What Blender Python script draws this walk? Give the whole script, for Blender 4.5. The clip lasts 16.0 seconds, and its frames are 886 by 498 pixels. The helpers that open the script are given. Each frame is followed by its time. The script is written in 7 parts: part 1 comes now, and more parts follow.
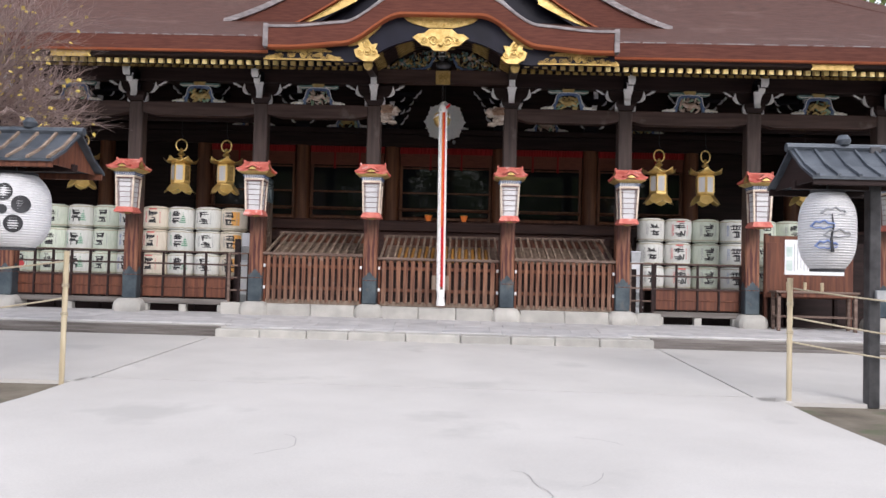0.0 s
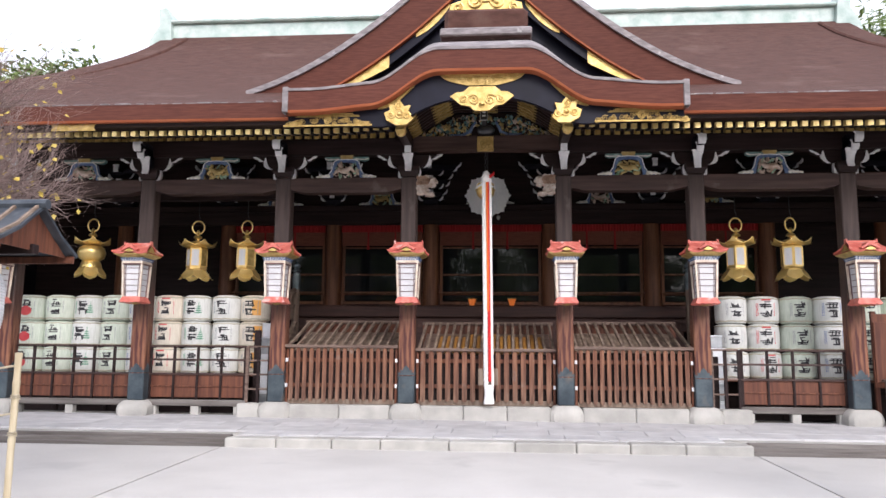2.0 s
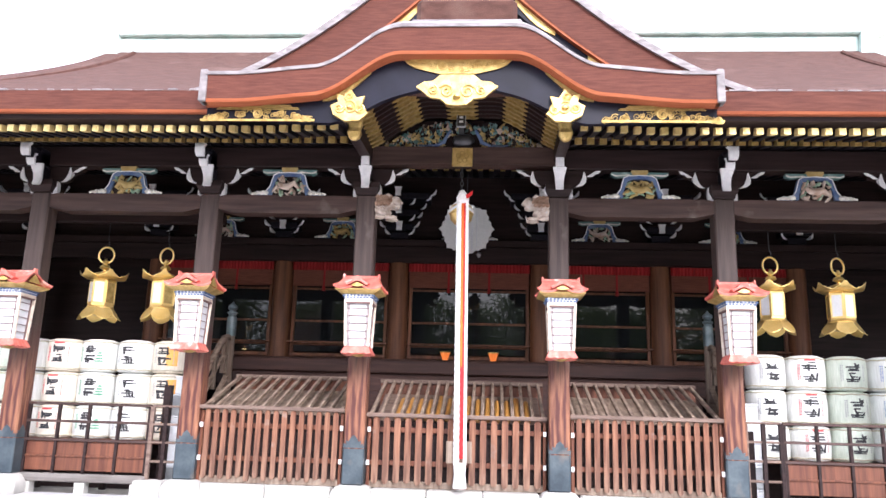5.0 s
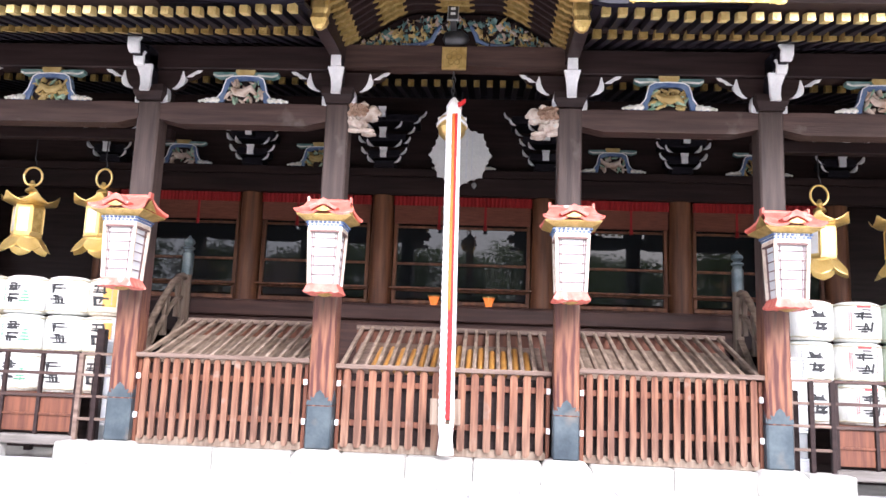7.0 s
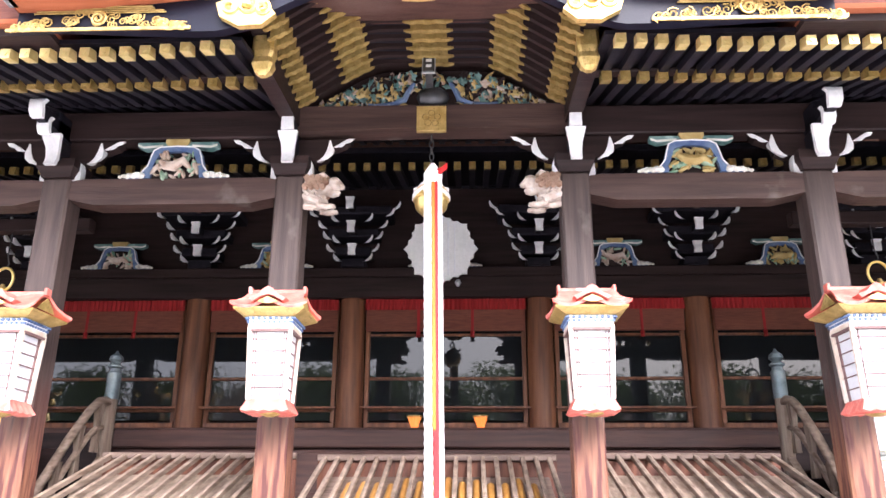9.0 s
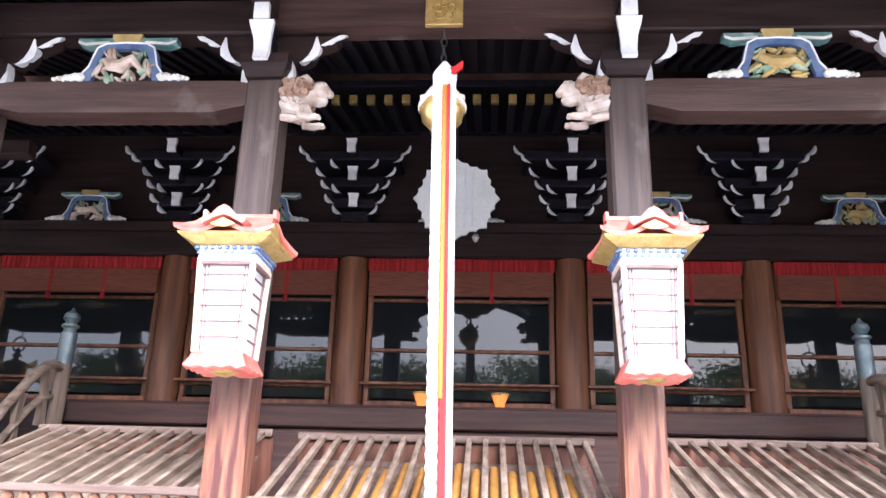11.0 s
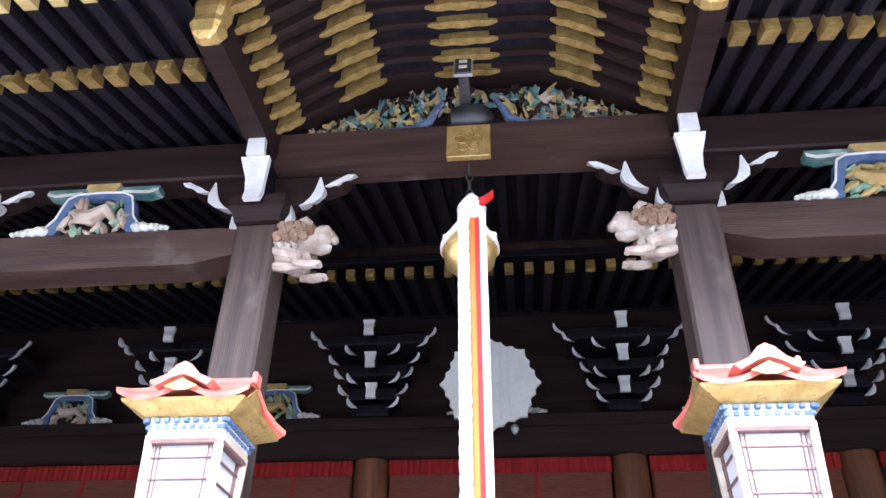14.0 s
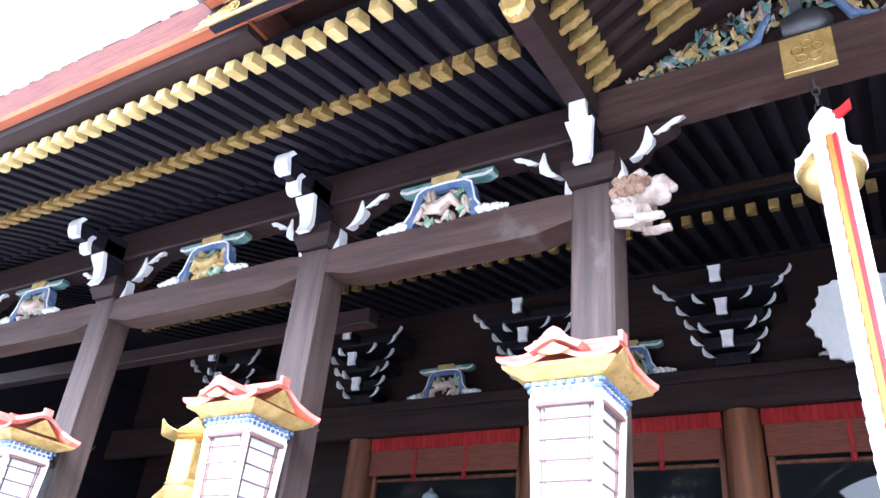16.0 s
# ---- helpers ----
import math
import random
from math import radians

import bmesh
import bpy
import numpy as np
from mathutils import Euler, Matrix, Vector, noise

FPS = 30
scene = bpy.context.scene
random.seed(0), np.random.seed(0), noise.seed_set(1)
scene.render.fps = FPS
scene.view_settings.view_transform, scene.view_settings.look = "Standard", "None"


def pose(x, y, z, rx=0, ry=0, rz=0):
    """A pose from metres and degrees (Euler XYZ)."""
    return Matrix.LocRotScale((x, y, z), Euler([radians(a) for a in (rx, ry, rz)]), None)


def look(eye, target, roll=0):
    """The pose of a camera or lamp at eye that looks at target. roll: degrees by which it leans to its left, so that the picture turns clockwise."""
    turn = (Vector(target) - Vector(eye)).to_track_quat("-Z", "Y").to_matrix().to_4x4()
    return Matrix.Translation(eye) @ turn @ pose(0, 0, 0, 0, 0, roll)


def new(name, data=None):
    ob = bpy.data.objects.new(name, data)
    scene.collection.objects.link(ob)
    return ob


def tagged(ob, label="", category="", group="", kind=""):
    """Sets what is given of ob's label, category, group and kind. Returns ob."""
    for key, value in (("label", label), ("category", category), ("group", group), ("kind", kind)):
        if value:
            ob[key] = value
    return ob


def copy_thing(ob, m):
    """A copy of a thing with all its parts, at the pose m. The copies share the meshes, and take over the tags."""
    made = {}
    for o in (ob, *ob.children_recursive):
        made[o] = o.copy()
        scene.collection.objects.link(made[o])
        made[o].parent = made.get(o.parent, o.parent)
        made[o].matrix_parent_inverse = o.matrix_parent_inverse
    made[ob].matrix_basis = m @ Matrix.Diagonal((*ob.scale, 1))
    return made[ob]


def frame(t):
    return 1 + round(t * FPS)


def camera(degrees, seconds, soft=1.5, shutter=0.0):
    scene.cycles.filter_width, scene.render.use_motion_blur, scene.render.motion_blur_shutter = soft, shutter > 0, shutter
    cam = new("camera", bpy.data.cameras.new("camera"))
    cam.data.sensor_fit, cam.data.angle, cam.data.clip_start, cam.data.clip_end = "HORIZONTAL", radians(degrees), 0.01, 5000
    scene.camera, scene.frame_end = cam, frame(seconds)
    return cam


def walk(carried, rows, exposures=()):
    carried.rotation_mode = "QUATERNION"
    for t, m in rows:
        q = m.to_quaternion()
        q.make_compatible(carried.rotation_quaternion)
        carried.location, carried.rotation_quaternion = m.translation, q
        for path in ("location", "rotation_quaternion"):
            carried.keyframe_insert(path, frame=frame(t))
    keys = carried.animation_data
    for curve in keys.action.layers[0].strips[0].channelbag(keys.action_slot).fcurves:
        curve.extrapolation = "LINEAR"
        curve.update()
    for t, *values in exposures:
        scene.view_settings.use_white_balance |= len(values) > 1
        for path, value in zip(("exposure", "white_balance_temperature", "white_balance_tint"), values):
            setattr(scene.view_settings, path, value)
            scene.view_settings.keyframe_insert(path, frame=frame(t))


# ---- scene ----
cam = camera(59.6, 16.0)
METRES, EYE, TILT, LEAN, TURN = 13.0, 1.5, 0.0, 0.0, 1.1
PATH = [
    (0, (0.029, 0.055, 1.44), (-0.022, 2.053, 1.509), 1.5),
    (0.5, (-0.014, 0.585, 1.495), (-0.099, 2.582, 1.572), 0.4),
    (1, (0.004, 1.15, 1.51), (-0.142, 3.142, 1.609), 1.4),
    (1.5, (-0.059, 1.683, 1.545), (-0.129, 3.676, 1.694), 2.6),
    (2, (-0.112, 2.195, 1.584), (-0.273, 4.168, 1.869), 0.5),
    (2.5, (-0.122, 2.732, 1.57), (-0.166, 4.703, 1.909), -0.5),
    (3, (-0.129, 3.253, 1.58), (-0.183, 5.209, 1.994), -0.6),
    (5.5, (0.022, 5.864, 1.745), (-0.113, 7.812, 2.177), 1.9),
    (6, (0.027, 6.386, 1.734), (-0.071, 8.341, 2.144), 1.4),
    (6.5, (0.057, 6.896, 1.741), (-0.065, 8.861, 2.092), 0.2),
    (7, (0.04, 7.396, 1.763), (-0.082, 9.368, 2.076), 2.2),
    (7.5, (-0.006, 7.914, 1.789), (-0.077, 9.882, 2.138), 0.5),
    (8, (-0.057, 8.463, 1.794), (-0.143, 10.419, 2.201), 1.1),
    (8.5, (-0.089, 8.96, 1.822), (-0.117, 10.885, 2.365), -0.2),
    (9, (-0.099, 9.471, 1.84), (-0.168, 11.368, 2.469), 0.2),
    (9.5, (-0.086, 9.983, 1.816), (-0.186, 11.897, 2.386), 1.9),
    (12, (-0.14, 12.016, 1.888), (-0.27, 13.863, 2.644), 1.5),
    (12.5, (-0.183, 12.32, 1.927), (-0.244, 14.111, 2.815), 1.1),
    (13, (-0.166, 12.543, 1.93), (-0.279, 14.243, 2.978), 2.5),
    (13.5, (-0.145, 12.66, 1.972), (-0.242, 14.324, 3.076), 1.0),
    (14, (-0.194, 12.691, 1.984), (-0.38, 14.341, 3.1), 1.1),
    (14.5, (-0.264, 12.706, 1.989), (-0.612, 14.344, 3.082), 2.5),
    (15, (-0.325, 12.701, 1.999), (-0.93, 14.285, 3.059), 4.0),
    (15.5, (-0.337, 12.703, 1.982), (-1.141, 14.219, 3.009), 5.2),
    (16, (-0.357, 12.664, 1.971), (-1.316, 14.117, 2.956), 6.0),
]
EXPOSURES = [(0.0, 0.12, 5900, 14), (1.0, 0.18, 5900, 14), (2.0, 0.4, 5850, 15), (3.0, 0.8, 5800, 15), (4.0, 1.12, 5700, 15.5), (6.5, 1.75, 5650, 16.5), (8.0, 1.95, 5700, 17), (9.5, 2.4, 5650, 17), (12.0, 2.2, 5250, 15), (13.5, 2.05, 5150, 13), (16.0, 2.7, 4900, 13)]
walk(cam, [(t, look(eye, target, roll)) for t, eye, target, roll in PATH], EXPOSURES)
CX = -0.5          # axis of symmetry of the hall
POSTS = (-9.6, -6.81, -4.02, -1.50, 1.51, 4.02, 6.81, 9.6)


# ---- light ----
world = bpy.data.worlds.new("world")
scene.world = world
world.use_nodes = True
wn, wl = world.node_tree.nodes, world.node_tree.links
sky = wn.new("ShaderNodeTexSky")
sky.sky_type, sky.sun_disc = "NISHITA", False
sky.sun_elevation, sky.sun_rotation = radians(34), radians(158)
sky.air_density, sky.dust_density, sky.ozone_density = 1.0, 7.0, 1.0
haze = wn.new("ShaderNodeMix")      # an even veil of thin white cloud over the sky
haze.data_type = "RGBA"
haze.inputs["Factor"].default_value = 0.7
wl.new(sky.outputs[0], haze.inputs["A"])
haze.inputs["B"].default_value = (9.8, 9.6, 9.4, 1)
wl.new(haze.outputs["Result"], wn["Background"].inputs[0])
wn["Background"].inputs[1].default_value = 0.15
sun_data = bpy.data.lights.new("sun", "SUN")
sun_data.energy, sun_data.angle, sun_data.color = 1.5, radians(24), (1.0, 0.94, 0.86)
sun = new("sun", sun_data)
sun.matrix_world = look((16, -40, 29), (0, 0, 0))


# ---- materials ----
def material(name, a, b=None, rough=0.7, metal=0.0, scale=6.0, stretch=(1, 1, 1), bump=0.15, bump_scale=None, fine=40.0, spots=None, spec=0.4):
    """Two colours mixed by a stretched noise, a fine noise on top, and relief from both."""
    m = bpy.data.materials.new(name)
    m.use_nodes = True
    n, l = m.node_tree.nodes, m.node_tree.links
    bsdf = n["Principled BSDF"]
    bsdf.inputs["Roughness"].default_value, bsdf.inputs["Metallic"].default_value = rough, metal
    bsdf.inputs["Specular IOR Level"].default_value = spec
    co, info = n.new("ShaderNodeTexCoord"), n.new("ShaderNodeObjectInfo")
    off = n.new("ShaderNodeVectorMath")
    off.operation = "MULTIPLY_ADD"
    l.new(info.outputs["Random"], off.inputs[0])
    off.inputs[1].default_value = (13, 7, 17)
    l.new(co.outputs["Object"], off.inputs[2])
    mp = n.new("ShaderNodeMapping")
    mp.inputs["Scale"].default_value = stretch
    l.new(off.outputs[0], mp.inputs[0])
    t1, t2 = n.new("ShaderNodeTexNoise"), n.new("ShaderNodeTexNoise")
    for t, s, d in ((t1, scale, 5), (t2, fine, 3)):
        t.inputs["Scale"].default_value, t.inputs["Detail"].default_value = s, d
        l.new(mp.outputs[0], t.inputs["Vector"])
    ramp = n.new("ShaderNodeValToRGB")
    ramp.color_ramp.elements[0].position, ramp.color_ramp.elements[1].position = 0.32, 0.68
    ramp.color_ramp.elements[0].color, ramp.color_ramp.elements[1].color = (*a, 1), (*(b or a), 1)
    l.new(t1.outputs["Fac"], ramp.inputs[0])
    hsv = n.new("ShaderNodeHueSaturation")
    l.new(ramp.outputs[0], hsv.inputs["Color"])
    vary = n.new("ShaderNodeMapRange")
    vary.inputs["To Min"].default_value, vary.inputs["To Max"].default_value = 0.82, 1.18
    both = n.new("ShaderNodeMath")
    both.operation = "MULTIPLY_ADD"
    l.new(t2.outputs["Fac"], both.inputs[0])
    both.inputs[1].default_value = 0.6
    rnd = n.new("ShaderNodeMath")
    rnd.operation = "MULTIPLY"
    l.new(info.outputs["Random"], rnd.inputs[0])
    rnd.inputs[1].default_value = 0.4
    l.new(rnd.outputs[0], both.inputs[2])
    l.new(both.outputs[0], vary.inputs["Value"])
    l.new(vary.outputs[0], hsv.inputs["Value"])
    out = hsv.outputs[0]
    if spots:
        t3 = n.new("ShaderNodeTexNoise")
        t3.inputs["Scale"].default_value, t3.inputs["Detail"].default_value = spots[1], 6
        l.new(off.outputs[0], t3.inputs["Vector"])
        r3 = n.new("ShaderNodeValToRGB")
        r3.color_ramp.elements[0].position, r3.color_ramp.elements[1].position = spots[2], spots[2] + 0.12
        l.new(t3.outputs["Fac"], r3.inputs[0])
        mix = n.new("ShaderNodeMix")
        mix.data_type = "RGBA"
        l.new(r3.outputs[0], mix.inputs["Factor"])
        l.new(out, mix.inputs["A"])
        mix.inputs["B"].default_value = (*spots[0], 1)
        out = mix.outputs["Result"]
    l.new(out, bsdf.inputs["Base Color"])
    bp = n.new("ShaderNodeBump")
    bp.inputs["Strength"].default_value, bp.inputs["Distance"].default_value = bump, 0.01
    l.new(t2.outputs["Fac"] if bump_scale is None else t1.outputs["Fac"], bp.inputs["Height"])
    l.new(bp.outputs[0], bsdf.inputs["Normal"])
    return m


UP, LONG, DEEP = (7, 7, 0.5), (0.5, 7, 7), (7, 0.5, 7)
POST_WOOD = material("post_wood", (0.038, 0.025, 0.022), (0.078, 0.053, 0.046), 0.62, stretch=UP, scale=2.2, fine=9, bump=0.5, spots=((0.105, 0.088, 0.078), 2.4, 0.66))


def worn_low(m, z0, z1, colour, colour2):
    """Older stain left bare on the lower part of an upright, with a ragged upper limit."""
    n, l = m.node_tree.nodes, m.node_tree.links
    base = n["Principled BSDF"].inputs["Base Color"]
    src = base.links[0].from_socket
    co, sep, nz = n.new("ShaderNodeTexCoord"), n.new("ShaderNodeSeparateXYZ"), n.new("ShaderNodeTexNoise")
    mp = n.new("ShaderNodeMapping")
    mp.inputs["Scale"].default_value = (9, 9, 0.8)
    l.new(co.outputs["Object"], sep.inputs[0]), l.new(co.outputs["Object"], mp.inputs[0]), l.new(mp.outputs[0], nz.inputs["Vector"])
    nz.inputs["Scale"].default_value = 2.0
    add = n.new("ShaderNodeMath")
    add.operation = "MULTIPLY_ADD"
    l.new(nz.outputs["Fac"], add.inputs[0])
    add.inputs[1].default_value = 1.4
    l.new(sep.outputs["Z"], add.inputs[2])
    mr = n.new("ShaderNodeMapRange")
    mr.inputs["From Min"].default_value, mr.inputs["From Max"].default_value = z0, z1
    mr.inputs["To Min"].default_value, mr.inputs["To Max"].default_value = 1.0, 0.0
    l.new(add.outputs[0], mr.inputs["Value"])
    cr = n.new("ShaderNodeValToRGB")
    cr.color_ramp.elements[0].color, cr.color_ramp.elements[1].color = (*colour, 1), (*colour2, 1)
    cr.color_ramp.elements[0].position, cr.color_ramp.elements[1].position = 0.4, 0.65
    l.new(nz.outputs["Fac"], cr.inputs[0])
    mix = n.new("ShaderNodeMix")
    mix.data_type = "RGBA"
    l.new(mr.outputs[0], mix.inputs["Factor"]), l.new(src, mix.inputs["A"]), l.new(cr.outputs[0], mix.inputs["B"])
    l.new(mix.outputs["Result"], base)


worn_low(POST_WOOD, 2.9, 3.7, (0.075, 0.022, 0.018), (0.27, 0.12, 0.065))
BEAM_WOOD = material("beam_wood", (0.034, 0.017, 0.014), (0.072, 0.041, 0.034), 0.6, stretch=LONG, scale=2.0, fine=9, bump=0.5, spots=((0.125, 0.102, 0.09), 2.0, 0.64))
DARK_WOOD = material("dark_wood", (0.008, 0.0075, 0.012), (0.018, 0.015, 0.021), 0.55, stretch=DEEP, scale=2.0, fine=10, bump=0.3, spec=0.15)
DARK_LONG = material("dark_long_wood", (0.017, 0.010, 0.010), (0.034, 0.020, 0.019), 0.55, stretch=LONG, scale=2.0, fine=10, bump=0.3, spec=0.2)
COLUMN_WOOD = material("column_wood", (0.10, 0.037, 0.018), (0.235, 0.094, 0.042), 0.5, stretch=UP, scale=1.6, fine=8, bump=0.3)
RED_WOOD = material("red_wood", (0.075, 0.024, 0.014), (0.17, 0.062, 0.032), 0.6, stretch=UP, scale=2.0, fine=9, bump=0.4)
SLAT_WOOD = material("slat_wood", (0.105, 0.036, 0.020), (0.27, 0.13, 0.075), 0.7, stretch=UP, scale=2.6, fine=9, bump=0.5, spots=((0.25, 0.195, 0.16), 3.0, 0.62))
FLOOR_WOOD = material("floor_edge_wood", (0.040, 0.018, 0.015), (0.085, 0.038, 0.029), 0.6, stretch=LONG, scale=2.0, fine=9, bump=0.4)
FADED_GREEN = material("faded_green_paint", (0.16, 0.30, 0.20), (0.42, 0.52, 0.40), 0.7, scale=9, fine=30, bump=0.3)
PALE_CLOUD = material("pale_cloud_paint", (0.50, 0.50, 0.44), (0.74, 0.72, 0.68), 0.7, scale=9, fine=30, bump=0.3)
worn_low(SLAT_WOOD, 0.75, 1.45, (0.12, 0.058, 0.038), (0.28, 0.175, 0.12))
GREY_WOOD = material("grey_wood", (0.13, 0.088, 0.062), (0.31, 0.235, 0.18), 0.75, stretch=DEEP, scale=2.2, fine=9, bump=0.5)
GREY_UP = material("grey_upright_wood", (0.14, 0.095, 0.070), (0.30, 0.235, 0.18), 0.75, stretch=UP, scale=2.2, fine=9, bump=0.5)
RAIL_WOOD = material("rail_wood", (0.10, 0.062, 0.048), (0.21, 0.15, 0.12), 0.7, stretch=LONG, scale=2.2, fine=9, bump=0.4)
BAMBOO_OCHRE = material("ochre_bamboo", (0.36, 0.165, 0.032), (0.50, 0.26, 0.065), 0.45, stretch=DEEP, scale=3, fine=9, bump=0.2)
BARK = material("cypress_bark", (0.060, 0.024, 0.017), (0.102, 0.045, 0.033), 0.9, stretch=(1.0, 2.2, 2.2), scale=3.0, fine=34, bump=0.9, spots=((0.125, 0.070, 0.055), 0.8, 0.60))
BARK_EDGE = material("cypress_bark_edge", (0.082, 0.022, 0.014), (0.132, 0.042, 0.026), 0.8, stretch=(1.2, 4, 14), scale=3.0, fine=24, bump=0.5)
BARK_LIP = material("bark_lip", (0.30, 0.075, 0.028), (0.38, 0.115, 0.046), 0.7, stretch=LONG, scale=3.0, bump=0.3)
LEAD = material("weathered_lead", (0.15, 0.132, 0.135), (0.31, 0.28, 0.282), 0.6, stretch=(1, 3, 3), scale=4, fine=22, bump=0.5, spots=((0.52, 0.50, 0.48), 5.0, 0.65))
COPPER = material("verdigris_copper", (0.36, 0.47, 0.43), (0.58, 0.65, 0.61), 0.6, scale=2.2, fine=18, bump=0.3, spots=((0.62, 0.66, 0.62), 2.0, 0.6))
NAVY = material("navy_lacquer", (0.005, 0.005, 0.012), (0.010, 0.010, 0.022), 0.45, scale=2, bump=0.1, spec=0.2)
GOLD = material("gold_leaf", (0.50, 0.34, 0.10), (0.74, 0.55, 0.22), 0.42, 0.6, scale=9, fine=60, bump=0.35, spots=((0.40, 0.27, 0.08), 40.0, 0.58))
OLD_GOLD = material("aged_gold_leaf", (0.34, 0.23, 0.065), (0.56, 0.40, 0.15), 0.5, 0.55, scale=12, fine=60, bump=0.4, spots=((0.27, 0.18, 0.055), 40.0, 0.58))
CAP_GOLD = material("gilt_paint", (0.62, 0.47, 0.17), (0.80, 0.64, 0.30), 0.45, 0.3, scale=9, fine=60, bump=0.3)
BRIGHT_GOLD = material("bright_brass", (0.80, 0.56, 0.18), (0.90, 0.68, 0.28), 0.33, 0.75, scale=5, fine=50, bump=0.15)
WHITE = material("white_paint", (0.70, 0.70, 0.72), (0.84, 0.84, 0.85), 0.6, scale=7, fine=40, bump=0.15)
PLASTER = material("white_hanging", (0.80, 0.82, 0.82), (0.88, 0.89, 0.89), 0.55, scale=3, fine=30, bump=0.1)
PAPER = material("lantern_paper", (0.56, 0.56, 0.58), (0.64, 0.64, 0.65), 0.7, scale=4, bump=0.05)
VERMILION = material("vermilion", (0.50, 0.10, 0.075), (0.66, 0.22, 0.17), 0.5, scale=7, fine=30, bump=0.25, spots=((0.74, 0.44, 0.40), 5, 0.60))
CURTAIN_RED = material("red_cloth", (0.26, 0.010, 0.012), (0.38, 0.022, 0.022), 0.8, stretch=UP, scale=3, bump=0.3)
BLIND = material("reed_blind", (0.13, 0.038, 0.024), (0.20, 0.066, 0.038), 0.75, stretch=(1, 1, 12), scale=6, bump=0.5)
ROPE_RED = material("red_band", (0.46, 0.008, 0.010), (0.56, 0.02, 0.02), 0.7, stretch=UP, scale=5, bump=0.2)
ROPE_ORANGE = material("orange_band", (0.62, 0.12, 0.010), (0.70, 0.17, 0.02), 0.7, stretch=UP, scale=5, bump=0.2)
ROPE_WHITE = material("white_cotton", (0.76, 0.75, 0.74), (0.86, 0.85, 0.84), 0.9, stretch=(6, 6, 3), scale=6, bump=0.4)
SHOE = material("blackened_copper", (0.045, 0.060, 0.075), (0.10, 0.125, 0.14), 0.5, 0.5, scale=3, fine=24, bump=0.25, spots=((0.15, 0.135, 0.12), 2, 0.62))
GRANITE = material("granite", (0.36, 0.35, 0.325), (0.48, 0.465, 0.43), 0.85, scale=3, fine=90, bump=0.3, spots=((0.36, 0.345, 0.315), 2.0, 0.64))
PAVING = material("paving_stone", (0.42, 0.412, 0.415), (0.56, 0.55, 0.55), 0.8, scale=2.2, fine=60, bump=0.3, spots=((0.38, 0.39, 0.42), 1.7, 0.62))
CONCRETE = material("concrete", (0.47, 0.452, 0.43), (0.54, 0.52, 0.495), 0.85, scale=0.7, fine=80, bump=0.25, spots=((0.44, 0.425, 0.405), 0.9, 0.6))
SOIL = material("mossy_soil", (0.11, 0.092, 0.070), (0.20, 0.175, 0.135), 0.95, scale=2.2, fine=26, bump=0.9, spots=((0.085, 0.105, 0.05), 1.5, 0.55))
CRACK = material("crack", (0.27, 0.26, 0.25), (0.34, 0.33, 0.315), 0.95)
GRATING = material("grating_wood", (0.12, 0.105, 0.095), (0.22, 0.20, 0.185), 0.8, stretch=LONG, scale=2, bump=0.5)
BLACK = material("black_ink", (0.022, 0.022, 0.025), (0.05, 0.05, 0.055), 0.7)
BLUE = material("blue_paint", (0.065, 0.11, 0.25), (0.16, 0.22, 0.34), 0.6, scale=8, spots=((0.42, 0.52, 0.62), 7, 0.62))
TEAL = material("teal_paint", (0.055, 0.14, 0.135), (0.19, 0.29, 0.275), 0.6, scale=8, spots=((0.40, 0.54, 0.53), 7, 0.62))
CARVE_SKIN = material("faded_paint", (0.36, 0.24, 0.17), (0.66, 0.57, 0.50), 0.7, scale=7, fine=30, bump=0.3)
OCHRE = material("ochre_paint", (0.36, 0.25, 0.085), (0.52, 0.40, 0.17), 0.6, scale=9)
STRAW = material("white_straw_wrap", (0.62, 0.63, 0.60), (0.76, 0.77, 0.75), 0.85, stretch=(8, 8, 1), scale=5, fine=22, bump=0.5)
STRAW_CREAM = material("cream_straw_wrap", (0.64, 0.57, 0.47), (0.78, 0.72, 0.62), 0.85, stretch=(8, 8, 1), scale=5, fine=22, bump=0.5)
STRAW_GREEN = material("pale_green_wrap", (0.55, 0.62, 0.52), (0.70, 0.75, 0.66), 0.85, stretch=(8, 8, 1), scale=5, fine=22, bump=0.5)
CORD = material("straw_cord", (0.40, 0.37, 0.27), (0.54, 0.50, 0.38), 0.9, scale=30, bump=0.5)
RED_INK = material("red_ink", (0.60, 0.06, 0.07), (0.68, 0.10, 0.10), 0.7)
ORANGE_INK = material("orange_ink", (0.80, 0.38, 0.08), (0.86, 0.48, 0.14), 0.7)
GREEN_INK = material("green_ink", (0.12, 0.32, 0.20), (0.18, 0.40, 0.26), 0.7)
BLUE_INK = material("blue_ink", (0.16, 0.22, 0.45), (0.22, 0.30, 0.52), 0.7)
GREY_INK = material("grey_ink", (0.30, 0.31, 0.33), (0.40, 0.41, 0.43), 0.7)
CARD = material("white_card", (0.74, 0.76, 0.80), (0.82, 0.84, 0.87), 0.6)
BAMBOO = material("dry_bamboo", (0.44, 0.36, 0.23), (0.60, 0.52, 0.36), 0.5, stretch=UP, scale=3, fine=10, bump=0.2)
STRING = material("rope_string", (0.36, 0.31, 0.22), (0.50, 0.44, 0.33), 0.9, scale=40)
TILE_METAL = material("dark_roof_metal", (0.05, 0.06, 0.075), (0.10, 0.115, 0.135), 0.4, 0.3, scale=4, bump=0.2)
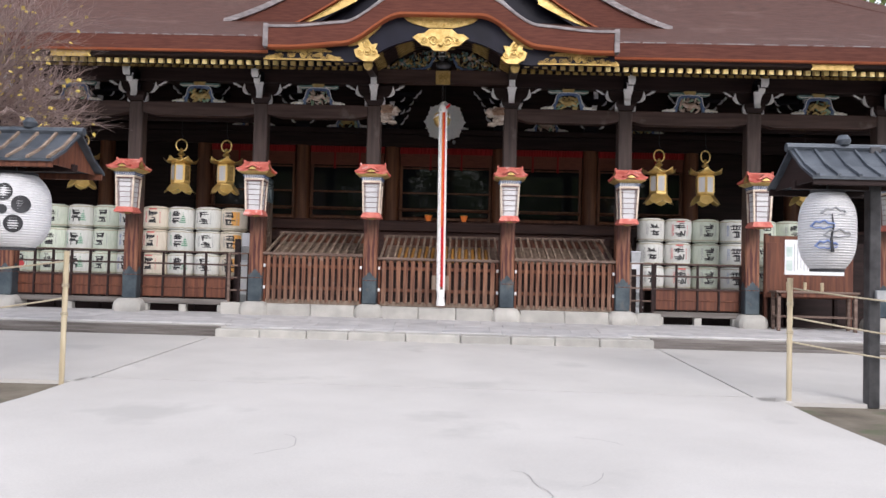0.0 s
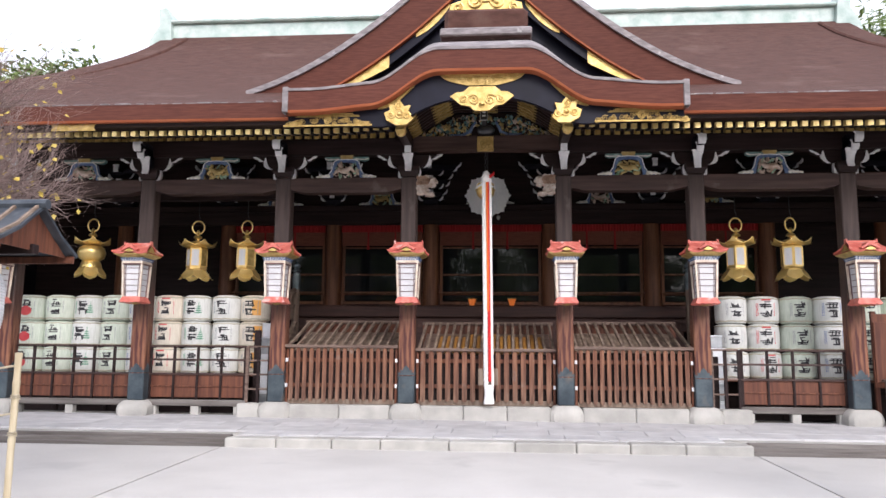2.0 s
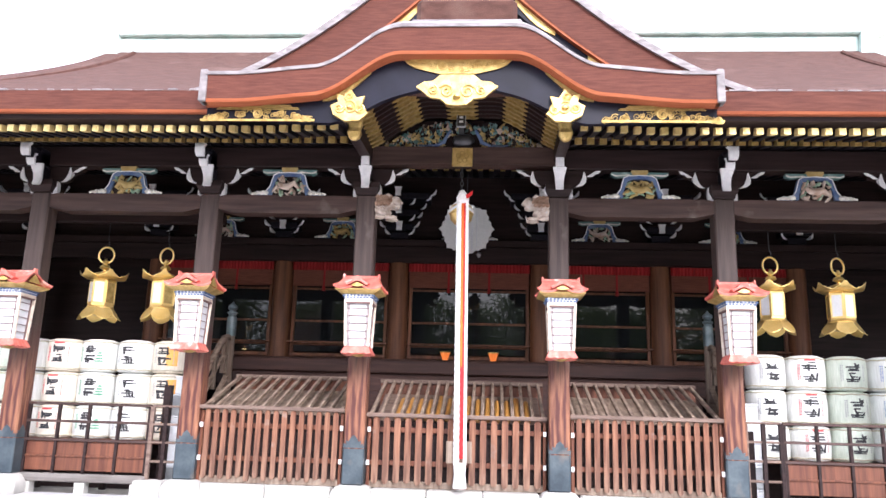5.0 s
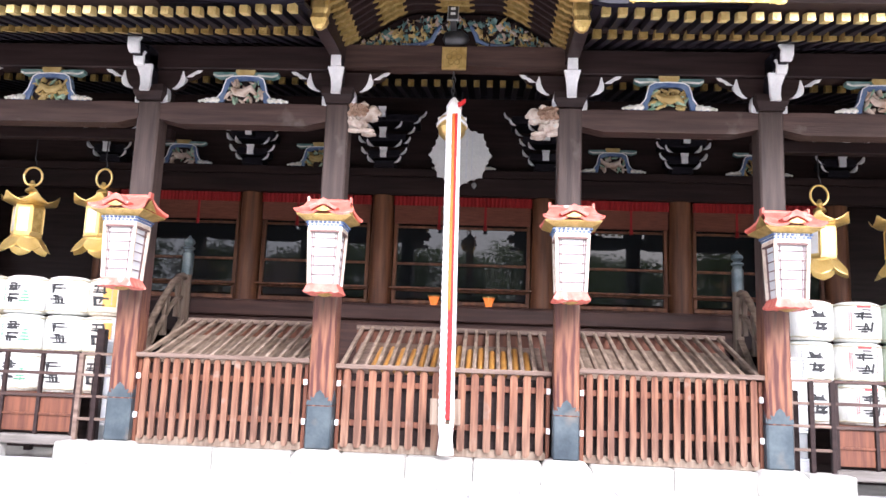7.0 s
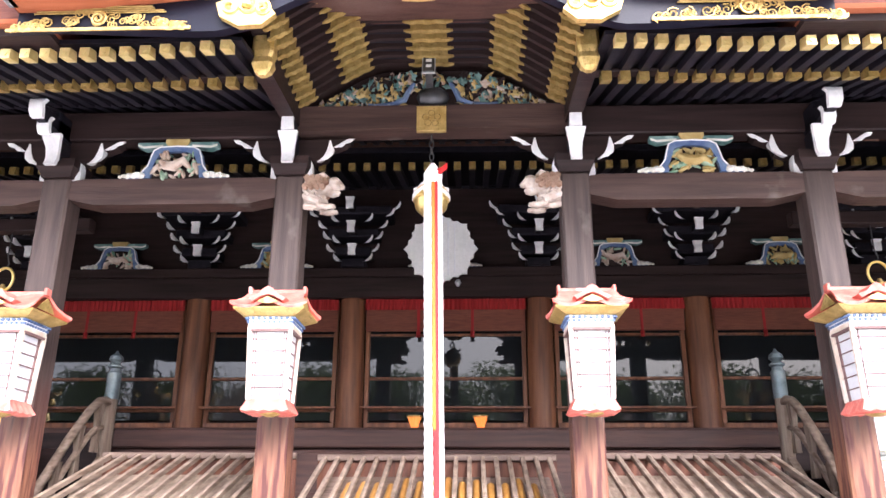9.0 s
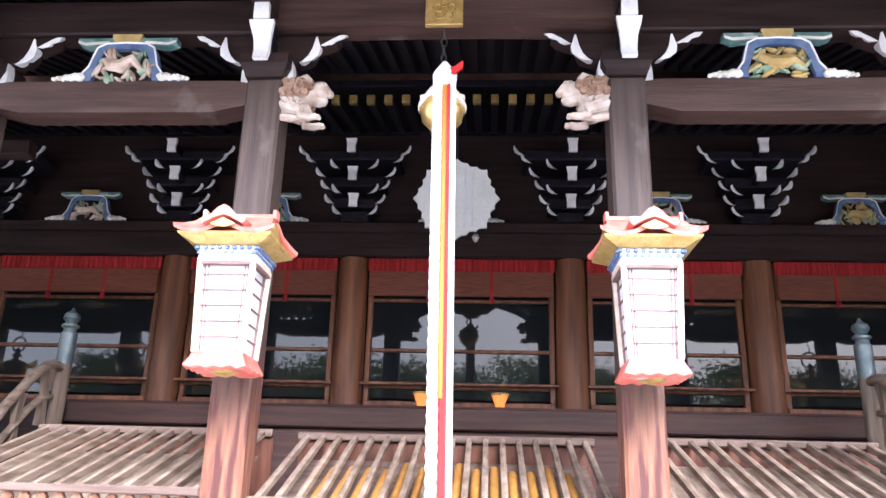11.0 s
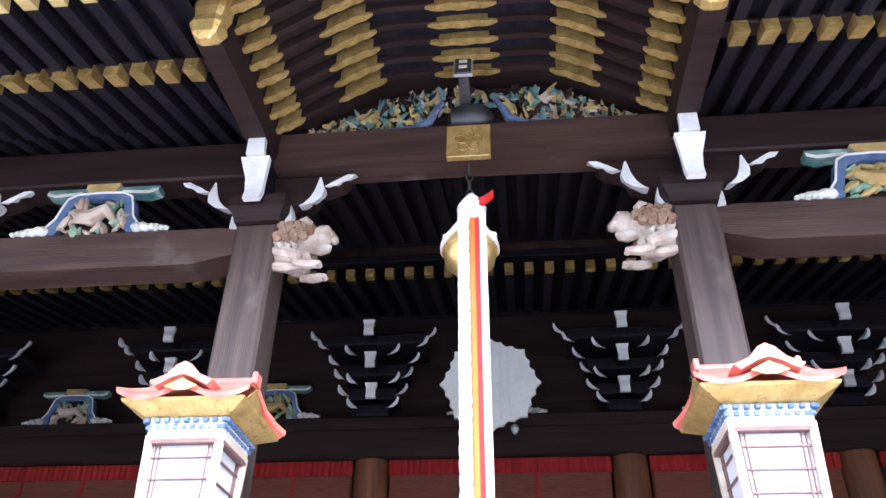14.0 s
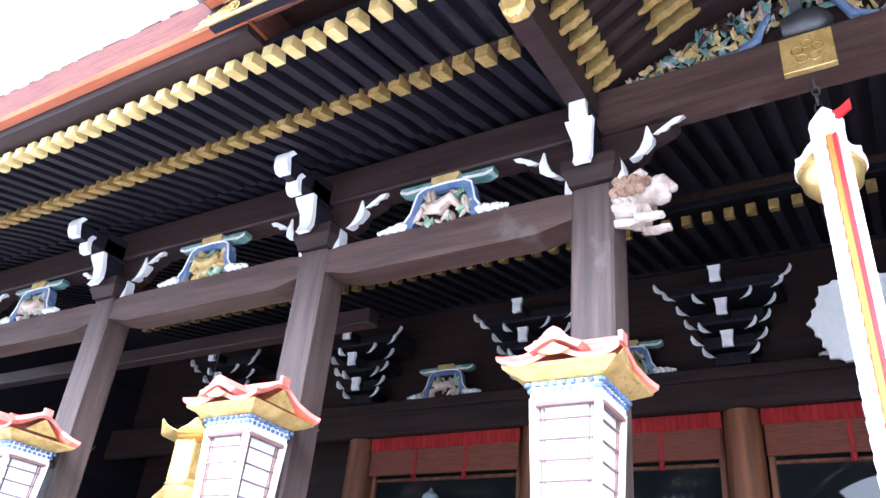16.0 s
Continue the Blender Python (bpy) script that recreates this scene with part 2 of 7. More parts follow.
BRANCH = material("bare_branch", (0.24, 0.17, 0.155), (0.38, 0.29, 0.265), 0.9, scale=9, bump=0.5)
LEAF_YELLOW = material("yellow_leaf", (0.52, 0.38, 0.06), (0.62, 0.48, 0.13), 0.7)
LEAF = material("leaf_green", (0.07, 0.115, 0.025), (0.17, 0.22, 0.06), 0.7, scale=3)
IRON = material("dark_iron", (0.05, 0.05, 0.055), (0.10, 0.10, 0.105), 0.45, 0.7)
GALVANISED = material("galvanised_metal", (0.38, 0.40, 0.42), (0.52, 0.54, 0.56), 0.45, 0.6)
GLASS = bpy.data.materials.new("window_glass")
GLASS.use_nodes = True
_g = GLASS.node_tree.nodes["Principled BSDF"]
_g.inputs["Base Color"].default_value = (0.012, 0.014, 0.016, 1)
_g.inputs["Roughness"].default_value, _g.inputs["IOR"].default_value = 0.02, 1.45


# ---- mesh helpers ----
class Shape:
    """Collects vertices and faces of one mesh."""

    def __init__(self):
        self.v, self.f = [], []

    def add(self, verts, faces):
        k = len(self.v)
        self.v += [tuple(p) for p in verts]
        self.f += [tuple(k + i for i in f) for f in faces]
        return self

    def box(self, x0, x1, y0, y1, z0, z1, c=0.008, m=None):
        c = min(c, abs(x1 - x0) * 0.3, abs(y1 - y0) * 0.3, abs(z1 - z0) * 0.3)
        lo, hi, verts, idx = (x0, y0, z0), (x1, y1, z1), [], {}
        for sx in (0, 1):
            for sy in (0, 1):
                for sz in (0, 1):
                    s = (sx, sy, sz)
                    for a in range(3):
                        p = [(hi if s[k] else lo)[k] + (0 if k == a else (-c if s[k] else c)) for k in range(3)]
                        idx[s, a] = len(verts)
                        verts.append(p)
        faces = []
        for a in range(3):
            b, d = (a + 1) % 3, (a + 2) % 3
            for sa in (0, 1):
                q = []
                for sb, sd in ((0, 0), (1, 0), (1, 1), (0, 1)):
                    s = [0, 0, 0]
                    s[a], s[b], s[d] = sa, sb, sd
                    q.append(idx[tuple(s), a])
                faces.append(q if sa else q[::-1])
            for sb in (0, 1):
                for sd in (0, 1):
                    s0, s1 = [0, 0, 0], [0, 0, 0]
                    s0[b] = s1[b] = sb
                    s0[d] = s1[d] = sd
                    s1[a] = 1
                    s0, s1 = tuple(s0), tuple(s1)
                    q = [idx[s0, b], idx[s1, b], idx[s1, d], idx[s0, d]]
                    faces.append(q if sb == sd else q[::-1])
        for s in [(i, j, k) for i in (0, 1) for j in (0, 1) for k in (0, 1)]:
            q = [idx[s, 0], idx[s, 1], idx[s, 2]]
            faces.append(q if sum(s) % 2 else q[::-1])
        if m is not None:
            verts = [m @ Vector(p) for p in verts]
        return self.add(verts, faces)

    def loft(self, rings, closed=True, caps=True):
        n, k = len(rings[0]), len(self.v)
        for r in rings:
            self.v += [tuple(p) for p in r]
        for i in range(len(rings) - 1):
            for j in range(n if closed else n - 1):
                a, b = k + i * n + j, k + i * n + (j + 1) % n
                self.f.append((a, b, b + n, a + n))
        if caps and closed:
            self.f.append(tuple(k + j for j in range(n))[::-1])
            self.f.append(tuple(k + (len(rings) - 1) * n + j for j in range(n)))
        return self

    def lathe(self, profile, n=20, at=(0, 0, 0), lobes=0, depth=0.0):
        """profile: rows of radius, height."""
        rings = []
        for r, z in profile:
            ring = []
            for i in range(n):
                a = 2 * math.pi * i / n
                q = r * (1 + depth * math.cos(lobes * a)) if lobes else r
                ring.append((at[0] + q * math.cos(a), at[1] + q * math.sin(a), at[2] + z))
            rings.append(ring)
        return self.loft(rings)

    def tube(self, path, r, n=8):
        path = [Vector(p) for p in path]
        rings = []
        side = None
        for i, p in enumerate(path):
            d = (path[min(i + 1, len(path) - 1)] - path[max(i - 1, 0)]).normalized()
            side = d.orthogonal() if side is None else (side - d * side.dot(d))
            side.normalize()
            other = d.cross(side)
            q = r[i] if isinstance(r, (list, tuple)) else r
            rings.append([p + q * (math.cos(2 * math.pi * j / n) * side + math.sin(2 * math.pi * j / n) * other) for j in range(n)])
        return self.loft(rings)

    def plate(self, outline, y0, y1, bulge=0.0):
        """An outline in x and z, given thickness along y."""
        front, back = [(x, y0, z) for x, z in outline], [(x, y1, z) for x, z in outline]
        n, k = len(outline), len(self.v)
        self.v += front + back
        self.f.append(tuple(range(k, k + n)))
        self.f.append(tuple(range(k + n, k + 2 * n))[::-1])
        for j in range(n):
            a, b = k + j, k + (j + 1) % n
            self.f.append((a, a + n, b + n, b))
        return self

    def mesh(self, name):
        me = bpy.data.meshes.new(name)
        me.from_pydata(self.v, [], self.f)
        bm = bmesh.new()
        bm.from_mesh(me)
        bmesh.ops.recalc_face_normals(bm, faces=bm.faces)
        bm.to_mesh(me)
        bm.free()
        return me


def smooth(me, angle=40):
    for p in me.polygons:
        p.use_smooth = True
    me.set_sharp_from_angle(angle=radians(angle))
    return me


def part(name, shape, mat, parent=None, label="", m=None, soft=False):
    """Links a shape, or a mesh that other parts share, as one mesh object."""
    me = shape
    if isinstance(shape, Shape):
        me = shape.mesh(name)
        if soft:
            smooth(me)
        me.materials.append(mat)
    ob = new(name, me)
    ob.parent = parent
    if m is not None:
        ob.matrix_basis = m
    return tagged(ob, label)


def thing(name, label, category, m=None, group="", kind=""):
    ob = new(name)
    ob.empty_display_size = 0.1
    if m is not None:
        ob.matrix_basis = m
    return tagged(ob, label, category, group, kind)


def at(x=0, y=0, z=0, rz=0):
    return pose(x, y, z, 0, 0, rz)


def spiral(cx, cz, r, turns, start, y=0.0, hand=1, n=22):
    """A scroll in the plane of the facade, from its rim inwards."""
    return [(cx + hand * r * (1 - 0.8 * i / n) * math.cos(start + turns * 2 * math.pi * i / n), y, cz + r * (1 - 0.8 * i / n) * math.sin(start + turns * 2 * math.pi * i / n)) for i in range(n + 1)]


def ease(s):
    s = min(max(s, 0.0), 1.0)
    return s * s * (3 - 2 * s)


# ---- ground ----
def ground_z(y):
    return 0.20 * min(max((y - 8.5) / 6.0, 0.0), 1.0)


def paving_z(y):
    return 0.345 + 0.055 * (y - 14.4)


def sheet(x0, x1, rows, lift):
    s = Shape()
    for a, b in zip(rows, rows[1:]):
        s.add([(x0, a, ground_z(a) + lift), (x1, a, ground_z(a) + lift), (x1, b, ground_z(b) + lift), (x0, b, ground_z(b) + lift)], [(0, 1, 2, 3)])
    return s


ground = part("ground", sheet(-600, 600, (-600, 8.5, 14.5, 600), -0.05), SOIL)
tagged(ground, "bare brown soil with patches of moss", "ground", kind="structure")
road = thing("road", "pale grey concrete forecourt laid in large slabs", "pavement", kind="structure")


def slab(x0, x1, y0, y1):
    s = Shape()
    rows = [y0] + [y for y in (8.5,) if y0 < y < y1] + [y1]
    for a, b in zip(rows, rows[1:]):
        za, zb = ground_z(a), ground_z(b)
        s.loft([[(x0, a, za - 0.06), (x1, a, za - 0.06), (x1, a, za), (x0, a, za)], [(x0, b, zb - 0.06), (x1, b, zb - 0.06), (x1, b, zb), (x0, b, zb)]])
    return part("concrete_slab", s, CONCRETE, road)


slab(-4.72, 3.92, -30, 4.2)
slab(-4.72, 3.92, 4.212, 9.75)
slab(-4.60, 3.64, 9.772, 14.46)
slab(-40, -4.632, 9.5, 14.46)
slab(3.672, 40, 9.5, 14.46)


def crack(points, w):
    s = Shape()
    for (xa, ya), (xb, yb) in zip(points, points[1:]):
        d = Vector((xb - xa, yb - ya)).normalized() * w
        s.add([(xa - d.y, ya + d.x, ground_z(ya) + 0.004), (xa + d.y, ya - d.x, ground_z(ya) + 0.004), (xb + d.y, yb - d.x, ground_z(yb) + 0.004), (xb - d.y, yb + d.x, ground_z(yb) + 0.004)], [(0, 1, 2, 3)])
    return part("crack", s, CRACK, road, "hairline crack in the concrete")


for cx0, cy0, steps in ((0.55, 4.9, 9), (-1.5, 6.9, 8), (1.1, 7.2, 5), (0.9, 5.5, 4)):
    rng = random.Random(int(cx0 * 100))
    pts, heading = [(cx0, cy0)], rng.uniform(0, 6.28)
    for _ in range(steps):
        heading += rng.uniform(-0.9, 0.9)
        pts.append((pts[-1][0] + 0.09 * math.cos(heading), pts[-1][1] + 0.13 * math.sin(heading)))
    crack(pts, 0.0035)

pavement = thing("pavement", "grey stone paving with a pale kerb of long stones", "pavement", kind="structure")
bed = Shape().loft([[(-40, 14.95, 0.0), (40, 14.95, 0.0), (40, 14.95, paving_z(14.95) - 0.02), (-40, 14.95, paving_z(14.95) - 0.02)], [(-40, 30, 0.0), (40, 30, 0.0), (40, 30, paving_z(17.4)), (-40, 30, paving_z(17.4))]])
part("paving_bed", bed, GRANITE, pavement)
rng = random.Random(4)
x = CX - 4.06
while x < CX + 4.0:
    w = min(rng.uniform(0.75, 1.1), CX + 4.1 - x)
    if CX + 4.1 - (x + w) < 0.4:
        w = CX + 4.1 - x
    za = paving_z(14.42)
    part("kerb_stone", Shape().box(x + 0.006, x + w - 0.006, 14.42, 14.80, 0.05, za + rng.uniform(-0.004, 0.004), 0.018), GRANITE, pavement)
    x += w
for x0, x1 in ((-22, CX - 4.09), (CX + 4.13, 22)):
    for n, (y0, z1) in enumerate(((14.55, 0.24), (14.68, 0.30), (14.81, 0.355))):
        part("timber_edging", Shape().box(x0, x1, y0, y0 + 0.125, 0.05, z1, 0.012), GRATING, pavement, "weathered timber edging plank")

# paving stones
y = 14.815
row = 0
while y < 16.95:
    d = (0.42, 0.55, 0.48, 0.62, 0.5)[row % 5]
    x = -13.0 - rng.random()
    while x < 12.5:
        w = rng.uniform(0.55, 1.25)
        y0, y1 = y + 0.004, min(y + d - 0.004, 17.2)
        if not (y < 14.95 and (x < CX - 4.1 or x + w > CX + 4.12)):
            q = Shape()
            h = rng.uniform(-0.003, 0.003)
            q.loft([[(x + 0.004, y0, 0.1), (x + w - 0.004, y0, 0.1), (x + w - 0.004, y0, paving_z(y0) + h - 0.006), (x + w - 0.012, y0 + 0.006, paving_z(y0) + h), (x + 0.012, y0 + 0.006, paving_z(y0) + h), (x + 0.004, y0, paving_z(y0) + h - 0.006)],
                    [(x + 0.004, y1, 0.1), (x + w - 0.004, y1, 0.1), (x + w - 0.004, y1, paving_z(y1) + h - 0.006), (x + w - 0.012, y1 - 0.006, paving_z(y1) + h), (x + 0.012, y1 - 0.006, paving_z(y1) + h), (x + 0.004, y1, paving_z(y1) + h - 0.006)]])
            part("paving_stone", q, PAVING, pavement)
        x += w
    y += d
    row += 1


# ---- the hall: posts and beams ----
hall = thing("shrine_hall", "dark timber shrine hall with a bark roof and gilded fittings", "shrine", kind="structure")
POST_Y, PW = 17.11, 0.152
FACE = POST_Y - PW
STONE_TOP = 0.77


def base_stone_mesh():
    rings = []
    for w, z in ((0.285, 0.46), (0.305, 0.52), (0.31, 0.60), (0.285, 0.69), (0.235, 0.75), (0.19, STONE_TOP)):
        c = w * 0.22
        rings.append([(sx * (w - c * ox), sy * (w - c * oy), z) for sx, sy, ox, oy in ((-1, -1, 1, 0), (1, -1, 1, 0), (1, -1, 0, 1), (1, 1, 0, 1), (1, 1, 1, 0), (-1, 1, 1, 0), (-1, 1, 0, 1), (-1, -1, 0, 1))])
    return Shape().loft(rings)


def shoe_mesh():
    s = Shape()
    w = PW + 0.006
    s.box(-w, w, -w, w, STONE_TOP, 1.30, 0.02)
    for k in range(4):
        m = pose(0, 0, 0, 0, 0, 90 * k)
        o = [(-w + 0.01, 1.30), (w - 0.01, 1.30), (w - 0.02, 1.36), (0.10, 1.345), (0.115, 1.40), (0.07, 1.39), (0.05, 1.44), (0.0, 1.485), (-0.05, 1.44), (-0.07, 1.39), (-0.115, 1.40), (-0.10, 1.345), (-w + 0.02, 1.36)]
        t = Shape().plate(o, -w, -w + 0.012)
        s.add([m @ Vector(p) for p in t.v], t.f)
    return s


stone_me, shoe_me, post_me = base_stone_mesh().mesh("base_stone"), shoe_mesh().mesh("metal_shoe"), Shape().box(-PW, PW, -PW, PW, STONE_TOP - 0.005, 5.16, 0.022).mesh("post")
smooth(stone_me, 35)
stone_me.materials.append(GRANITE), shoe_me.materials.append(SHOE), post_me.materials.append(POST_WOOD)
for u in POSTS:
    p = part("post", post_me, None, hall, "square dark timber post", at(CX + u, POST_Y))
    part("metal_shoe", shoe_me, None, p, "dark ornamental metal shoe")
    part("base_stone", stone_me, None, p, "rounded granite base stone")

# low stone sills between the post bases
for x0, x1 in ((CX - 4.75, CX - 4.31), (CX - 3.73, CX - 1.80), (CX - 1.22, CX + 1.22), (CX + 1.80, CX + 3.73), (CX + 4.31, CX + 4.85)):
    n = max(1, round((x1 - x0) / 0.9))
    for i in range(n):
        part("sill_stone", Shape().box(x0 + (x1 - x0) * i / n + 0.004, x0 + (x1 - x0) * (i + 1) / n - 0.004, 16.88, 17.3, 0.3, 0.735, 0.02), GRANITE, hall, "pale stone sill")


def nosed_beam(x0, x1):
    """A tie beam whose lower edge is relieved by a bevel near each post."""
    s = Shape()
    o = [(x0, 4.92), (x0 + 0.28, 4.855), (x1 - 0.28, 4.855), (x1, 4.92), (x1, 5.13), (x1 - 0.12, 5.15), (x0 + 0.12, 5.15), (x0, 5.13)]
    s.plate(o, FACE + 0.025, FACE + 0.265)
    return s


for a, b in zip(POSTS, POSTS[1:]):
    if (a, b) != (-1.50, 1.51):
        part("tie_beam", nosed_beam(CX + a + PW, CX + b - PW), BEAM_WOOD, hall, "dark weathered tie beam")

# purlin over the posts, and the rainbow beam over the middle bay
for x0, x1 in ((-14, CX - 1.51), (CX + 1.51, 13)):
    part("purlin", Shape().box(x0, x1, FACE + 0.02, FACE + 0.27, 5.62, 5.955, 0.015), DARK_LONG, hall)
rb = Shape()
rings = []
for i in range(25):
    u = -1.51 + 3.02 * i / 24
    arch = 0.035 * (1 - (u / 1.51) ** 2)
    rings.append([(CX + u, FACE - 0.02, 5.655 + arch), (CX + u, FACE + 0.26, 5.655 + arch), (CX + u, FACE + 0.26, 5.965), (CX + u, FACE - 0.02, 5.965)])
part("rainbow_beam", rb.loft(rings), BEAM_WOOD, hall, "arched dark beam over the middle bay")
gp = Shape().box(-0.16, 0.16, FACE - 0.034, FACE + 0.02, 5.645, 5.945, 0.004)
plate = part("gold_plate", gp, GOLD, hall, "gilded crest plate on the beam", at(CX, 0))
for k in range(5):
    a = radians(90 + 72 * k)
    part("crest_ring", Shape().tube([(0.066 * math.cos(a) + 0.034 * math.cos(b), FACE - 0.036, 5.79 + 0.066 * math.sin(a) + 0.034 * math.sin(b)) for b in [2 * math.pi * j / 14 for j in range(15)]], 0.006, 5), OLD_GOLD, plate)

# ---- brackets ----
def white_face(points, y0, th, w):
    """A white-painted curved front, w wide, along points in y and z."""
    rings = [[(-w[i], y, z), (w[i], y, z), (w[i], y + th, z), (-w[i], y + th, z)] for i, (y, z) in enumerate(points)]
    return Shape().loft(rings)


blk = Shape()
blk.loft([[(sx * w, sy * w, z) for sx, sy in ((-1, -1), (1, -1), (1, 1), (-1, 1))] for w, z in ((0.16, 5.16), (0.17, 5.20), (0.205, 5.27), (0.205, 5.36))])
blk_me = blk.mesh("bearing_block")
blk_me.materials.append(DARK_LONG)
edge_me = {}
for hand in (-1, 1):
    for tier in (0, 1):
        s = Shape()
        runs = [[(0.172, 5.162, 0.048), (0.185, 5.215, 0.040), (0.198, 5.28, 0.024), (0.20, 5.36, 0.005)]] if tier == 0 else [
            [(0.28, 5.355, 0.016), (0.335, 5.39, 0.036), (0.385, 5.445, 0.044), (0.405, 5.51, 0.034), (0.40, 5.60, 0.005)],
            [(0.445, 5.525, 0.024), (0.485, 5.54, 0.044), (0.53, 5.57, 0.034), (0.575, 5.60, 0.050), (0.63, 5.63, 0.030)]]
        for run in runs:
            s.loft([[(hand * x - w, -0.075, z - w * 0.7), (hand * x + w, -0.075, z - w * 0.7), (hand * x + w, 0.02, z + w * 0.8), (hand * x - w, 0.02, z + w * 0.8)] for x, z, w in run])
        edge_me[hand, tier] = smooth(s.mesh("white_scroll"), 50)
        edge_me[hand, tier].materials.append(WHITE)
arm_me = {}
for hand in (-1, 1):
    o = [(hand * x, z) for x, z in ((0.0, 5.36), (0.24, 5.36), (0.36, 5.40), (0.40, 5.50), (0.56, 5.56), (0.60, 5.61), (0.0, 5.61))]
    arm_me[hand] = Shape().plate(o, -0.06, 0.10).mesh("bracket_arm")
    arm_me[hand].materials.append(DARK_LONG)
nose_a = white_face([(-0.335, 5.235), (-0.30, 5.32), (-0.315, 5.43), (-0.36, 5.52), (-0.375, 5.57)], 0, 0.05, [0.058, 0.062, 0.070, 0.094, 0.104])
nose_b = white_face([(-0.39, 5.58), (-0.405, 5.65), (-0.405, 5.78), (-0.38, 5.86)], 0, 0.05, [0.066, 0.062, 0.062, 0.056])
nose_c = white_face([(-0.69, 5.60), (-0.72, 5.66), (-0.735, 5.74), (-0.70, 5.80)], 0, 0.05, [0.062, 0.074, 0.070, 0.090])
nose_d = white_face([(-0.52, 5.50), (-0.55, 5.56), (-0.555, 5.63), (-0.53, 5.68)], 0, 0.05, [0.060, 0.066, 0.064, 0.078])
nose_me = [smooth(s.mesh("white_nose"), 50) for s in (nose_a, nose_b, nose_c, nose_d)]
for me in nose_me:
    me.materials.append(WHITE)
nose_bar = Shape().box(-0.06, 0.06, -0.30, 0.3, 5.33, 5.56, 0.01).box(-0.055, 0.055, -0.36, 0.3, 5.58, 5.84, 0.01).mesh("bracket_nose")
nose_bar.materials.append(DARK_WOOD)
for u in POSTS:
    bs = part("bracket_set", blk_me, None, hall, "bearing block with white-tipped bracket arms", at(CX + u, POST_Y - 0.02))
    part("bracket_nose", nose_bar, None, bs)
    part("white_nose", nose_me[0], None, bs, "white-painted bracket nose")
    if abs(u) < 2:
        part("white_nose", nose_me[1], None, bs, "white-painted bracket nose")
    else:
        part("white_nose", nose_me[3], None, bs, "white-painted bracket nose")
        part("white_nose", nose_me[2], None, bs, "white-painted bracket nose")
        part("nose_beam", Shape().box(-0.055, 0.055, -0.66, 0.2, 5.60, 5.76, 0.01), DARK_WOOD, bs)
    for hand in (-1, 1):
        part("bracket_arm", arm_me[hand], None, bs)
        for tier in (0, 1):
            part("white_scroll", edge_me[hand, tier], None, bs, "white-painted scroll")


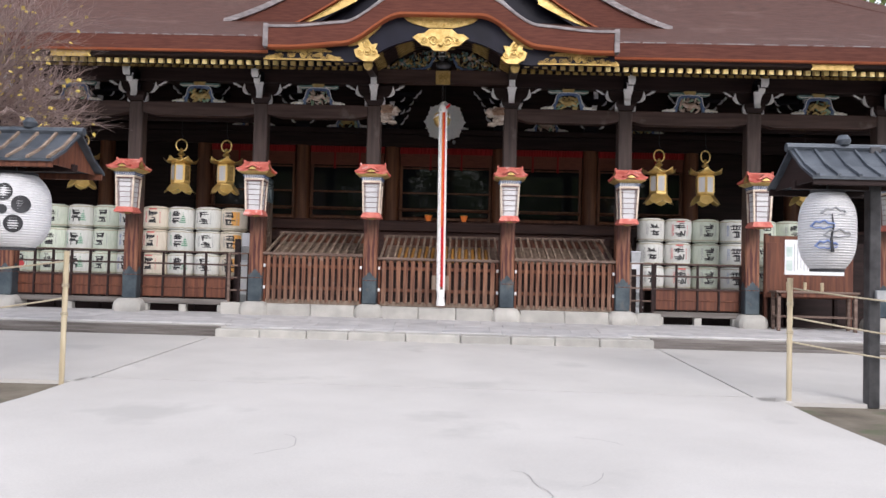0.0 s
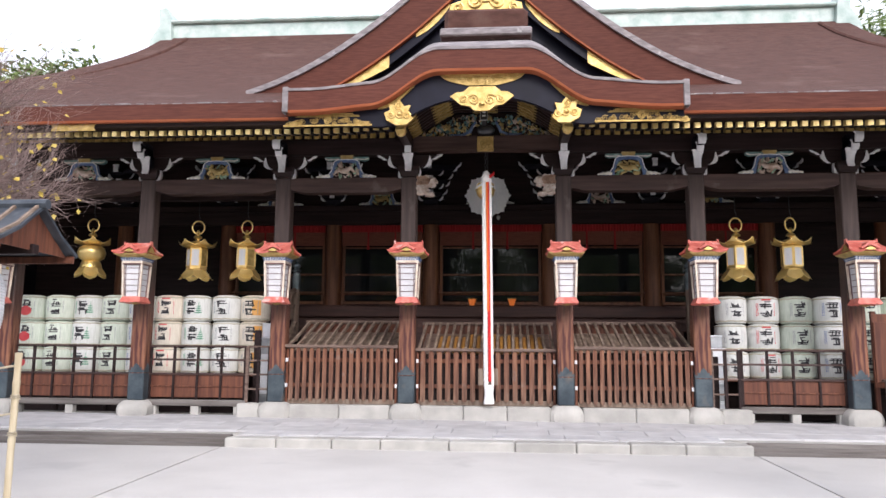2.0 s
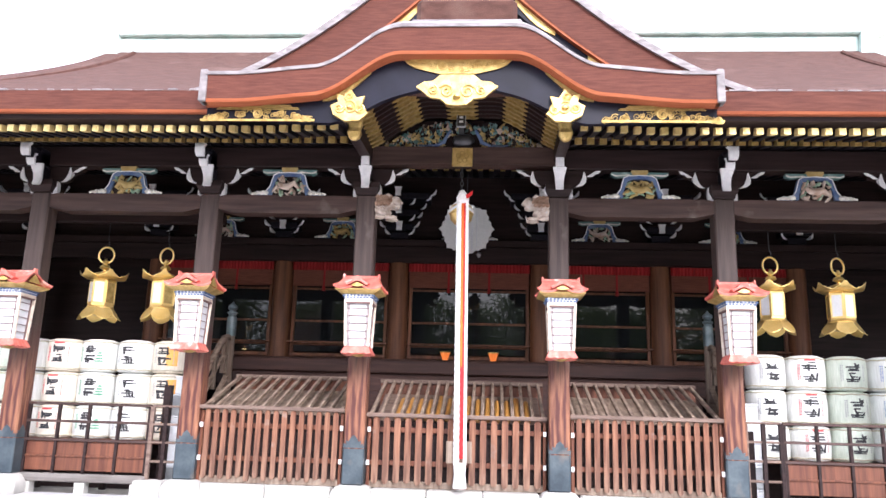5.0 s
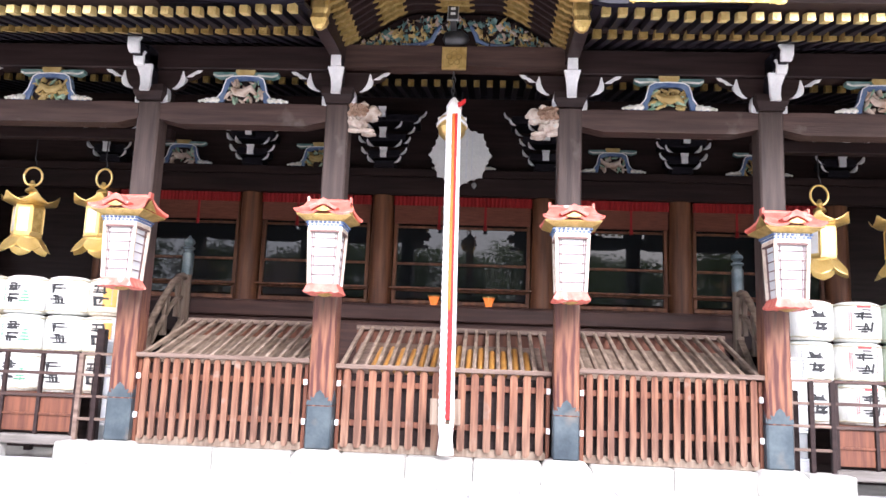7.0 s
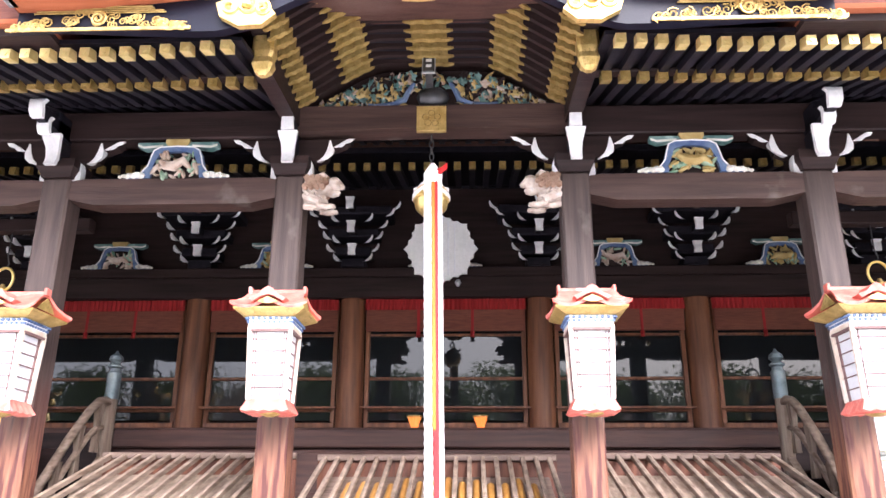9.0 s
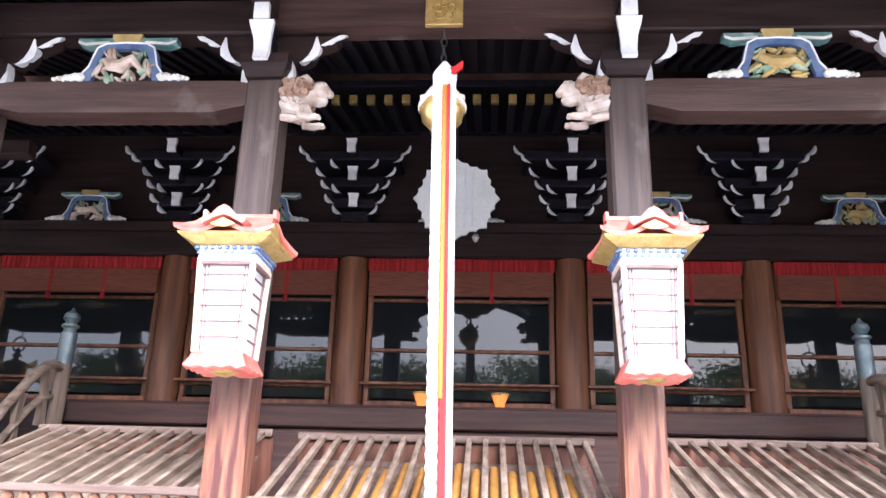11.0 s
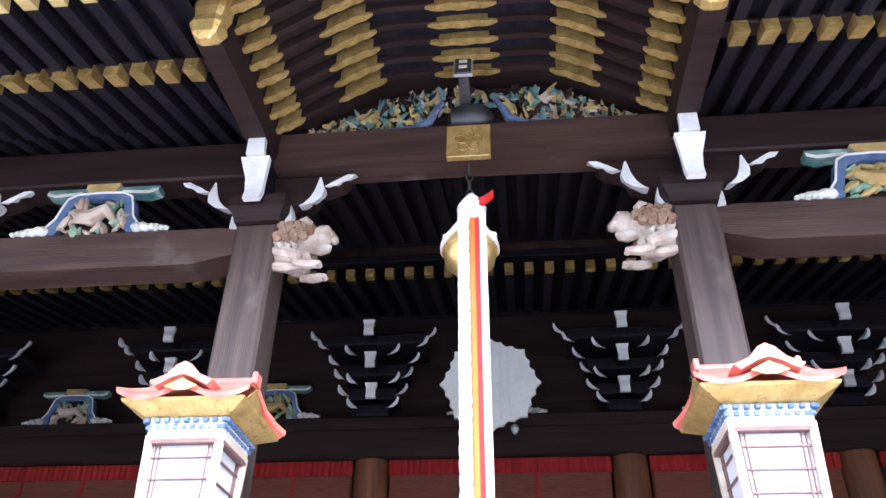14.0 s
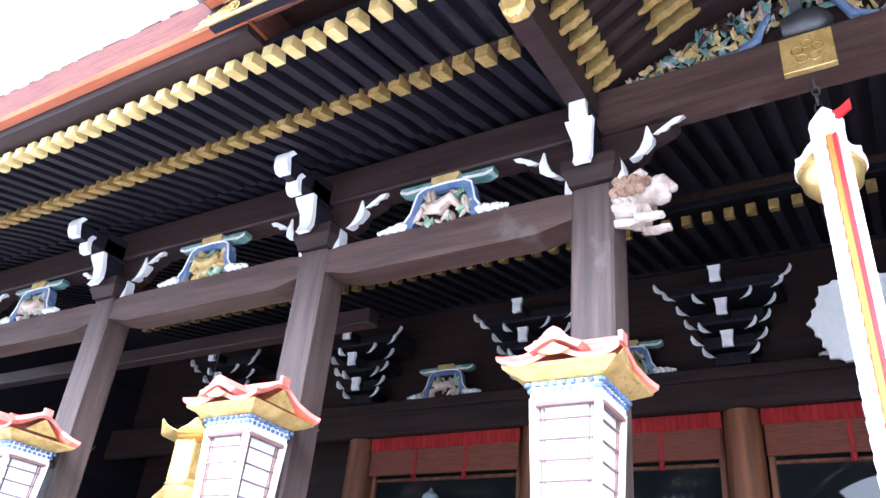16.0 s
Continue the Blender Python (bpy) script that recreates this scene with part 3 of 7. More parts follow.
# ---- frog-leg struts ----
def strut_parts(parent, carve, seed, body=BLUE):
    half = [(0.0, 0.0), (0.50, 0.0), (0.545, 0.035), (0.50, 0.06), (0.42, 0.045), (0.36, 0.07), (0.30, 0.15), (0.275, 0.25), (0.25, 0.33), (0.18, 0.37), (0.0, 0.38)]
    inner = [(0.0, 0.012), (0.27, 0.012), (0.255, 0.10), (0.225, 0.20), (0.19, 0.28), (0.10, 0.315), (0.0, 0.32)]
    legs = Shape()
    for h in (-1, 1):
        o, i = [(h * x, z) for x, z in half[1:]], [(h * x, z) for x, z in inner[1:]]
        legs.plate(o + i[::-1], -0.05, 0.05)
    part("leg_frame", legs, body, parent, "blue-painted scrolled leg frame")
    rim = Shape()
    for h in (-1, 1):
        rim.tube([(h * x, -0.055, z) for x, z in half[1:]], 0.009, 5)
    part("leg_rim", rim, WHITE, parent, "pale painted rim")
    part("back_board", Shape().plate([(-x, z) for x, z in inner] + [(x, z) for x, z in inner[::-1][1:]], 0.0, 0.03), DARK_LONG, parent)
    r = random.Random(seed)
    c, leaves = Shape(), Shape()
    for k in range(40):
        pz = r.uniform(0.02, 0.29)
        px, q = r.uniform(-1, 1) * (0.25 - 0.25 * max(0, pz - 0.08)), r.uniform(0.022, 0.05)
        m = pose(px, r.uniform(-0.05, -0.01), pz, r.uniform(-30, 30), r.uniform(0, 360), 0)
        prof = Shape().lathe([(0.001, -0.5 * q), (0.8 * q, -0.3 * q), (q, 0.0), (0.7 * q, 0.4 * q), (0.001, 0.5 * q)], 15, lobes=3, depth=0.25)
        (c if k % 3 else leaves).add([m @ Vector((p[0] * 1.5, p[1], p[2])) for p in prof.v], prof.f)
    x0, x1 = r.choice(((-0.18, 0.16), (0.18, -0.16)))
    c.tube([(x0, -0.06, 0.10), (x0 * 0.5, -0.075, 0.17 + r.uniform(-0.02, 0.03)), (0, -0.08, 0.13), (x1 * 0.6, -0.075, 0.14), (x1, -0.06, 0.20)], [0.02, 0.05, 0.06, 0.05, 0.03], 8)
    for h in (-1, 1):
        cloud = Shape()
        for i in range(7):
            q = 0.044 - 0.0036 * i
            cloud.lathe([(0.001, -0.9 * q), (0.75 * q, -0.55 * q), (q, 0), (0.7 * q, 0.6 * q), (0.001, 0.85 * q)], 10, (h * (0.36 + 0.037 * i), -0.062 + 0.006 * (i % 2), q * (0.8 + 0.3 * (i % 2))), 5, 0.1)
        part("foot_cloud", cloud, PALE_CLOUD, parent, "pale carved cloud at the foot", soft=True)
    tagged(part("leaf_carving", leaves, FADED_GREEN, parent, "faded green carved leaves", soft=True), kind="stuff")
    tagged(part("carving", c, carve, parent, "painted openwork carving", soft=True), kind="stuff")
    part("top_block", Shape().loft([[(sx * w, sy * 0.06, z) for sx, sy in ((-1, -1), (1, -1), (1, 1), (-1, 1))] for w, z in ((0.10, 0.375), (0.13, 0.42), (0.13, 0.46))]), OCHRE, parent)
    arm = Shape()
    arm.plate([(-0.44, 0.385), (-0.36, 0.35), (-0.14, 0.38), (0.14, 0.38), (0.36, 0.35), (0.44, 0.385), (0.44, 0.43), (-0.44, 0.43)], -0.045, 0.045)
    part("boat_arm", arm, TEAL, parent, "teal-painted boat-shaped arm")
    for h in (-1, 1):
        part("arm_edge", Shape().loft([[(h * x, -0.052, z - 0.012), (h * x, -0.052, z + 0.012), (h * x, -0.04, z + 0.012), (h * x, -0.04, z - 0.012)] for x, z in ((0.16, 0.386), (0.30, 0.376), (0.37, 0.372), (0.435, 0.395))]), PALE_CLOUD, parent, "pale lower edge of the arm")


bays = [(a + b) / 2 for a, b in zip(POSTS, POSTS[1:]) if (a, b) != (-1.50, 1.51)]
first = None
for n, u in enumerate(bays):
    st = thing("frog_leg_strut", "painted frog-leg strut with openwork carving on the beam", "carved strut", at(CX + u, FACE + 0.08, 5.152), "struts along the porch")
    strut_parts(st, (CARVE_SKIN, OCHRE)[n % 2], n)


# ---- rafters ----
def rafter_mesh(y0, z0, y1, z1, w, h):
    s = Shape()
    s.loft([[(-w, y0, z0 - h), (w, y0, z0 - h), (w, y0, z0 + h), (-w, y0, z0 + h)], [(-w, y1, z1 - h), (w, y1, z1 - h), (w, y1, z1 + h), (-w, y1, z1 + h)]])
    return s


def cap_mesh(y0, z0, slope, w, h, d):
    """A gilt cap on a rafter's end, with a raised rim and a boss."""
    s = Shape()
    e = 0.004
    s.loft([[(-w - e, y0 - 0.004, z0 - h - e), (w + e, y0 - 0.004, z0 - h - e), (w + e, y0 - 0.004, z0 + h + e), (-w - e, y0 - 0.004, z0 + h + e)], [(-w - e, y0 + d, z0 + slope * d - h - e), (w + e, y0 + d, z0 + slope * d - h - e), (w + e, y0 + d * 0.8, z0 + slope * d + h + e), (-w - e, y0 + d * 0.8, z0 + slope * d + h + e)]])
    s.loft([[(0.5 * w * math.cos(a), y, z0 + 0.5 * h * math.sin(a)) for a in [2 * math.pi * k / 8 for k in range(8)]] for y in (y0 - 0.004, y0 - 0.012)])
    return s


def eave_lift(u):
    """The eave's rafters rise towards the foot of the arch."""
    return 0.055 * ease((2.75 - abs(u)) / 1.1)


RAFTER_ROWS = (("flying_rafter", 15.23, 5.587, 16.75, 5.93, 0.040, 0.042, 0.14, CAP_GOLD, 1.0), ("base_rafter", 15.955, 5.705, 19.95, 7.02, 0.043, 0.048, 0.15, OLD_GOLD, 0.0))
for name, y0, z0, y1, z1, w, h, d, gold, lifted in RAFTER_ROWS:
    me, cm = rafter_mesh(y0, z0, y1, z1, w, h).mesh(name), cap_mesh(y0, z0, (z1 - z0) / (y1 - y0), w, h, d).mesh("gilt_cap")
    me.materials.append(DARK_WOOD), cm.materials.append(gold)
    for i in range(68):
        for hand in (-1, 1):
            u = hand * (1.71 + 0.177 * i)
            r = part(name, me, None, hall, "", at(CX + u, 0, lifted * eave_lift(u)))
            part("gilt_cap", cm, None, r, "gilt rafter cap")
# rafters of the hall behind the porch
me, cm = rafter_mesh(20.0, 6.64, 21.6, 7.0, 0.045, 0.055).mesh("hall_rafter"), cap_mesh(20.0, 6.64, 0.23, 0.045, 0.055, 0.10).mesh("gilt_cap")
me.materials.append(DARK_WOOD), cm.materials.append(OLD_GOLD)
for i in range(-46, 47):
    r = part("hall_rafter", me, None, hall, "", at(CX + 0.225 * i))
    part("gilt_cap", cm, None, r, "gilt rafter cap")

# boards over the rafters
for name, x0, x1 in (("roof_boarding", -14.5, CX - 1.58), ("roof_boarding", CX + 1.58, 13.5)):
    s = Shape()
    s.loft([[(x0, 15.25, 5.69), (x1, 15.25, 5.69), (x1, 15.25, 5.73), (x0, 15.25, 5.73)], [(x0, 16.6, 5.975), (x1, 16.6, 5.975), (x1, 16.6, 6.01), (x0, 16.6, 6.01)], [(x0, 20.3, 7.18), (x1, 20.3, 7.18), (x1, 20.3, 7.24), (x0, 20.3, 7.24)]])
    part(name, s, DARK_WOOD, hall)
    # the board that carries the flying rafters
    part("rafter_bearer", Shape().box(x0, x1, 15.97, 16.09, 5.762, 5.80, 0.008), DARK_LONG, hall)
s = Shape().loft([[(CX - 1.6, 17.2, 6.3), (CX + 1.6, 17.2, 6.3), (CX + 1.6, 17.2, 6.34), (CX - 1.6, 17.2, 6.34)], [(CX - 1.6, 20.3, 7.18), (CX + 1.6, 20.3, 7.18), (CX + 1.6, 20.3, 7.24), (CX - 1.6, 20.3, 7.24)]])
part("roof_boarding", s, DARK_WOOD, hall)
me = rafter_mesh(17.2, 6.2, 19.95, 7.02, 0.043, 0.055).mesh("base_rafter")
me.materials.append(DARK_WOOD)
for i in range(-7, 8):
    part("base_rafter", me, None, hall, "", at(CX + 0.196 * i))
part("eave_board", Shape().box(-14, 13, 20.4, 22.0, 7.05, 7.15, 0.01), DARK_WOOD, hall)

# ---- roofs ----
EAVE_Y, EAVE_Z = 14.99, 5.745


def roof_z(y):
    d = y - EAVE_Y
    return EAVE_Z + 0.285 + 0.345 * d + 0.0200 * d * d


def half_width(y):
    s = (y - EAVE_Y) / 11.0
    return 14.3 - 3.4 * ease(min(1, s * 1.1)) if s < 1 else 10.9


s = Shape()
N, K = 40, 18
grid = []
for k in range(K + 1):
    y = EAVE_Y + 11.0 * k / K
    ring = []
    for i in range(N + 1):
        w = -1 + 2 * i / N
        up = 0.35 * max(0, abs(w) - 0.7) ** 2 / 0.09 * (1 - k / K)
        ring.append((CX + w * half_width(y), y, roof_z(y) + up))
    grid.append(ring)
s.loft(grid, closed=False)
roof = part("main_roof", s, BARK, hall, "brown cypress-bark roof", soft=True)
s = Shape()
s.loft([[(CX - 10.9, 25.99, roof_z(25.99)), (CX + 10.9, 25.99, roof_z(25.99))], [(CX - 14, 36, 6), (CX + 14, 36, 6)]], closed=False)
s.loft([[(CX + w * half_width(EAVE_Y + 11.0 * k / K), EAVE_Y + 11.0 * k / K, roof_z(EAVE_Y + 11.0 * k / K)), (CX + w * half_width(EAVE_Y + 11.0 * k / K), 52 - EAVE_Y - 11.0 * k / K, roof_z(EAVE_Y + 11.0 * k / K))] for w in (-1,) for k in range(K + 1)], closed=False)
s.loft([[(CX + half_width(EAVE_Y + 11.0 * k / K), EAVE_Y + 11.0 * k / K, roof_z(EAVE_Y + 11.0 * k / K)), (CX + half_width(EAVE_Y + 11.0 * k / K), 52 - EAVE_Y - 11.0 * k / K, roof_z(EAVE_Y + 11.0 * k / K))] for k in range(K + 1)], closed=False)
part("rear_roof", s, BARK, hall)


def eave_run(x0, x1, y0, y1, z0, z1, mat, name, label=""):
    rings = []
    for i in range(31):
        x = x0 + (x1 - x0) * i / 30
        w = abs((x - CX) / 14.3)
        up = 0.35 * max(0, w - 0.7) ** 2 / 0.09
        rings.append([(x, y0, z0 + up), (x, y1, z0 + up), (x, y1, z1 + up), (x, y0 - 0.02, z1 + up)])
    return part(name, Shape().loft(rings), mat, roof, label)


for x0, x1 in ((CX - 14.3, CX - 3.2), (CX + 3.2, CX + 14.3)):
    eave_run(x0, x1, EAVE_Y, EAVE_Y + 0.6, EAVE_Z + 0.02, EAVE_Z + 0.292, BARK_EDGE, "eave_edge", "thick cut edge of layered bark")
    eave_run(x0, x1, EAVE_Y + 0.005, EAVE_Y + 0.5, EAVE_Z - 0.015, EAVE_Z + 0.017, BARK_LIP, "eave_lip", "reddish lower lip of the eave")
    eave_run(x0, x1, EAVE_Y + 0.10, EAVE_Y + 0.5, EAVE_Z - 0.075, EAVE_Z - 0.018, DARK_LONG, "eave_fascia")
    # ragged grey strip along the top of the eave
    rg = random.Random(int(x0))
    t = Shape()
    xx = x0
    while xx < x1:
        w = rg.uniform(0.05, 0.35)
        t.box(xx, xx + w, EAVE_Y - 0.03, EAVE_Y + rg.uniform(0.02, 0.07), EAVE_Z + 0.292, EAVE_Z + 0.292 + rg.uniform(0.01, 0.03) + 0.35 * max(0, abs((xx - CX) / 14.3) - 0.7) ** 2 / 0.09, 0.004)
        xx += w + rg.uniform(0.0, 0.2)
    part("eave_capping", t, LEAD, roof, "flaking grey capping along the eave")
for u in (-7.35, 7.6):
    o = [(-0.42, 0.0), (0.42, 0.0), (0.38, 0.06), (0.42, 0.12), (-0.42, 0.12), (-0.38, 0.06)]
    g = part("gilt_fitting", Shape().plate(o, 0, 0.02), OLD_GOLD, roof, "engraved gilt fitting", at(CX + u, EAVE_Y + 0.075, EAVE_Z - 0.14))

# ridge
ridge = thing("roof_ridge", "verdigris copper ridge with end ornaments on the roof", "roof ridge")
part("ridge_box", Shape().box(CX - 10.6, CX + 10.6, 25.75, 26.25, 12.0, 12.54, 0.04), COPPER, ridge)
part("ridge_cap", Shape().box(CX - 10.8, CX + 10.8, 25.6, 26.4, 12.54, 12.66, 0.05), COPPER, ridge)
for h in (-1, 1):
    o = [(h * 10.5, 11.75), (h * 11.3, 11.55), (h * 11.25, 12.1), (h * 10.95, 12.6), (h * 11.0, 13.15), (h * 10.75, 13.2), (h * 10.6, 12.9)]
    part("ridge_end", Shape().plate([(CX + x, z - 0.16) for x, z in o], 25.55, 26.45), COPPER, ridge, "verdigris end ornament")
# raised hip lines on the roof
for h in (-1, 1):
    path = []
    for k in range(19):
        y = EAVE_Y + 0.3 + 10.2 * k / 18
        path.append((CX + h * (half_width(y) - 0.9 + 0.3 * (1 - k / 18)), y, roof_z(y) + 0.04))
    part("hip_line", Shape().tube(path, 0.07, 6), BARK, roof, "pale raised hip line")


# ---- cusped gable over the steps ----
def cusp(u):
    return 0.58 * ease((1.90 - abs(u)) / 1.15) + 0.10 * ease((3.0 - abs(u)) / 1.3)


KY, KZ, KH = 14.68, 5.762, 3.36
gable = thing("cusped_gable", "undulating bark gable with gilt ornaments over the steps", "roof gable", kind="structure")
us = [-KH + 2 * KH * i / 80 for i in range(81)]


def cusp_band(za, zb, y0, y1, mat, name, label="", lim=KH, grow=0.0, soft=True):
    rings = []
    for u in us:
        if abs(u) <= lim + 1e-6:
            c = cusp(u)
            rings.append([(CX + u, y0, KZ + c + za), (CX + u, y1, KZ + c + za), (CX + u, y1, KZ + c * (1 + grow) + zb), (CX + u, y0 - 0.02, KZ + c * (1 + grow) + zb)])
    return part(name, Shape().loft(rings), mat, gable, label)


cusp_band(0.03, 0.36, KY, KY + 0.45, BARK_EDGE, "bark_edge", "thick cut edge of layered bark")
cusp_band(-0.012, 0.027, KY + 0.005, KY + 0.40, BARK_LIP, "bark_lip", "reddish lower lip")
rings = []
for u in us:
    c = cusp(u)
    rings.append([(CX + u, KY - 0.04, KZ + c + 0.362), (CX + u, KY + 0.34, KZ + c + 0.362), (CX + u, KY + 0.34, KZ + 1.22 * c + 0.50), (CX + u, KY + 0.02, KZ + 1.04 * c + 0.43), (CX + u, KY - 0.045, KZ + c + 0.405)])
part("lead_rim", Shape().loft(rings), LEAD, gable, "broad grey weathered sheet-metal rim")
rings = []
for u in us:
    c = cusp(u)
    rings.append([(CX + u, KY + 0.30, KZ + 1.20 * c + 0.47), (CX + u, KY + 1.2, KZ + 1.35 * c + 0.62), (CX + u, KY + 2.4, KZ + 1.8 * c + 0.80), (CX + u, KY + 3.9, KZ + 2.7 * c + 1.02)])
part("gable_roof", Shape().loft(rings, closed=False), BARK, gable, "brown bark roof of the gable", soft=True)
rings = []
for u in [v for v in us if abs(v) < 1.66]:
    c = cusp(u)
    rings.append([(CX + u, KY + 0.35, KZ + c + 0.02), (CX + u, KY + 2.2, KZ + c + 0.02), (CX + u, KY + 2.2, KZ + c + 0.05), (CX + u, KY + 0.35, KZ + c + 0.05)])
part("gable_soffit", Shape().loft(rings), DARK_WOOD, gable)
# blue-black barge board below the bark
def board_bottom(u):
    a = abs(u)
    if a < 1.40:
        return 5.60 + 0.44 * (1 - (a / 1.40) ** 2.4)
    return 5.60 - 0.06 * ease((a - 1.4) / 0.3) + 0.06 * ease((a - 1.8) / 1.4)


rings = []
for u in us:
    c = cusp(u)
    rings.append([(CX + u, KY + 0.20, board_bottom(u)), (CX + u, KY + 0.29, board_bottom(u)), (CX + u, KY + 0.29, KZ + c - 0.014), (CX + u, KY + 0.20, KZ + c - 0.014)])
part("barge_board", Shape().loft(rings), NAVY, gable, "blue-black lacquered barge board")


def scrollwork(seed, w, h, n, r0=0.022):
    """Gilt openwork: many small spirals within a lens-shaped field."""
    r, s = random.Random(seed), Shape()
    for _ in range(n):
        x = r.uniform(-w, w)
        lim = h * (1 - abs(x) / (w * 1.05))
        z = r.uniform(0.1, 0.95) * lim
        s.tube(spiral(x, z, r.uniform(0.03, 0.06), 1.5, r.uniform(0, 6.28), 0, r.choice((-1, 1)), 12), 0.0065, 4)
    s.box(-w * 1.05, w * 1.05, -0.004, 0.012, -0.02, 0.012, 0.003)
    return s


# pendant in the middle
pend = part("gable_pendant", Shape().plate([(x, z) for x, z in ((0.0, -0.46), (0.13, -0.45), (0.22, -0.37), (0.36, -0.35), (0.46, -0.26), (0.54, -0.20), (0.44, -0.13), (0.32, -0.12), (0.22, -0.03), (-0.22, -0.03), (-0.32, -0.12), (-0.44, -0.13), (-0.54, -0.20), (-0.46, -0.26), (-0.36, -0.35), (-0.22, -0.37), (-0.13, -0.45))], 0, 0.05), GOLD, gable, "gilt scrolled pendant", at(CX, KY + 0.12, KZ + cusp(0) - 0.22))
s = Shape()
for h in (-1, 1):
    s.tube(spiral(h * 0.14, -0.27, 0.10, 1.6, 0.5, -0.01, h), 0.016, 5)
    s.tube(spiral(h * 0.32, -0.25, 0.07, 1.5, 2.0, -0.01, h), 0.013, 5)
s.lathe([(0.001, -0.04), (0.05, -0.02), (0.05, 0.0), (0.001, 0.02)], 12, (0, -0.02, -0.34))
part("pendant_scroll", s, GOLD, pend, "raised gilt scroll", soft=True)
up = part("crest_fitting", Shape().plate([(-0.72, -0.015), (0.72, -0.015), (0.66, -0.08), (0.56, -0.13), (0.42, -0.17), (0.25, -0.21), (-0.25, -0.21), (-0.42, -0.17), (-0.56, -0.13), (-0.66, -0.08)], 0, 0.02), OLD_GOLD, gable, "engraved gilt fitting under the apex", at(CX, KY + 0.175, KZ + cusp(0)))
part("engraving", scrollwork(3, 0.6, -0.17, 40), GOLD, up, m=at(0, -0.006, -0.02))
# corner pieces on the foot of the arch, and openwork along the level parts
for h in (-1, 1):
    foot = part("arch_foot", Shape().loft([[(sx * w, sy * d + 0.02, z) for sx, sy in ((-1, -0.7), (-0.7, -1), (0.7, -1), (1, -0.7), (1, 0.7), (0.7, 1), (-0.7, 1), (-1, 0.7))] for w, d, z in ((0.03, 0.03, -0.03), (0.075, 0.06, 0.01), (0.10, 0.085, 0.08), (0.085, 0.075, 0.14), (0.105, 0.09, 0.20), (0.10, 0.085, 0.36))]), GOLD, gable, "gilt foot of the arch", at(CX + h * 1.50, 15.68, 5.63))
    s = Shape()
    o = [(-0.24, 0.02), (-0.13, -0.08), (0.06, -0.09), (0.22, 0.0), (0.26, 0.13), (0.16, 0.18), (0.20, 0.30), (0.08, 0.26), (0.0, 0.36), (-0.08, 0.24), (-0.19, 0.26), (-0.15, 0.14)]
    s.plate([(h * x, z) for x, z in o], 0.0, 0.06)
    for _k, (x, z, q) in enumerate(((0, 0.10, 0.095), (-0.13, 0.07, 0.065), (0.14, 0.09, 0.065), (0.02, 0.25, 0.06))):
        s.tube(spiral(h * x, z, q, 1.5, 1.0 + _k, -0.005, h), 0.018, 5)
    s.lathe([(0.001, -0.03), (0.045, -0.015), (0.045, 0.015), (0.001, 0.03)], 10, (0, -0.01, 0.10))
    part("foot_flower", s, GOLD, gable, "gilt flower ornament on the barge board", at(CX + h * 1.41, KY + 0.13, 5.63))
    rise = part("rise_fitting", Shape().loft([[(h * x, 0, z - w), (h * x, 0.02, z - w), (h * x, 0.02, z), (h * x, 0, z)] for x, z, w in [(1.16 + 0.07 * i, cusp(1.16 + 0.07 * i) - 0.016, 0.02 + 0.055 * math.sin(math.pi * i / 9)) for i in range(10)]]), OLD_GOLD, gable, "gilt fitting along the rise of the arch", at(CX, KY + 0.178, KZ))
    ow = part("gilt_openwork", scrollwork(11 + h, 0.74, 0.21, 52), OLD_GOLD, gable, "gilt openwork of scrolls", at(CX + h * 2.66, KY + 0.18, KZ - 0.19))
    part("openwork_scroll", Shape().tube(spiral(0.0, 0.085, 0.075, 2.0, 1.0, -0.012, h, 22), 0.011, 5), GOLD, ow, "large gilt scroll", soft=True)
    for i in range(4):
        w = 0.56 - 0.05 * i + 0.03 * (i % 2)
        part("openwork_top", Shape().box(-w, w, -0.002 - 0.002 * i, 0.010, 0.145 + 0.018 * i, 0.157 + 0.018 * i, 0.003), OLD_GOLD, ow)
    # return of the gable's corner
    part("corner_flashing", Shape().box(CX + h * KH - 0.05, CX + h * KH + 0.05, KY - 0.035, KY + 0.14, KZ + cusp(KH) - 0.012, KZ + cusp(KH) + 0.44, 0.01), LEAD, gable, "grey metal flashing at the corner")
    part("corner_cheek", Shape().box(CX + h * KH - 0.03, CX + h * KH + 0.03, KY + 0.10, KY + 1.0, KZ + cusp(KH), KZ + cusp(KH) + 0.42, 0.01), BARK_EDGE, gable)
    # sloping beam from the post's bracket up to the arch foot
    s = Shape().loft([[(x, y, z) for x, z in ((-0.08, z0 - 0.15), (0.08, z0 - 0.15), (0.08, z0 + 0.15), (-0.08, z0 + 0.15))] for y, z0 in ((15.70, 5.80), (16.2, 5.84), (FACE, 5.88))])
    part("arch_beam", s, DARK_LONG, gable, "dark beam carrying the arch", at(CX + h * 1.51))

# arched ribs inside the gable, each with gilt sleeves
def arch_in(u):
    return 5.93 + 0.53 * ease((1.62 - abs(u)) / 1.15)


def rib_strip(u0, u1, w, drop, n=14, taper=False):
    rings = []
    for i in range(n + 1):
        u = u0 + (u1 - u0) * i / n
        z = arch_in(u)
        q = w * (0.25 + 0.75 * math.sin(math.pi * i / n) ** 0.5) if taper else w
        d = drop + (0.012 * math.sin(3 * math.pi * i / n) ** 2 if taper else 0)
        rings.append([(u, -q, z - d), (u, q, z - d), (u, q, z + 0.05), (u, -q, z + 0.05)])
    return Shape().loft(rings)


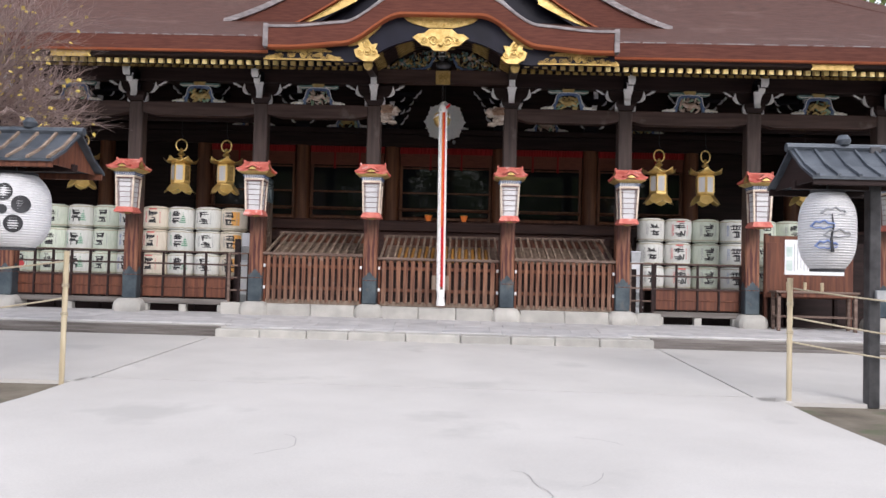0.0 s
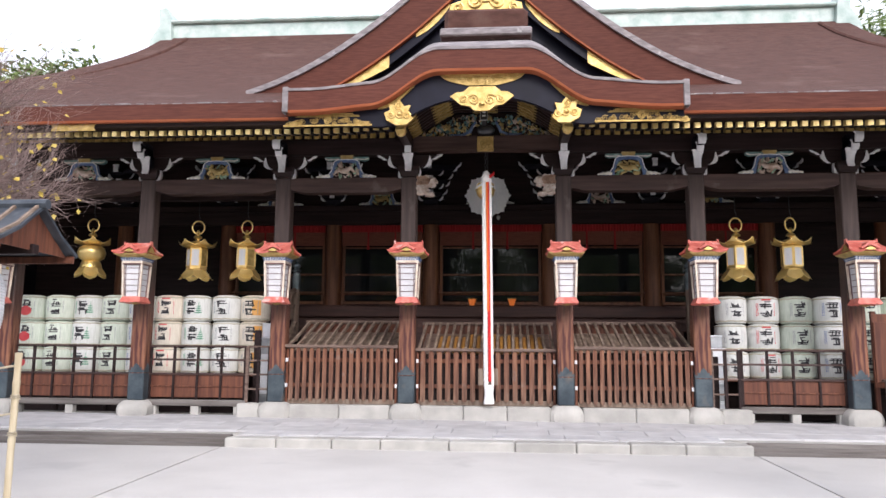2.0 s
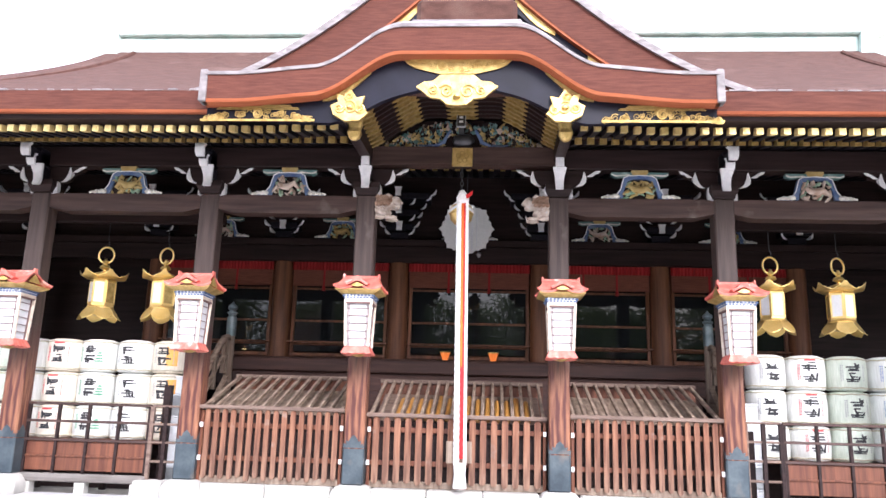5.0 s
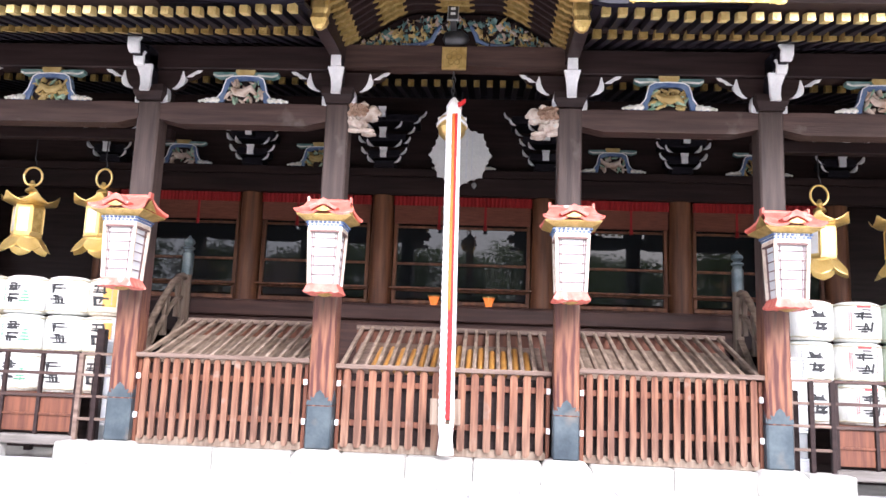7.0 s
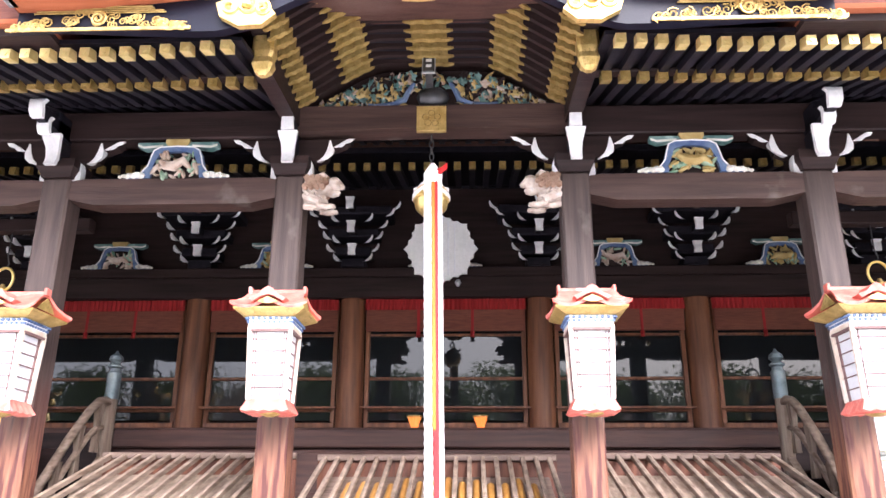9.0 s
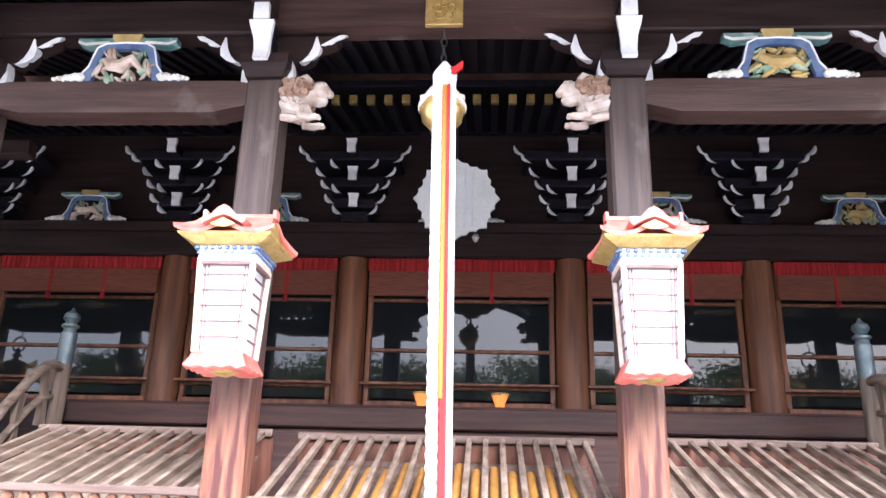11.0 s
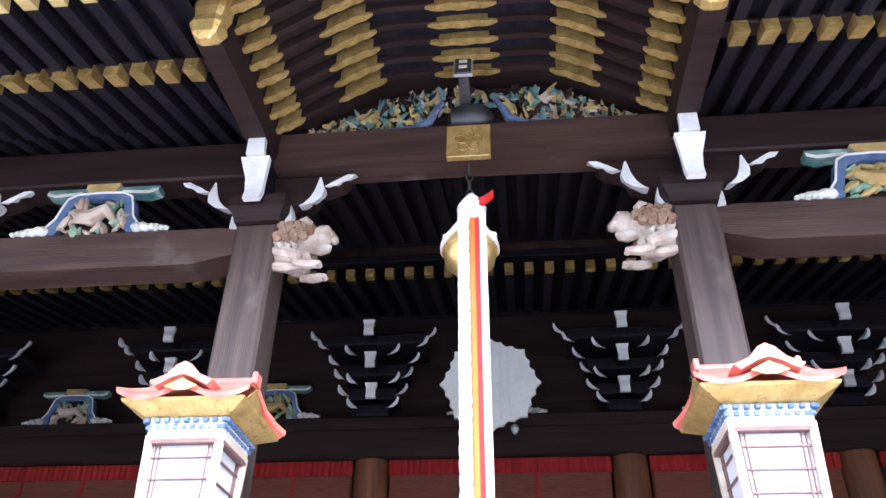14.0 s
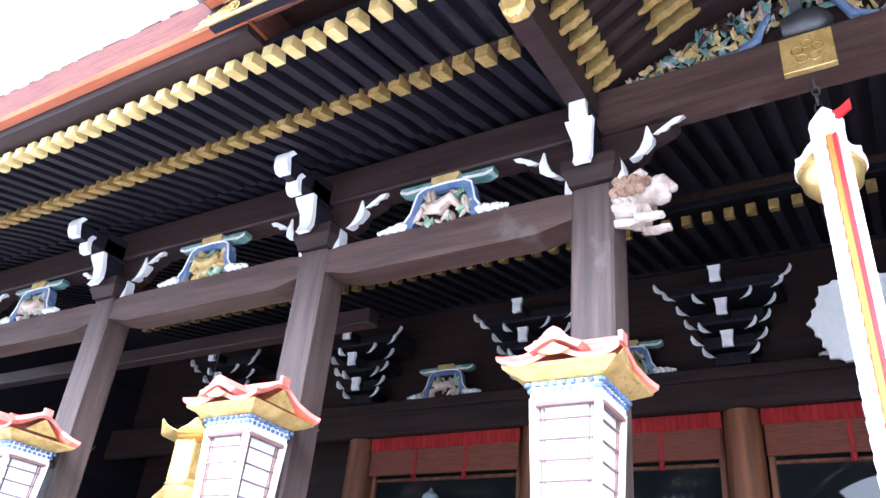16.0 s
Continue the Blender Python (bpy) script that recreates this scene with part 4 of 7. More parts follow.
rib_me = rib_strip(-1.45, 1.45, 0.024, 0.045, 40).mesh("arch_rib")
rib_me.materials.append(DARK_LONG)
sleeve = []
for u0, u1 in ((-1.45, -1.22), (-0.98, -0.62), (-0.25, 0.25), (0.62, 0.98), (1.22, 1.45)):
    me = rib_strip(u0, u1, 0.033, 0.060, 14, True).mesh("gilt_sleeve")
    me.materials.append(OLD_GOLD)
    sleeve.append(me)
for k in range(12):
    rib = part("arch_rib", rib_me, None, gable, "arched dark rib", at(CX, KY + 0.42 + 0.158 * k))
    for me in sleeve:
        part("gilt_sleeve", me, None, rib, "gilt sleeve")
part("rib_boarding", Shape().loft([[(CX + u, KY + 0.33, arch_in(u) + 0.052), (CX + u, FACE + 0.2, arch_in(u) + 0.052), (CX + u, FACE + 0.2, arch_in(u) + 0.08), (CX + u, KY + 0.33, arch_in(u) + 0.08)] for u in [-1.6 + 3.2 * i / 40 for i in range(41)]]), DARK_LONG, gable)

# carved transom on the rainbow beam
transom = thing("carved_transom", "painted openwork of peonies and leaves above the beam", "carved panel", at(CX, FACE + 0.10, 5.966))
part("panel", Shape().plate([(u, 0.0) for u in (-1.4, 1.4)] + [(u, arch_in(u) - 5.966 - 0.0) for u in [1.4 - 2.8 * i / 30 for i in range(31)]], 0.02, 0.06), DARK_LONG, transom)
rg = random.Random(21)
clumps = {"teal": Shape(), "gold": Shape(), "pale": Shape(), "dark": Shape()}
for _ in range(460):
    u = rg.uniform(-1.22, 1.22)
    top = arch_in(u) - 5.966 - 0.07
    z = rg.uniform(0.02, max(0.05, top))
    if abs(u) < 0.30 and z < 0.30 - 0.3 * abs(u):
        continue
    q = rg.uniform(0.028, 0.062)
    kind = rg.choices(("teal", "gold", "pale", "dark"), (3, 3, 2, 3))[0]
    m = pose(u, rg.uniform(-0.05, 0.0), z, rg.uniform(50, 120), rg.uniform(-40, 40), rg.uniform(0, 360))
    lf = Shape().lathe([(0.001, -0.012), (q, 0.0), (0.7 * q, 0.012), (0.001, 0.02)], 20, lobes=5, depth=0.22)
    clumps[kind].add([m @ Vector((p[0] * 1.3, p[1] * 0.8, p[2])) for p in lf.v], lf.f)
for kind, mat in (("teal", TEAL), ("gold", OCHRE), ("pale", CARVE_SKIN), ("dark", DARK_LONG)):
    tagged(part("carved_leaves", clumps[kind], mat, transom, "carved %s leaves" % kind), kind="stuff")
fr = Shape()
for h in (-1, 1):
    fr = Shape()
    fr.tube([(h * x, -0.06, z) for x, z in ((0.20, 0.30), (0.26, 0.20), (0.30, 0.10), (0.42, 0.04), (0.60, 0.03), (0.72, 0.05))], [0.02, 0.03, 0.035, 0.03, 0.022, 0.012], 6)
    part("blue_frame", fr, BLUE, transom, "blue scrolled frame")
ox = Shape().lathe([(0.001, -0.17), (0.09, -0.13), (0.12, -0.02), (0.11, 0.10), (0.05, 0.17), (0.001, 0.19)], 12)
m = pose(0, -0.05, 0.12, 0, 90, 0)
oxs = Shape().add([m @ Vector(p) for p in ox.v], ox.f)
part("dark_carving", oxs, IRON, transom, "dark rounded carving in the middle", soft=True)
plq = thing("name_plaque", "small dark plaque with pale border hung on the gable", "plaque", pose(CX - 0.02, FACE - 0.32, 6.20, -14))
part("plaque_board", Shape().box(-0.06, 0.06, 0, 0.03, 0, 0.22, 0.006), IRON, plq)
part("plaque_border", Shape().box(-0.072, 0.072, 0.012, 0.034, -0.012, 0.232, 0.004), GALVANISED, plq)
for z in (0.06, 0.14):
    part("plaque_mark", Shape().box(-0.03, 0.03, -0.004, 0.002, z, z + 0.04, 0.002), CARD, plq)
part("plaque_cleat", Shape().box(-0.04, 0.04, 0.03, 0.40, 0.03, 0.09, 0.004), IRON, plq)


# ---- triangular gable above ----
big = thing("triangular_gable", "steep curved bark gable with gilt field above the cusped gable", "roof gable", kind="structure")


def slope_z(u):
    """Height of the outer edge, falling outwards in a hollow curve."""
    k = max(0.0, 1 - abs(u) / 5.4)
    return 7.40 + 1.55 * k + 2.45 * k * k


def gable_depth(u):
    """The layered edge is thinner towards its feet."""
    return 0.60 + 0.40 * (1 - abs(u) / 5.4)


gu = [-5.4 + 10.8 * i / 60 for i in range(61)]
GY = 18.5


def gable_band(drop0, drop1, y0, y1, mat, name, label=""):
    rings = []
    for u in gu:
        z, k = slope_z(u), gable_depth(u)
        rings.append([(CX + u, y0, z - drop1 * k), (CX + u, y1, z - drop1 * k), (CX + u, y1, z - drop0 * k), (CX + u, y0, z - drop0 * k)])
    return part(name, Shape().loft(rings), mat, big, label)


gable_band(-0.22, -0.02, GY - 0.06, GY + 0.5, LEAD, "grey_rim", "grey weathered rim")
gable_band(-0.02, 0.90, GY, GY + 0.6, BARK_EDGE, "bark_edge", "thick cut edge of layered bark")
gable_band(0.90, 0.96, GY + 0.01, GY + 0.5, BARK_LIP, "bark_lip", "reddish lower lip")
gable_band(0.96, 1.24, GY + 0.14, GY + 0.24, NAVY, "barge_board", "blue-black lacquered barge board")
part("gable_slope", Shape().loft([[(CX + u, GY + 0.1, slope_z(u) + 0.05), (CX + u, GY + 4, slope_z(u) + 0.05), (CX + u, 25, slope_z(u))] for u in gu], closed=False), BARK, big, "brown bark slopes", soft=True)
fld = [(CX + u, slope_z(u) - 1.15 * gable_depth(u)) for u in [-4.2 + 8.4 * i / 30 for i in range(31)]]
part("gable_field", Shape().plate([(CX + 4.2, 7.0), (CX - 4.2, 7.0)] + fld, GY + 0.42, GY + 0.5), NAVY, big, "blue-black gable field")
cg = part("gable_pendant", Shape().plate([(-0.62, 0.0), (-0.50, -0.08), (-0.2, -0.06), (0.0, -0.10), (0.2, -0.06), (0.50, -0.08), (0.62, 0.0), (0.60, 0.12), (0.42, 0.18), (0.36, 0.34), (0.14, 0.46), (-0.14, 0.46), (-0.36, 0.34), (-0.42, 0.18), (-0.60, 0.12)], 0, 0.08), GOLD, big, "large gilt scrolled pendant", pose(CX - 0.03, GY + 0.06, 9.34) @ Matrix.Scale(1.32, 4))
s = Shape()
for h in (-1, 1):
    s.tube(spiral(h * 0.20, 0.16, 0.16, 1.7, 0.6, -0.012, h), 0.022, 5)
    s.tube(spiral(h * 0.47, 0.05, 0.09, 1.6, 2.0, -0.012, h), 0.018, 5)
s.tube([(0.19 * math.cos(a), -0.012, 0.28 + 0.13 * math.sin(a)) for a in [6.283 * i / 16 for i in range(17)]], 0.02, 5)
part("pendant_scroll", s, GOLD, cg, "raised gilt scroll", soft=True)
part("pendant_backing", Shape().plate([(-0.55, 0.1), (0.55, 0.1), (0.25, 0.9), (0.0, 1.15), (-0.25, 0.9)], 0.09, 0.13), OLD_GOLD, cg)
part("finial_post", Shape().box(-0.06, 0.06, -0.02, 0.06, 0.45, 0.85, 0.01), IRON, cg)
for h in (-1, 1):
    for ua, ub, tall in ((0.85, 1.6, 0.17), (2.2, 3.45, 0.30)):
        rows_g = []
        for i in range(9):
            u = ua + (ub - ua) * i / 8
            zt = slope_z(u) - 0.965 * gable_depth(u)
            d = tall * (1 - 0.8 * i / 8) if tall > 0.2 else tall * (0.35 + 0.65 * math.sin(math.pi * (i + 0.5) / 9))
            rows_g.append([(h * u, 0, zt), (h * u, 0.02, zt), (h * u, 0.02, zt - d), (h * u, 0, zt - d)])
        part("gilt_plate", Shape().loft(rows_g), GOLD, big, "engraved gilt plate on the barge board", at(CX, GY + 0.112, 0))
part("gable_shelf", Shape().box(CX - 0.86, CX + 0.86, 17.3, 19.0, 8.25, 8.80, 0.08), BARK, big, "small bark-covered crest below the pendant")
part("shelf_rim", Shape().box(CX - 0.94, CX + 0.94, 17.2, 17.6, 8.16, 8.34, 0.03), LEAD, big)


# ---- the hall behind the porch ----
COL_Y = 21.2
built_before = set(bpy.data.objects)
colm = Shape().lathe([(0.215, 2.80), (0.21, 4.0), (0.205, 5.26)], 20).mesh("column")
smooth(colm).materials.append(COLUMN_WOOD)
for u in POSTS:
    part("column", colm, None, hall, "round brown timber column", at(CX + u, COL_Y))
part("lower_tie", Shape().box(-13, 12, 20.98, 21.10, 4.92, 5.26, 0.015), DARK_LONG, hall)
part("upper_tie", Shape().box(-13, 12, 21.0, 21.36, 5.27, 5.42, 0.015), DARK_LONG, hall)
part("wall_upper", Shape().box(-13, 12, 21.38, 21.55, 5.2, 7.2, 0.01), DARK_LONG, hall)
part("floor_edge", Shape().box(-12, 11, 20.58, 20.76, 2.60, 2.86, 0.02), FLOOR_WOOD, hall, "dark red veranda edge beam")
part("floor_edge_lower", Shape().box(-12, 11, 20.66, 20.80, 2.28, 2.60, 0.02), FLOOR_WOOD, hall)
part("veranda_floor", Shape().box(-12, 11, 20.70, 22.1, 2.78, 2.89, 0.01), FLOOR_WOOD, hall)
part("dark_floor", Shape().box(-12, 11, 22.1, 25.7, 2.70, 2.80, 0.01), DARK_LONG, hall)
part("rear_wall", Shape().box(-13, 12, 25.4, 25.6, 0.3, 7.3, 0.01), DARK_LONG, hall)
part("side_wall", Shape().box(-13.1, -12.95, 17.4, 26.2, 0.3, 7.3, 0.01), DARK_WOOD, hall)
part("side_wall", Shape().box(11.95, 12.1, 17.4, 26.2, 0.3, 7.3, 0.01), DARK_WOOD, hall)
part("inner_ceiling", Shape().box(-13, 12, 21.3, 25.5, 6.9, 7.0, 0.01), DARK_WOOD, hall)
# dark sheets added across the open outer bays, blocking the brightness behind
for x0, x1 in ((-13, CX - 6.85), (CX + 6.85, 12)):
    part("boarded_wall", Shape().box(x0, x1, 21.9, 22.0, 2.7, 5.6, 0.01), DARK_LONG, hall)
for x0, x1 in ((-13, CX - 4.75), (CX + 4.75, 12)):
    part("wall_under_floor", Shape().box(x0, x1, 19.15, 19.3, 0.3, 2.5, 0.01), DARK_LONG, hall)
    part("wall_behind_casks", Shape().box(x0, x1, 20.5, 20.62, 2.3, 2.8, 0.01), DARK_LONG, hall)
for k in range(8):
    z1 = 0.72 + 0.255 * (k + 1)
    part("stair_tread", Shape().box(CX - 4.35, CX + 4.35, 18.75 + 0.235 * k, 19.05 + 0.235 * k, 0.4, min(z1, 2.55), 0.01), FLOOR_WOOD, hall)

for n, (a, b) in enumerate(zip(POSTS, POSTS[1:])):
    x0, x1 = CX + a + 0.215, CX + b - 0.215
    inner = abs((a + b) / 2) < 6.0
    if inner:
        win = thing("window_%d" % (n + 1), "dark glass lattice window with brown timber rails", "window", at(0, COL_Y), "windows of the hall", "structure")
        part("pane", Shape().box(x0 + 0.05, x1 - 0.05, 0.06, 0.068, 3.06, 4.95, 0.001), GLASS, win, "dark reflecting glass")
        for xa in (x0 + 0.01, x1 - 0.08):
            part("window_frame", Shape().box(xa, xa + 0.07, 0.0, 0.12, 2.92, 4.93, 0.008), COLUMN_WOOD, win)
        for z, h, d in ((3.69, 0.045, 0.02), (3.205, 0.04, 0.0), (2.985, 0.075, -0.02), (4.37, 0.04, 0.02)):
            part("window_rail", Shape().box(x0 + 0.02, x1 - 0.02, d, 0.11, z - h / 2, z + h / 2, 0.008), COLUMN_WOOD, win)
        part("window_rail", Shape().box(x0 - 0.03, x1 + 0.03, -0.12, -0.07, 3.22, 3.255, 0.006), COLUMN_WOOD, win, "thin bar across the window")
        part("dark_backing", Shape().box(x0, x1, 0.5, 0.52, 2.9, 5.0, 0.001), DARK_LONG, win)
    if abs((a + b) / 2) < 6.0:
        bl = thing("reed_blind", "brown reed blind with a red pleated valance above the window", "blind", at(0, COL_Y - 0.10, 0), "blinds of the hall")
        part("reed_panel", Shape().box(x0 + 0.02, x1 - 0.02, 0.0, 0.02, 4.42, 4.76, 0.004), BLIND, bl)
        pl = Shape()
        m = int((x1 - x0) / 0.07)
        pts = [(x0 + (x1 - x0) * i / (2 * m), (0.0, -0.022)[i % 2]) for i in range(2 * m + 1)]
        pl.loft([[(x, y - 0.01, 4.745), (x, y + 0.012, 4.745), (x, y + 0.012, 4.915), (x, y - 0.01, 4.915)] for x, y in pts])
        part("valance", pl, CURTAIN_RED, bl, "red pleated valance")
        for i in (1, 2):
            xx = x0 + (x1 - x0) * i / 3
            part("tie_band", Shape().box(xx - 0.022, xx + 0.022, -0.012, 0.0, 4.42, 4.76, 0.003), CURTAIN_RED, bl, "red band down the blind")
            part("tassel", Shape().lathe([(0.015, 0.0), (0.035, -0.03), (0.03, -0.08), (0.04, -0.11)], 8, (xx, -0.01, 4.42)), CURTAIN_RED, bl, "red tassel")
        part("hem_band", Shape().box(x0 + 0.02, x1 - 0.02, -0.006, 0.024, 4.405, 4.43, 0.003), BLIND, bl)

# bracket clusters on the inner columns
sc = Shape()
sc.loft([[(x - w, 0, z - 0.6 * w), (x + w, 0, z - 0.6 * w), (x + w, 0.05, z + w), (x - w, 0.05, z + w)] for x, z, w in ((0.0, 0.0, 0.006), (0.05, 0.012, 0.022), (0.10, 0.05, 0.026), (0.125, 0.10, 0.018), (0.13, 0.14, 0.006))])
scroll_r = smooth(sc.mesh("white_scroll"), 60)
sl = Shape()
sl.v, sl.f = [(-x, y, z) for x, y, z in sc.v], sc.f
scroll_l = smooth(sl.mesh("white_scroll"), 60)
sq = Shape()
sq.loft([[(-w, y, z), (w, y, z), (w, y + 0.05, z), (-w, y + 0.05, z)] for w, y, z in ((0.060, 0.0, -0.09), (0.055, -0.012, -0.02), (0.062, 0.0, 0.04), (0.075, -0.02, 0.09))])
square_me = sq.mesh("white_nose")
for me in (scroll_r, scroll_l, square_me):
    me.materials.append(WHITE)
for u in POSTS:
    cl = part("bracket_cluster", Shape().box(-0.20, 0.20, -0.25, 0.1, 5.42, 5.56, 0.02).box(-0.30, 0.30, -0.3, 0.1, 5.60, 5.74, 0.02).box(-0.42, 0.42, -0.32, 0.1, 5.90, 6.04, 0.02).box(-0.64, 0.64, -0.5, 0.1, 6.22, 6.36, 0.02), DARK_WOOD, hall, "dark bracket cluster with white tips", at(CX + u, COL_Y))
    for z, y in ((5.66, -0.42), (5.98, -0.60), (6.30, -0.80)):
        part("white_nose", square_me, None, cl, "white-painted bracket tip", at(0, y, z))
        part("bracket_bar", Shape().box(-0.05, 0.05, y + 0.03, 0, z - 0.06, z + 0.06, 0.008), DARK_WOOD, cl)
    for x, z, y in ((0.18, 5.50, -0.28), (0.29, 5.64, -0.33), (0.35, 5.84, -0.36), (0.19, 5.78, -0.36), (0.43, 6.02, -0.38), (0.55, 6.17, -0.52), (0.65, 6.27, -0.54), (0.20, 6.08, -0.52)):
        part("white_scroll", scroll_r, None, cl, "white-painted scroll", at(x, y, z))
        part("white_scroll", scroll_l, None, cl, "white-painted scroll", at(-x, y, z))
for n, u in enumerate(bays + [0.0]):
    if abs(u) < 6.5:
        st = thing("frog_leg_strut", "dim painted frog-leg strut on the inner beam", "carved strut", at(CX + u, COL_Y - 0.12, 5.425), "struts on the inner beam")
        strut_parts(st, (CARVE_SKIN, OCHRE)[(n + 1) % 2], 40 + n)


# the front of the inner hall stands a little behind and above its veranda
INNER = Matrix.Translation((0, 0.45, -0.046)) @ Matrix.Diagonal((1, 1, 1.025, 1))
for ob in set(bpy.data.objects) - built_before:
    if ob.parent in (None, hall) and not ob.name.startswith(("floor_edge", "veranda", "dark_floor", "side_wall", "stair", "wall_under", "wall_behind")):
        ob.matrix_basis = INNER @ ob.matrix_basis


# carved beasts at the inner sides of the middle posts: one plain mesh each
LION = material("pale_lion_paint", (0.34, 0.26, 0.21), (0.60, 0.53, 0.47), 0.7, scale=11, fine=30, bump=0.3, spots=((0.40, 0.46, 0.52), 9.0, 0.64))
CURL = material("brown_curl_paint", (0.20, 0.11, 0.07), (0.42, 0.29, 0.21), 0.7, scale=9, fine=30, bump=0.3)


def blob(s, c, r, n=10):
    """A rounded lump with three radii."""
    t = Shape().lathe([(math.cos(a), math.sin(a)) for a in [radians(-88 + 22 * k) for k in range(9)]], n)
    s.add([(c[0] + p[0] * r[0], c[1] + p[1] * r[1], c[2] + p[2] * r[2]) for p in t.v], t.f)


def beast(hand):
    """A crouching lion: neck, curled mane, open jaws, chest and a foreleg stretched forwards. Returns the shape and where the curls begin."""
    s = Shape()
    h = hand
    s.tube([(h * x, 0, z) for x, z in ((-0.04, 0.02), (0.08, 0.03), (0.18, 0.06), (0.25, 0.09))], [0.115, 0.12, 0.11, 0.085], 12)
    s.tube([(h * x, 0, z) for x, z in ((-0.04, -0.09), (0.08, -0.10), (0.17, -0.09), (0.22, -0.06))], [0.075, 0.085, 0.08, 0.05], 12)
    blob(s, (h * 0.30, 0, 0.095), (0.085, 0.095, 0.085))
    for k in range(4):
        blob(s, (h * (0.325 + 0.018 * k), 0, 0.118 - 0.016 * k), (0.055 - 0.006 * k, 0.075 - 0.008 * k, 0.040 - 0.003 * k))
    s.tube([(h * x, 0, z) for x, z in ((0.24, 0.02), (0.30, -0.005), (0.345, 0.0), (0.365, 0.015))], [0.055, 0.048, 0.036, 0.012], 9)
    for sy in (-1, 1):
        blob(s, (h * 0.335, sy * 0.062, 0.135), (0.022, 0.020, 0.018), 8)
        s.tube([(h * x, sy * y, z) for x, y, z in ((0.22, 0.08, 0.15), (0.19, 0.115, 0.18), (0.15, 0.12, 0.17))], [0.03, 0.024, 0.006], 7)
        s.tube([(h * x, sy * y, z) for x, y, z in ((0.0, 0.07, -0.06), (0.09, 0.10, -0.10), (0.17, 0.105, -0.135), (0.16, 0.10, -0.175), (0.24, 0.09, -0.19), (0.30, 0.085, -0.18))], [0.05, 0.055, 0.045, 0.034, 0.034, 0.030], 8)
        for k in range(3):
            blob(s, (h * 0.315, sy * (0.062 + 0.022 * k), -0.186), (0.024, 0.013, 0.019), 7)
        for k in range(3):
            s.tube([(h * (0.02 + 0.05 * k), sy * 0.115, -0.02), (h * (0.05 + 0.05 * k), sy * 0.125, -0.05), (h * (0.04 + 0.05 * k), sy * 0.115, -0.085)], [0.018, 0.022, 0.006], 6)
    s.tube([(h * -0.03, -0.07, -0.175), (h * 0.08, -0.06, -0.185), (h * 0.16, -0.05, -0.175)], [0.03, 0.035, 0.02], 7)
    curls = len(s.f)
    for sy in (-1, 1):
        for k in range(3):
            for i in range(4):
                x, z = 0.015 + 0.062 * i + 0.028 * (k % 2), 0.145 - 0.062 * k
                y = sy * (0.075 + 0.028 * k)
                s.tube(spiral(h * x, z, 0.031, 1.5, 0.7 * i, y + sy * 0.028, h, 12), 0.010, 5)
                blob(s, (h * x, y, z), (0.034, 0.030, 0.034), 9)
    for i in range(4):
        blob(s, (h * (0.03 + 0.062 * i), 0, 0.17), (0.036, 0.045, 0.032), 9)
    return s, curls


for hand, u in ((1, -1.50), (-1, 1.51)):
    shape, curls = beast(hand)
    b = part("carved_beast", shape, LION, None, soft=True, m=at(CX + u + hand * (PW + 0.005), POST_Y - 0.03, 5.0))
    b.data.materials.append(CURL)
    for k, p in enumerate(b.data.polygons):
        p.material_index = 1 if k >= curls else 0
    tagged(b, "faded painted lion carving projecting from the post", "carving", "beasts on the middle posts")


